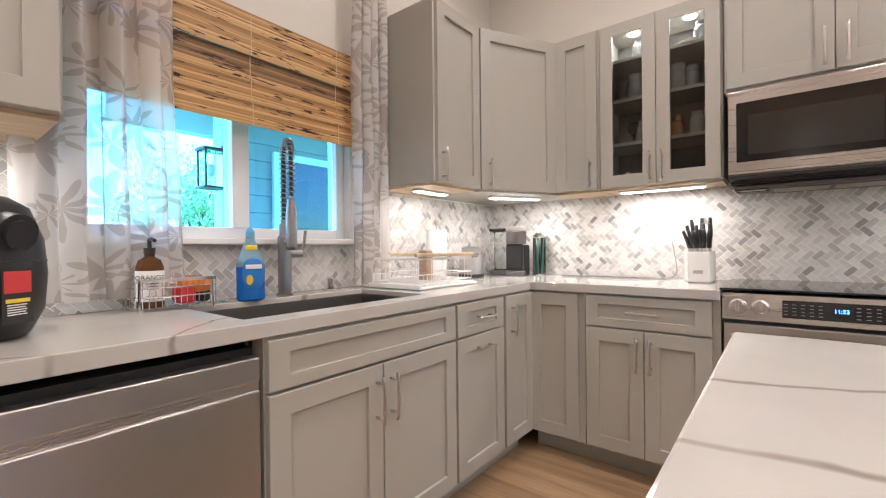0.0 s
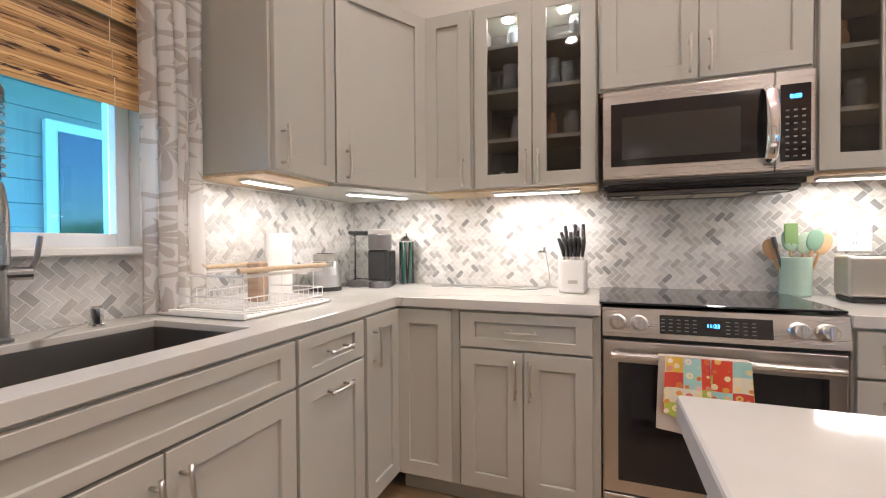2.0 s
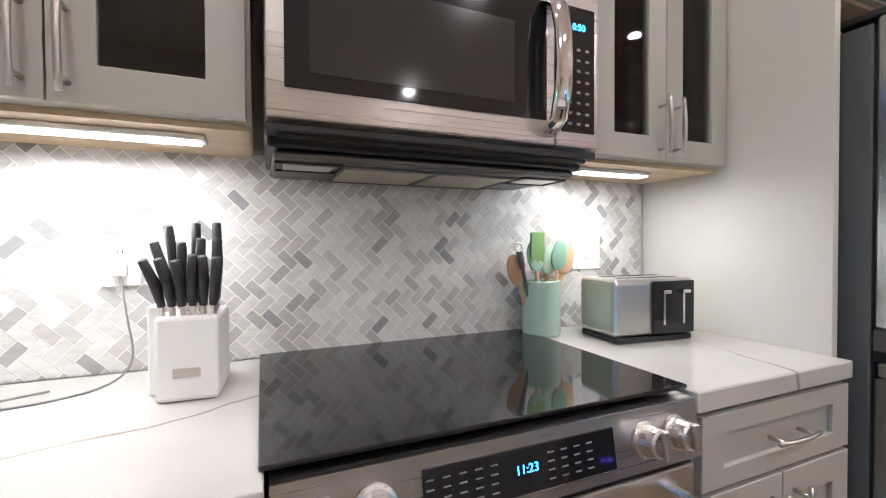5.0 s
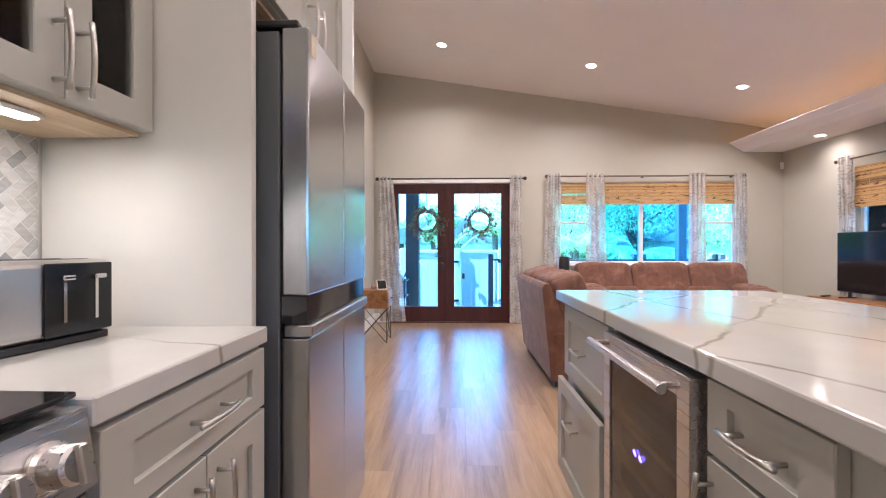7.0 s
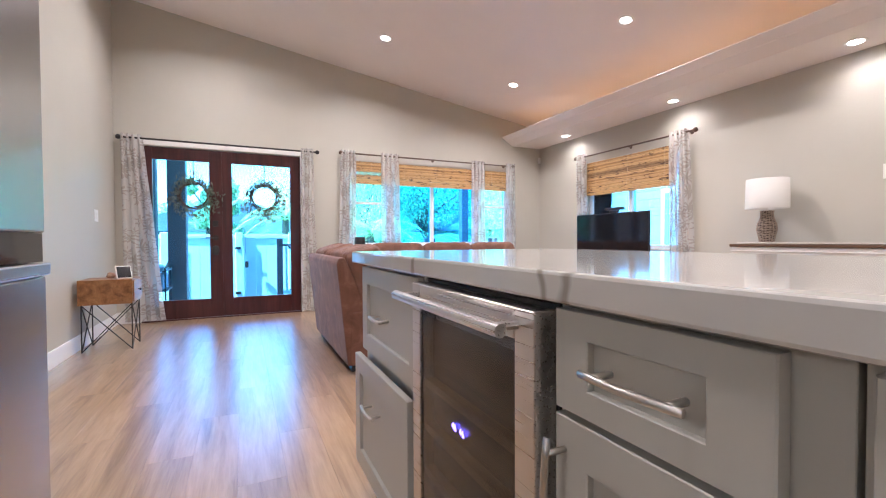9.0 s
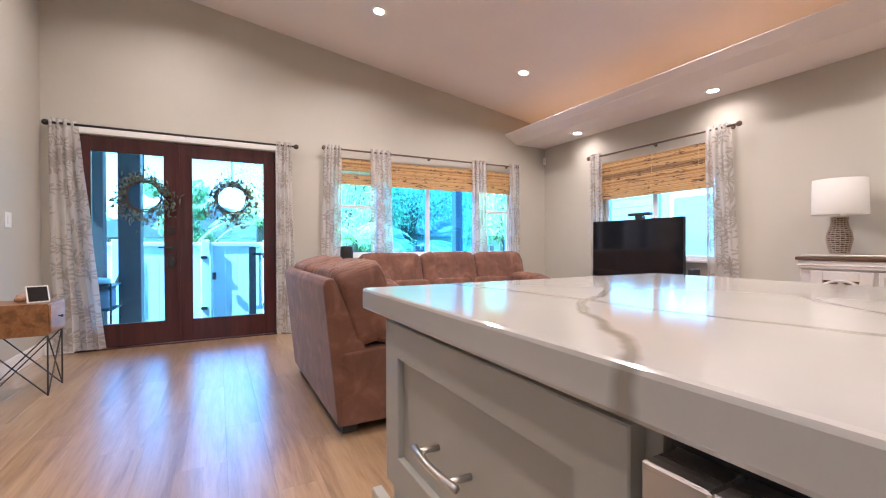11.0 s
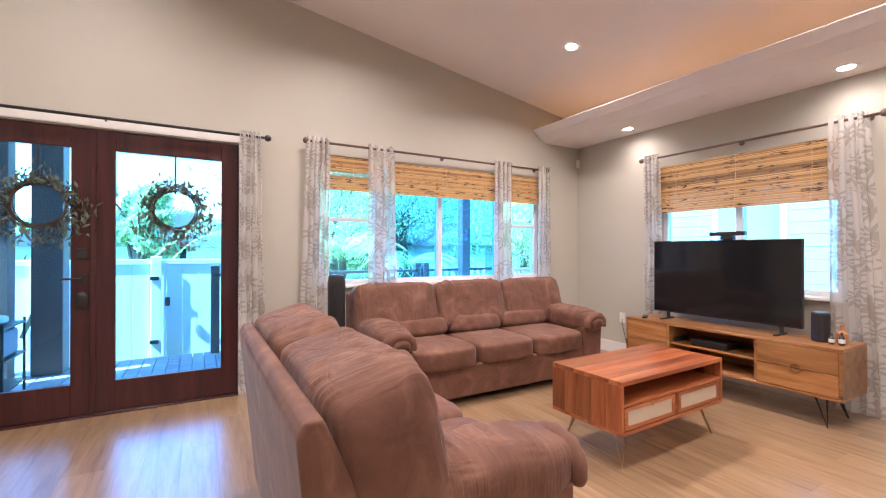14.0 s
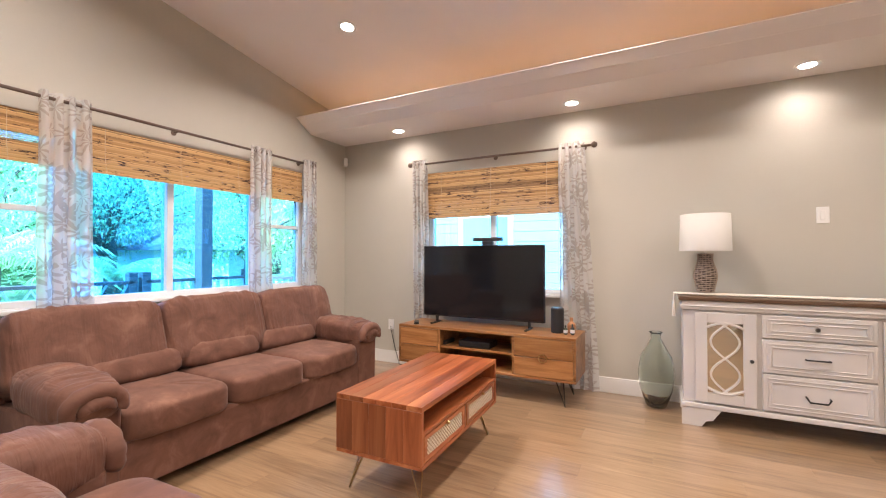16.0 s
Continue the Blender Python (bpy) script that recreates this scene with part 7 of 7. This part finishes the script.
# far houses
def house(x, y, w, d, h, rot, lab, wallm):
    t = thing("house", pose(x, y, -.6, 0, 0, rot), lab, "house", "")
    part("wall", box(-w / 2, w / 2, -d / 2, d / 2, 0, h), wallm, t)
    bm = bmesh.new(); A = [bm.verts.new(v) for v in ((-w / 2 - .4, -d / 2 - .4, h), (w / 2 + .4, -d / 2 - .4, h), (w / 2 + .4, d / 2 + .4, h), (-w / 2 - .4, d / 2 + .4, h), (-w / 2 - .4, 0, h + 1.2), (w / 2 + .4, 0, h + 1.2))]
    for f in ((0, 1, 2, 3), (0, 1, 5, 4), (2, 3, 4, 5), (1, 2, 5), (3, 0, 4)):
        bm.faces.new([A[i] for i in f])
    part("roof", bm, M_ROOF, t, "grey gabled roof")
    for i in range(3):
        xx = -w * .32 + i * w * .32
        wd_ = part("window", box(xx - .45, xx + .45, -d / 2 - .03, -d / 2 - .002, 1.0, 2.1), M_FENCE, t); part("pane", box(xx - .38, xx + .38, -d / 2 - .04, -d / 2 - .031, 1.07, 2.03), M_BLKGLASS, wd_)
        wd_ = part("window", box(-w / 2 - .03, -w / 2 - .002, -.45 + (i - 1) * d * .3, .45 + (i - 1) * d * .3, 1.0, 2.1), M_FENCE, t)
        part("pane", box(-w / 2 - .04, -w / 2 - .031, -.38 + (i - 1) * d * .3, .38 + (i - 1) * d * .3, 1.07, 2.03), M_BLKGLASS, wd_)
house(21.5, 2.6, 7, 8, 1.9, 0, "low pale house beyond the fence", M_FENCE); house(20, -9.5, 6, 6, 2.0, 20, "low white house among the trees", M_FENCE)
# neighbour's sided wall beyond the television window
nb = thing("neighbour_house", pose(4.6, -5.3, -.6), "pale blue sided neighbouring house with white window", "house")
for i in range(26):
    part("siding_board", box(-4.2, 4.2, -.02, .0 + .012, .0 + i * .17, i * .17 + .166, .003), M_SIDE, nb)
part("wall", box(-4.2, 4.2, -4, -.021, 0, 4.5), M_SIDE, nb)
# Pale blue base colour stands in for sky reflected in the neighbour's panes.
M_PALEGL = mat("sky_lit_glass", (.20, .27, .31), .08)[0]
for xx in (1.35, -1.6):
    wd_ = part("window", box(xx - .5, xx + .5, .013, .06, 1.35, 2.55), M_FENCE, nb, "white window casing"); part("pane", box(xx - .42, xx + .42, .061, .066, 1.43, 2.47), M_PALEGL, wd_)
part("downpipe", box(-.55, -.43, .013, .10, 0, 4.4, .01), M_POST, nb)
# porch seen from the sink window
pc = thing("side_porch", None, "neighbouring blue-grey porch with a dark window seen from the kitchen", "porch")
M_PWALL = painted("blue_grey_boards", (.30, .33, .37), .6, 50, .08)
for i in range(19):
    part("wall_board", box(-3.47, -3.40, 2.56, 5.4, -.55 + i * .152, -.55 + i * .152 + .149, .003), M_PWALL, pc)
part("roof_boards", box(-3.9, -1.78, 1.75, 5.4, 2.36, 2.42), M_FENCE, pc)
for i in range(5):
    part("rafter", box(-3.9, -1.78, 1.80 + i * .75, 1.86 + i * .75, 2.26, 2.359), M_SIDE, pc)
part("front_beam", box(-3.9, -3.78, 1.75, 5.4, 2.12, 2.355), M_FENCE, pc)
wd_ = part("window", box(-3.398, -3.36, 2.86, 3.62, .92, 1.98, .003), M_FENCE, pc, "white window casing"); part("pane", box(-3.358, -3.352, 2.93, 3.55, .99, 1.91), M_BLKGLASS, wd_)
part("post", box(-3.50, -3.34, 2.40, 2.55, -.6, 2.25, .004), M_FENCE, pc, "pale square post")
def lantern(m, label):
    ln = thing("wall_lantern", m, label, "lantern")
    bm = bmesh.new()
    for sx_ in (-.075, .065):
        for sy_ in (-.17, -.03):
            add_box(bm, sx_, sx_ + .012, sy_, sy_ + .012, 0, .28)
    add_box(bm, -.085, .085, -.18, -.01, .28, .30); add_box(bm, -.085, .085, -.18, -.01, -.015, 0)
    part("cage", bm, M_BLKMET, ln); part("bulb", soft((0, -.095, .13), (.03, .03, .05), .9, nu=14, nv=8), M_TRIM, ln); part("arm", box(-.02, .02, -.009, -.001, .18, .34), M_BLKMET, ln)
    part("glass", box(-.062, .062, -.157, -.033, .002, .278), M_CABGLASS, ln)
lantern(pose(-3.32, 2.40, 1.60), "black square lantern on the porch post")
lantern(pose(8.22, 3.895, 1.72), "black square lantern on the pale siding by the doors")

# ---- plank floor ----
rnd = random.Random(21); PW = .182; PL = 1.22
me0 = {}
def plank_mesh(w, l):
    k = (round(w, 3), round(l, 3))
    if k not in me0:
        bm = bmesh.new(); add_box(bm, .0002, l - .0002, .0002, w - .0002, -.011, 0.0, .0004)
        bmesh.ops.recalc_face_normals(bm, faces=bm.faces); me = bpy.data.meshes.new("plank"); bm.to_mesh(me); bm.free(); me.materials.append(M_FLOOR); me0[k] = me
    return me0[k]
fl = scene.objects["floor"]
y = YT
row = 0
while y < 3.80:
    w = PW if y + PW < 3.81 else 3.81 - y
    x = XW - (row * .43 % PL)
    while x < XD + .02:
        l = PL; xs = x
        if xs < XW:
            l -= XW - xs; xs = XW
        if xs + l > XD + .02:
            l = XD + .02 - xs
        if l > .02:
            o = new("plank", plank_mesh(w, l)); o.location = (xs, y, 0); o.parent = fl
        x += PL
    y += PW; row += 1

# ---- herringbone tile ----
def tile_mat():
    m, nt, b = mat("marble_tile", (.6, .58, .55), .25)
    oi = nt.nodes.new("ShaderNodeObjectInfo"); ge = nt.nodes.new("ShaderNodeNewGeometry")
    sm = nt.nodes.new("ShaderNodeMath"); sm.operation = 'ADD'; nt.links.new(oi.outputs["Random"], sm.inputs[0]); nt.links.new(ge.outputs["Random Per Island"], sm.inputs[1])
    fr_ = nt.nodes.new("ShaderNodeMath"); fr_.operation = 'FRACT'; nt.links.new(sm.outputs[0], fr_.inputs[0])
    c = ramp(nt, fr_.outputs[0], [(0, (.74, .725, .70)), (.34, (.67, .66, .64)), (.52, (.60, .59, .57)), (.62, (.45, .44, .43)), (.74, (.64, .625, .60)), (.88, (.52, .49, .465)), (.95, (.36, .355, .35)), (1, (.30, .30, .30))])
    n = nd(nt, "ShaderNodeTexNoise", Scale=1.0, Detail=5.0, Distortion=1.2); nt.links.new(coords(nt, (18, 18, 70), (0, .785, 0)), n.inputs["Vector"])
    mx = nt.nodes.new("ShaderNodeMix"); mx.data_type = 'RGBA'; mx.blend_type = 'MULTIPLY'; mx.inputs[0].default_value = .45
    nt.links.new(c, mx.inputs[6]); nt.links.new(ramp(nt, n.outputs[0], [(.3, (.62, .6, .58)), (.62, (1, 1, 1))]), mx.inputs[7]); nt.links.new(mx.outputs[2], b.inputs["Base Color"])
    return m
M_TILE = tile_mat()
TWD = .0262; GAP = .0011
tile_me = {}
for hv in (0, 1):
    bm = bmesh.new(); L_, W2 = 2 * TWD - GAP * 2, TWD - GAP * 2
    add_box(bm, -L_ / 2, L_ / 2, -.0045, 0, -W2 / 2, W2 / 2, .0008)
    bmesh.ops.recalc_face_normals(bm, faces=bm.faces); me = bpy.data.meshes.new("tile"); bm.to_mesh(me); bm.free(); me.materials.append(M_TILE); tile_me[hv] = me
def herring(m, u0, u1, z0, z1, owner, near, name):
    """Tiles on the local xz plane at y=0, facing -y; near(u): is it among the nearest."""
    V, F = [], []; count = 0; c45 = math.sqrt(.5)
    R = int((u1 - u0 + z1 - z0) / TWD) + 8; spots = []
    for k in range(-R, R):
        for n in range(-R // 2, R // 2):
            for hv, (cx_, cy_) in enumerate(((1, .5), (2.5, 0))):
                px, py = (cx_ + k + 4 * n) * TWD, (cy_ + k) * TWD
                u = (px + py) * c45 + u0; z = (py - px) * c45 + (z0 + z1) / 2
                if u0 - .03 < u < u1 + .03 and z0 - .03 < z < z1 + .03:
                    spots.append((u, z, hv))
    for u, z, hv in spots:
        a = -math.pi / 4 + (math.pi / 2 if hv else 0)
        L_, W2 = TWD - GAP, TWD / 2 - GAP
        inside = u0 + .028 < u < u1 - .028 and z0 + .028 < z < z1 - .028
        if inside and near(u, z) and count < 300:
            o = new("tile", tile_me[0]); o.parent = owner; o.matrix_basis = m @ Matrix.Translation((u, 0, z)) @ Matrix.Rotation(-a, 4, 'Y'); count += 1
            continue
        # clipped to the field
        poly = [(u + (x * math.cos(a) - y * math.sin(a)), z + (x * math.sin(a) + y * math.cos(a))) for x, y in ((-L_, -W2), (L_, -W2), (L_, W2), (-L_, W2))]
        for ax, lim, sgn in ((0, u0, 1), (0, u1, -1), (1, z0, 1), (1, z1, -1)):
            out = []
            for p, q in zip(poly, poly[1:] + poly[:1]):
                ip, iq = sgn * (p[ax] - lim) >= 0, sgn * (q[ax] - lim) >= 0
                if ip:
                    out.append(p)
                if ip != iq:
                    t = (lim - p[ax]) / (q[ax] - p[ax]); out.append((p[0] + t * (q[0] - p[0]), p[1] + t * (q[1] - p[1])))
            poly = out
            if len(poly) < 3:
                break
        if len(poly) < 3:
            continue
        b = len(V); n_ = len(poly)
        V += [(x, -.0045, y) for x, y in poly] + [(x, 0, y) for x, y in poly]
        F.append(tuple(range(b, b + n_)))
        for i in range(n_):
            j = (i + 1) % n_; F.append((b + i, b + j, b + n_ + j, b + n_ + i))
    me = bpy.data.meshes.new("tiles"); me.from_pydata([tuple(m @ Vector(v)) for v in V], [], F); me.update(); me.materials.append(M_TILE)
    o = new(name, me); o.parent = owner; tagged(o, "grey and white marble herringbone tiles", kind="stuff")
bs = structure("backsplash_range", box(XW + .010, 1.280, YW - .0095, YW - .0005, CT1 + .001, UB + .02), M_GROUT, "marble herringbone backsplash behind the range")
herring(pose(0, YW - .006, 0), XW + .012, 1.280, CT1 + .001, 1.42, bs, lambda u, z: .12 < u < .80 and z < 1.32, "tiles")
bs2 = structure("backsplash_sink", add_box(add_box(box(XW + .0005, XW + .0095, -.3, WIN1[0] - .05, CT1 + .001, UB - .002), XW + .0005, XW + .0095, WIN1[0] - .05, WIN1[1] + .05, CT1 + .001, WIN1[2] - .027), XW + .0005, XW + .0095, WIN1[1] + .05, YW - .007, CT1 + .001, UB - .002), M_GROUT, "marble herringbone backsplash at the sink")
MS = pose(XW + .006, 0, 0, 0, 0, 90)
herring(MS, -.2, WIN1[0] - .05, CT1 + .001, 1.403, bs2, lambda u, z: False, "tiles")
herring(MS, WIN1[0] - .05, WIN1[1] + .05, CT1 + .001, WIN1[2] - .028, bs2, lambda u, z: 1.3 < u < 2.2, "tiles")
herring(MS, WIN1[1] + .05, YW - .012, CT1 + .001, 1.403, bs2, lambda u, z: False, "tiles")
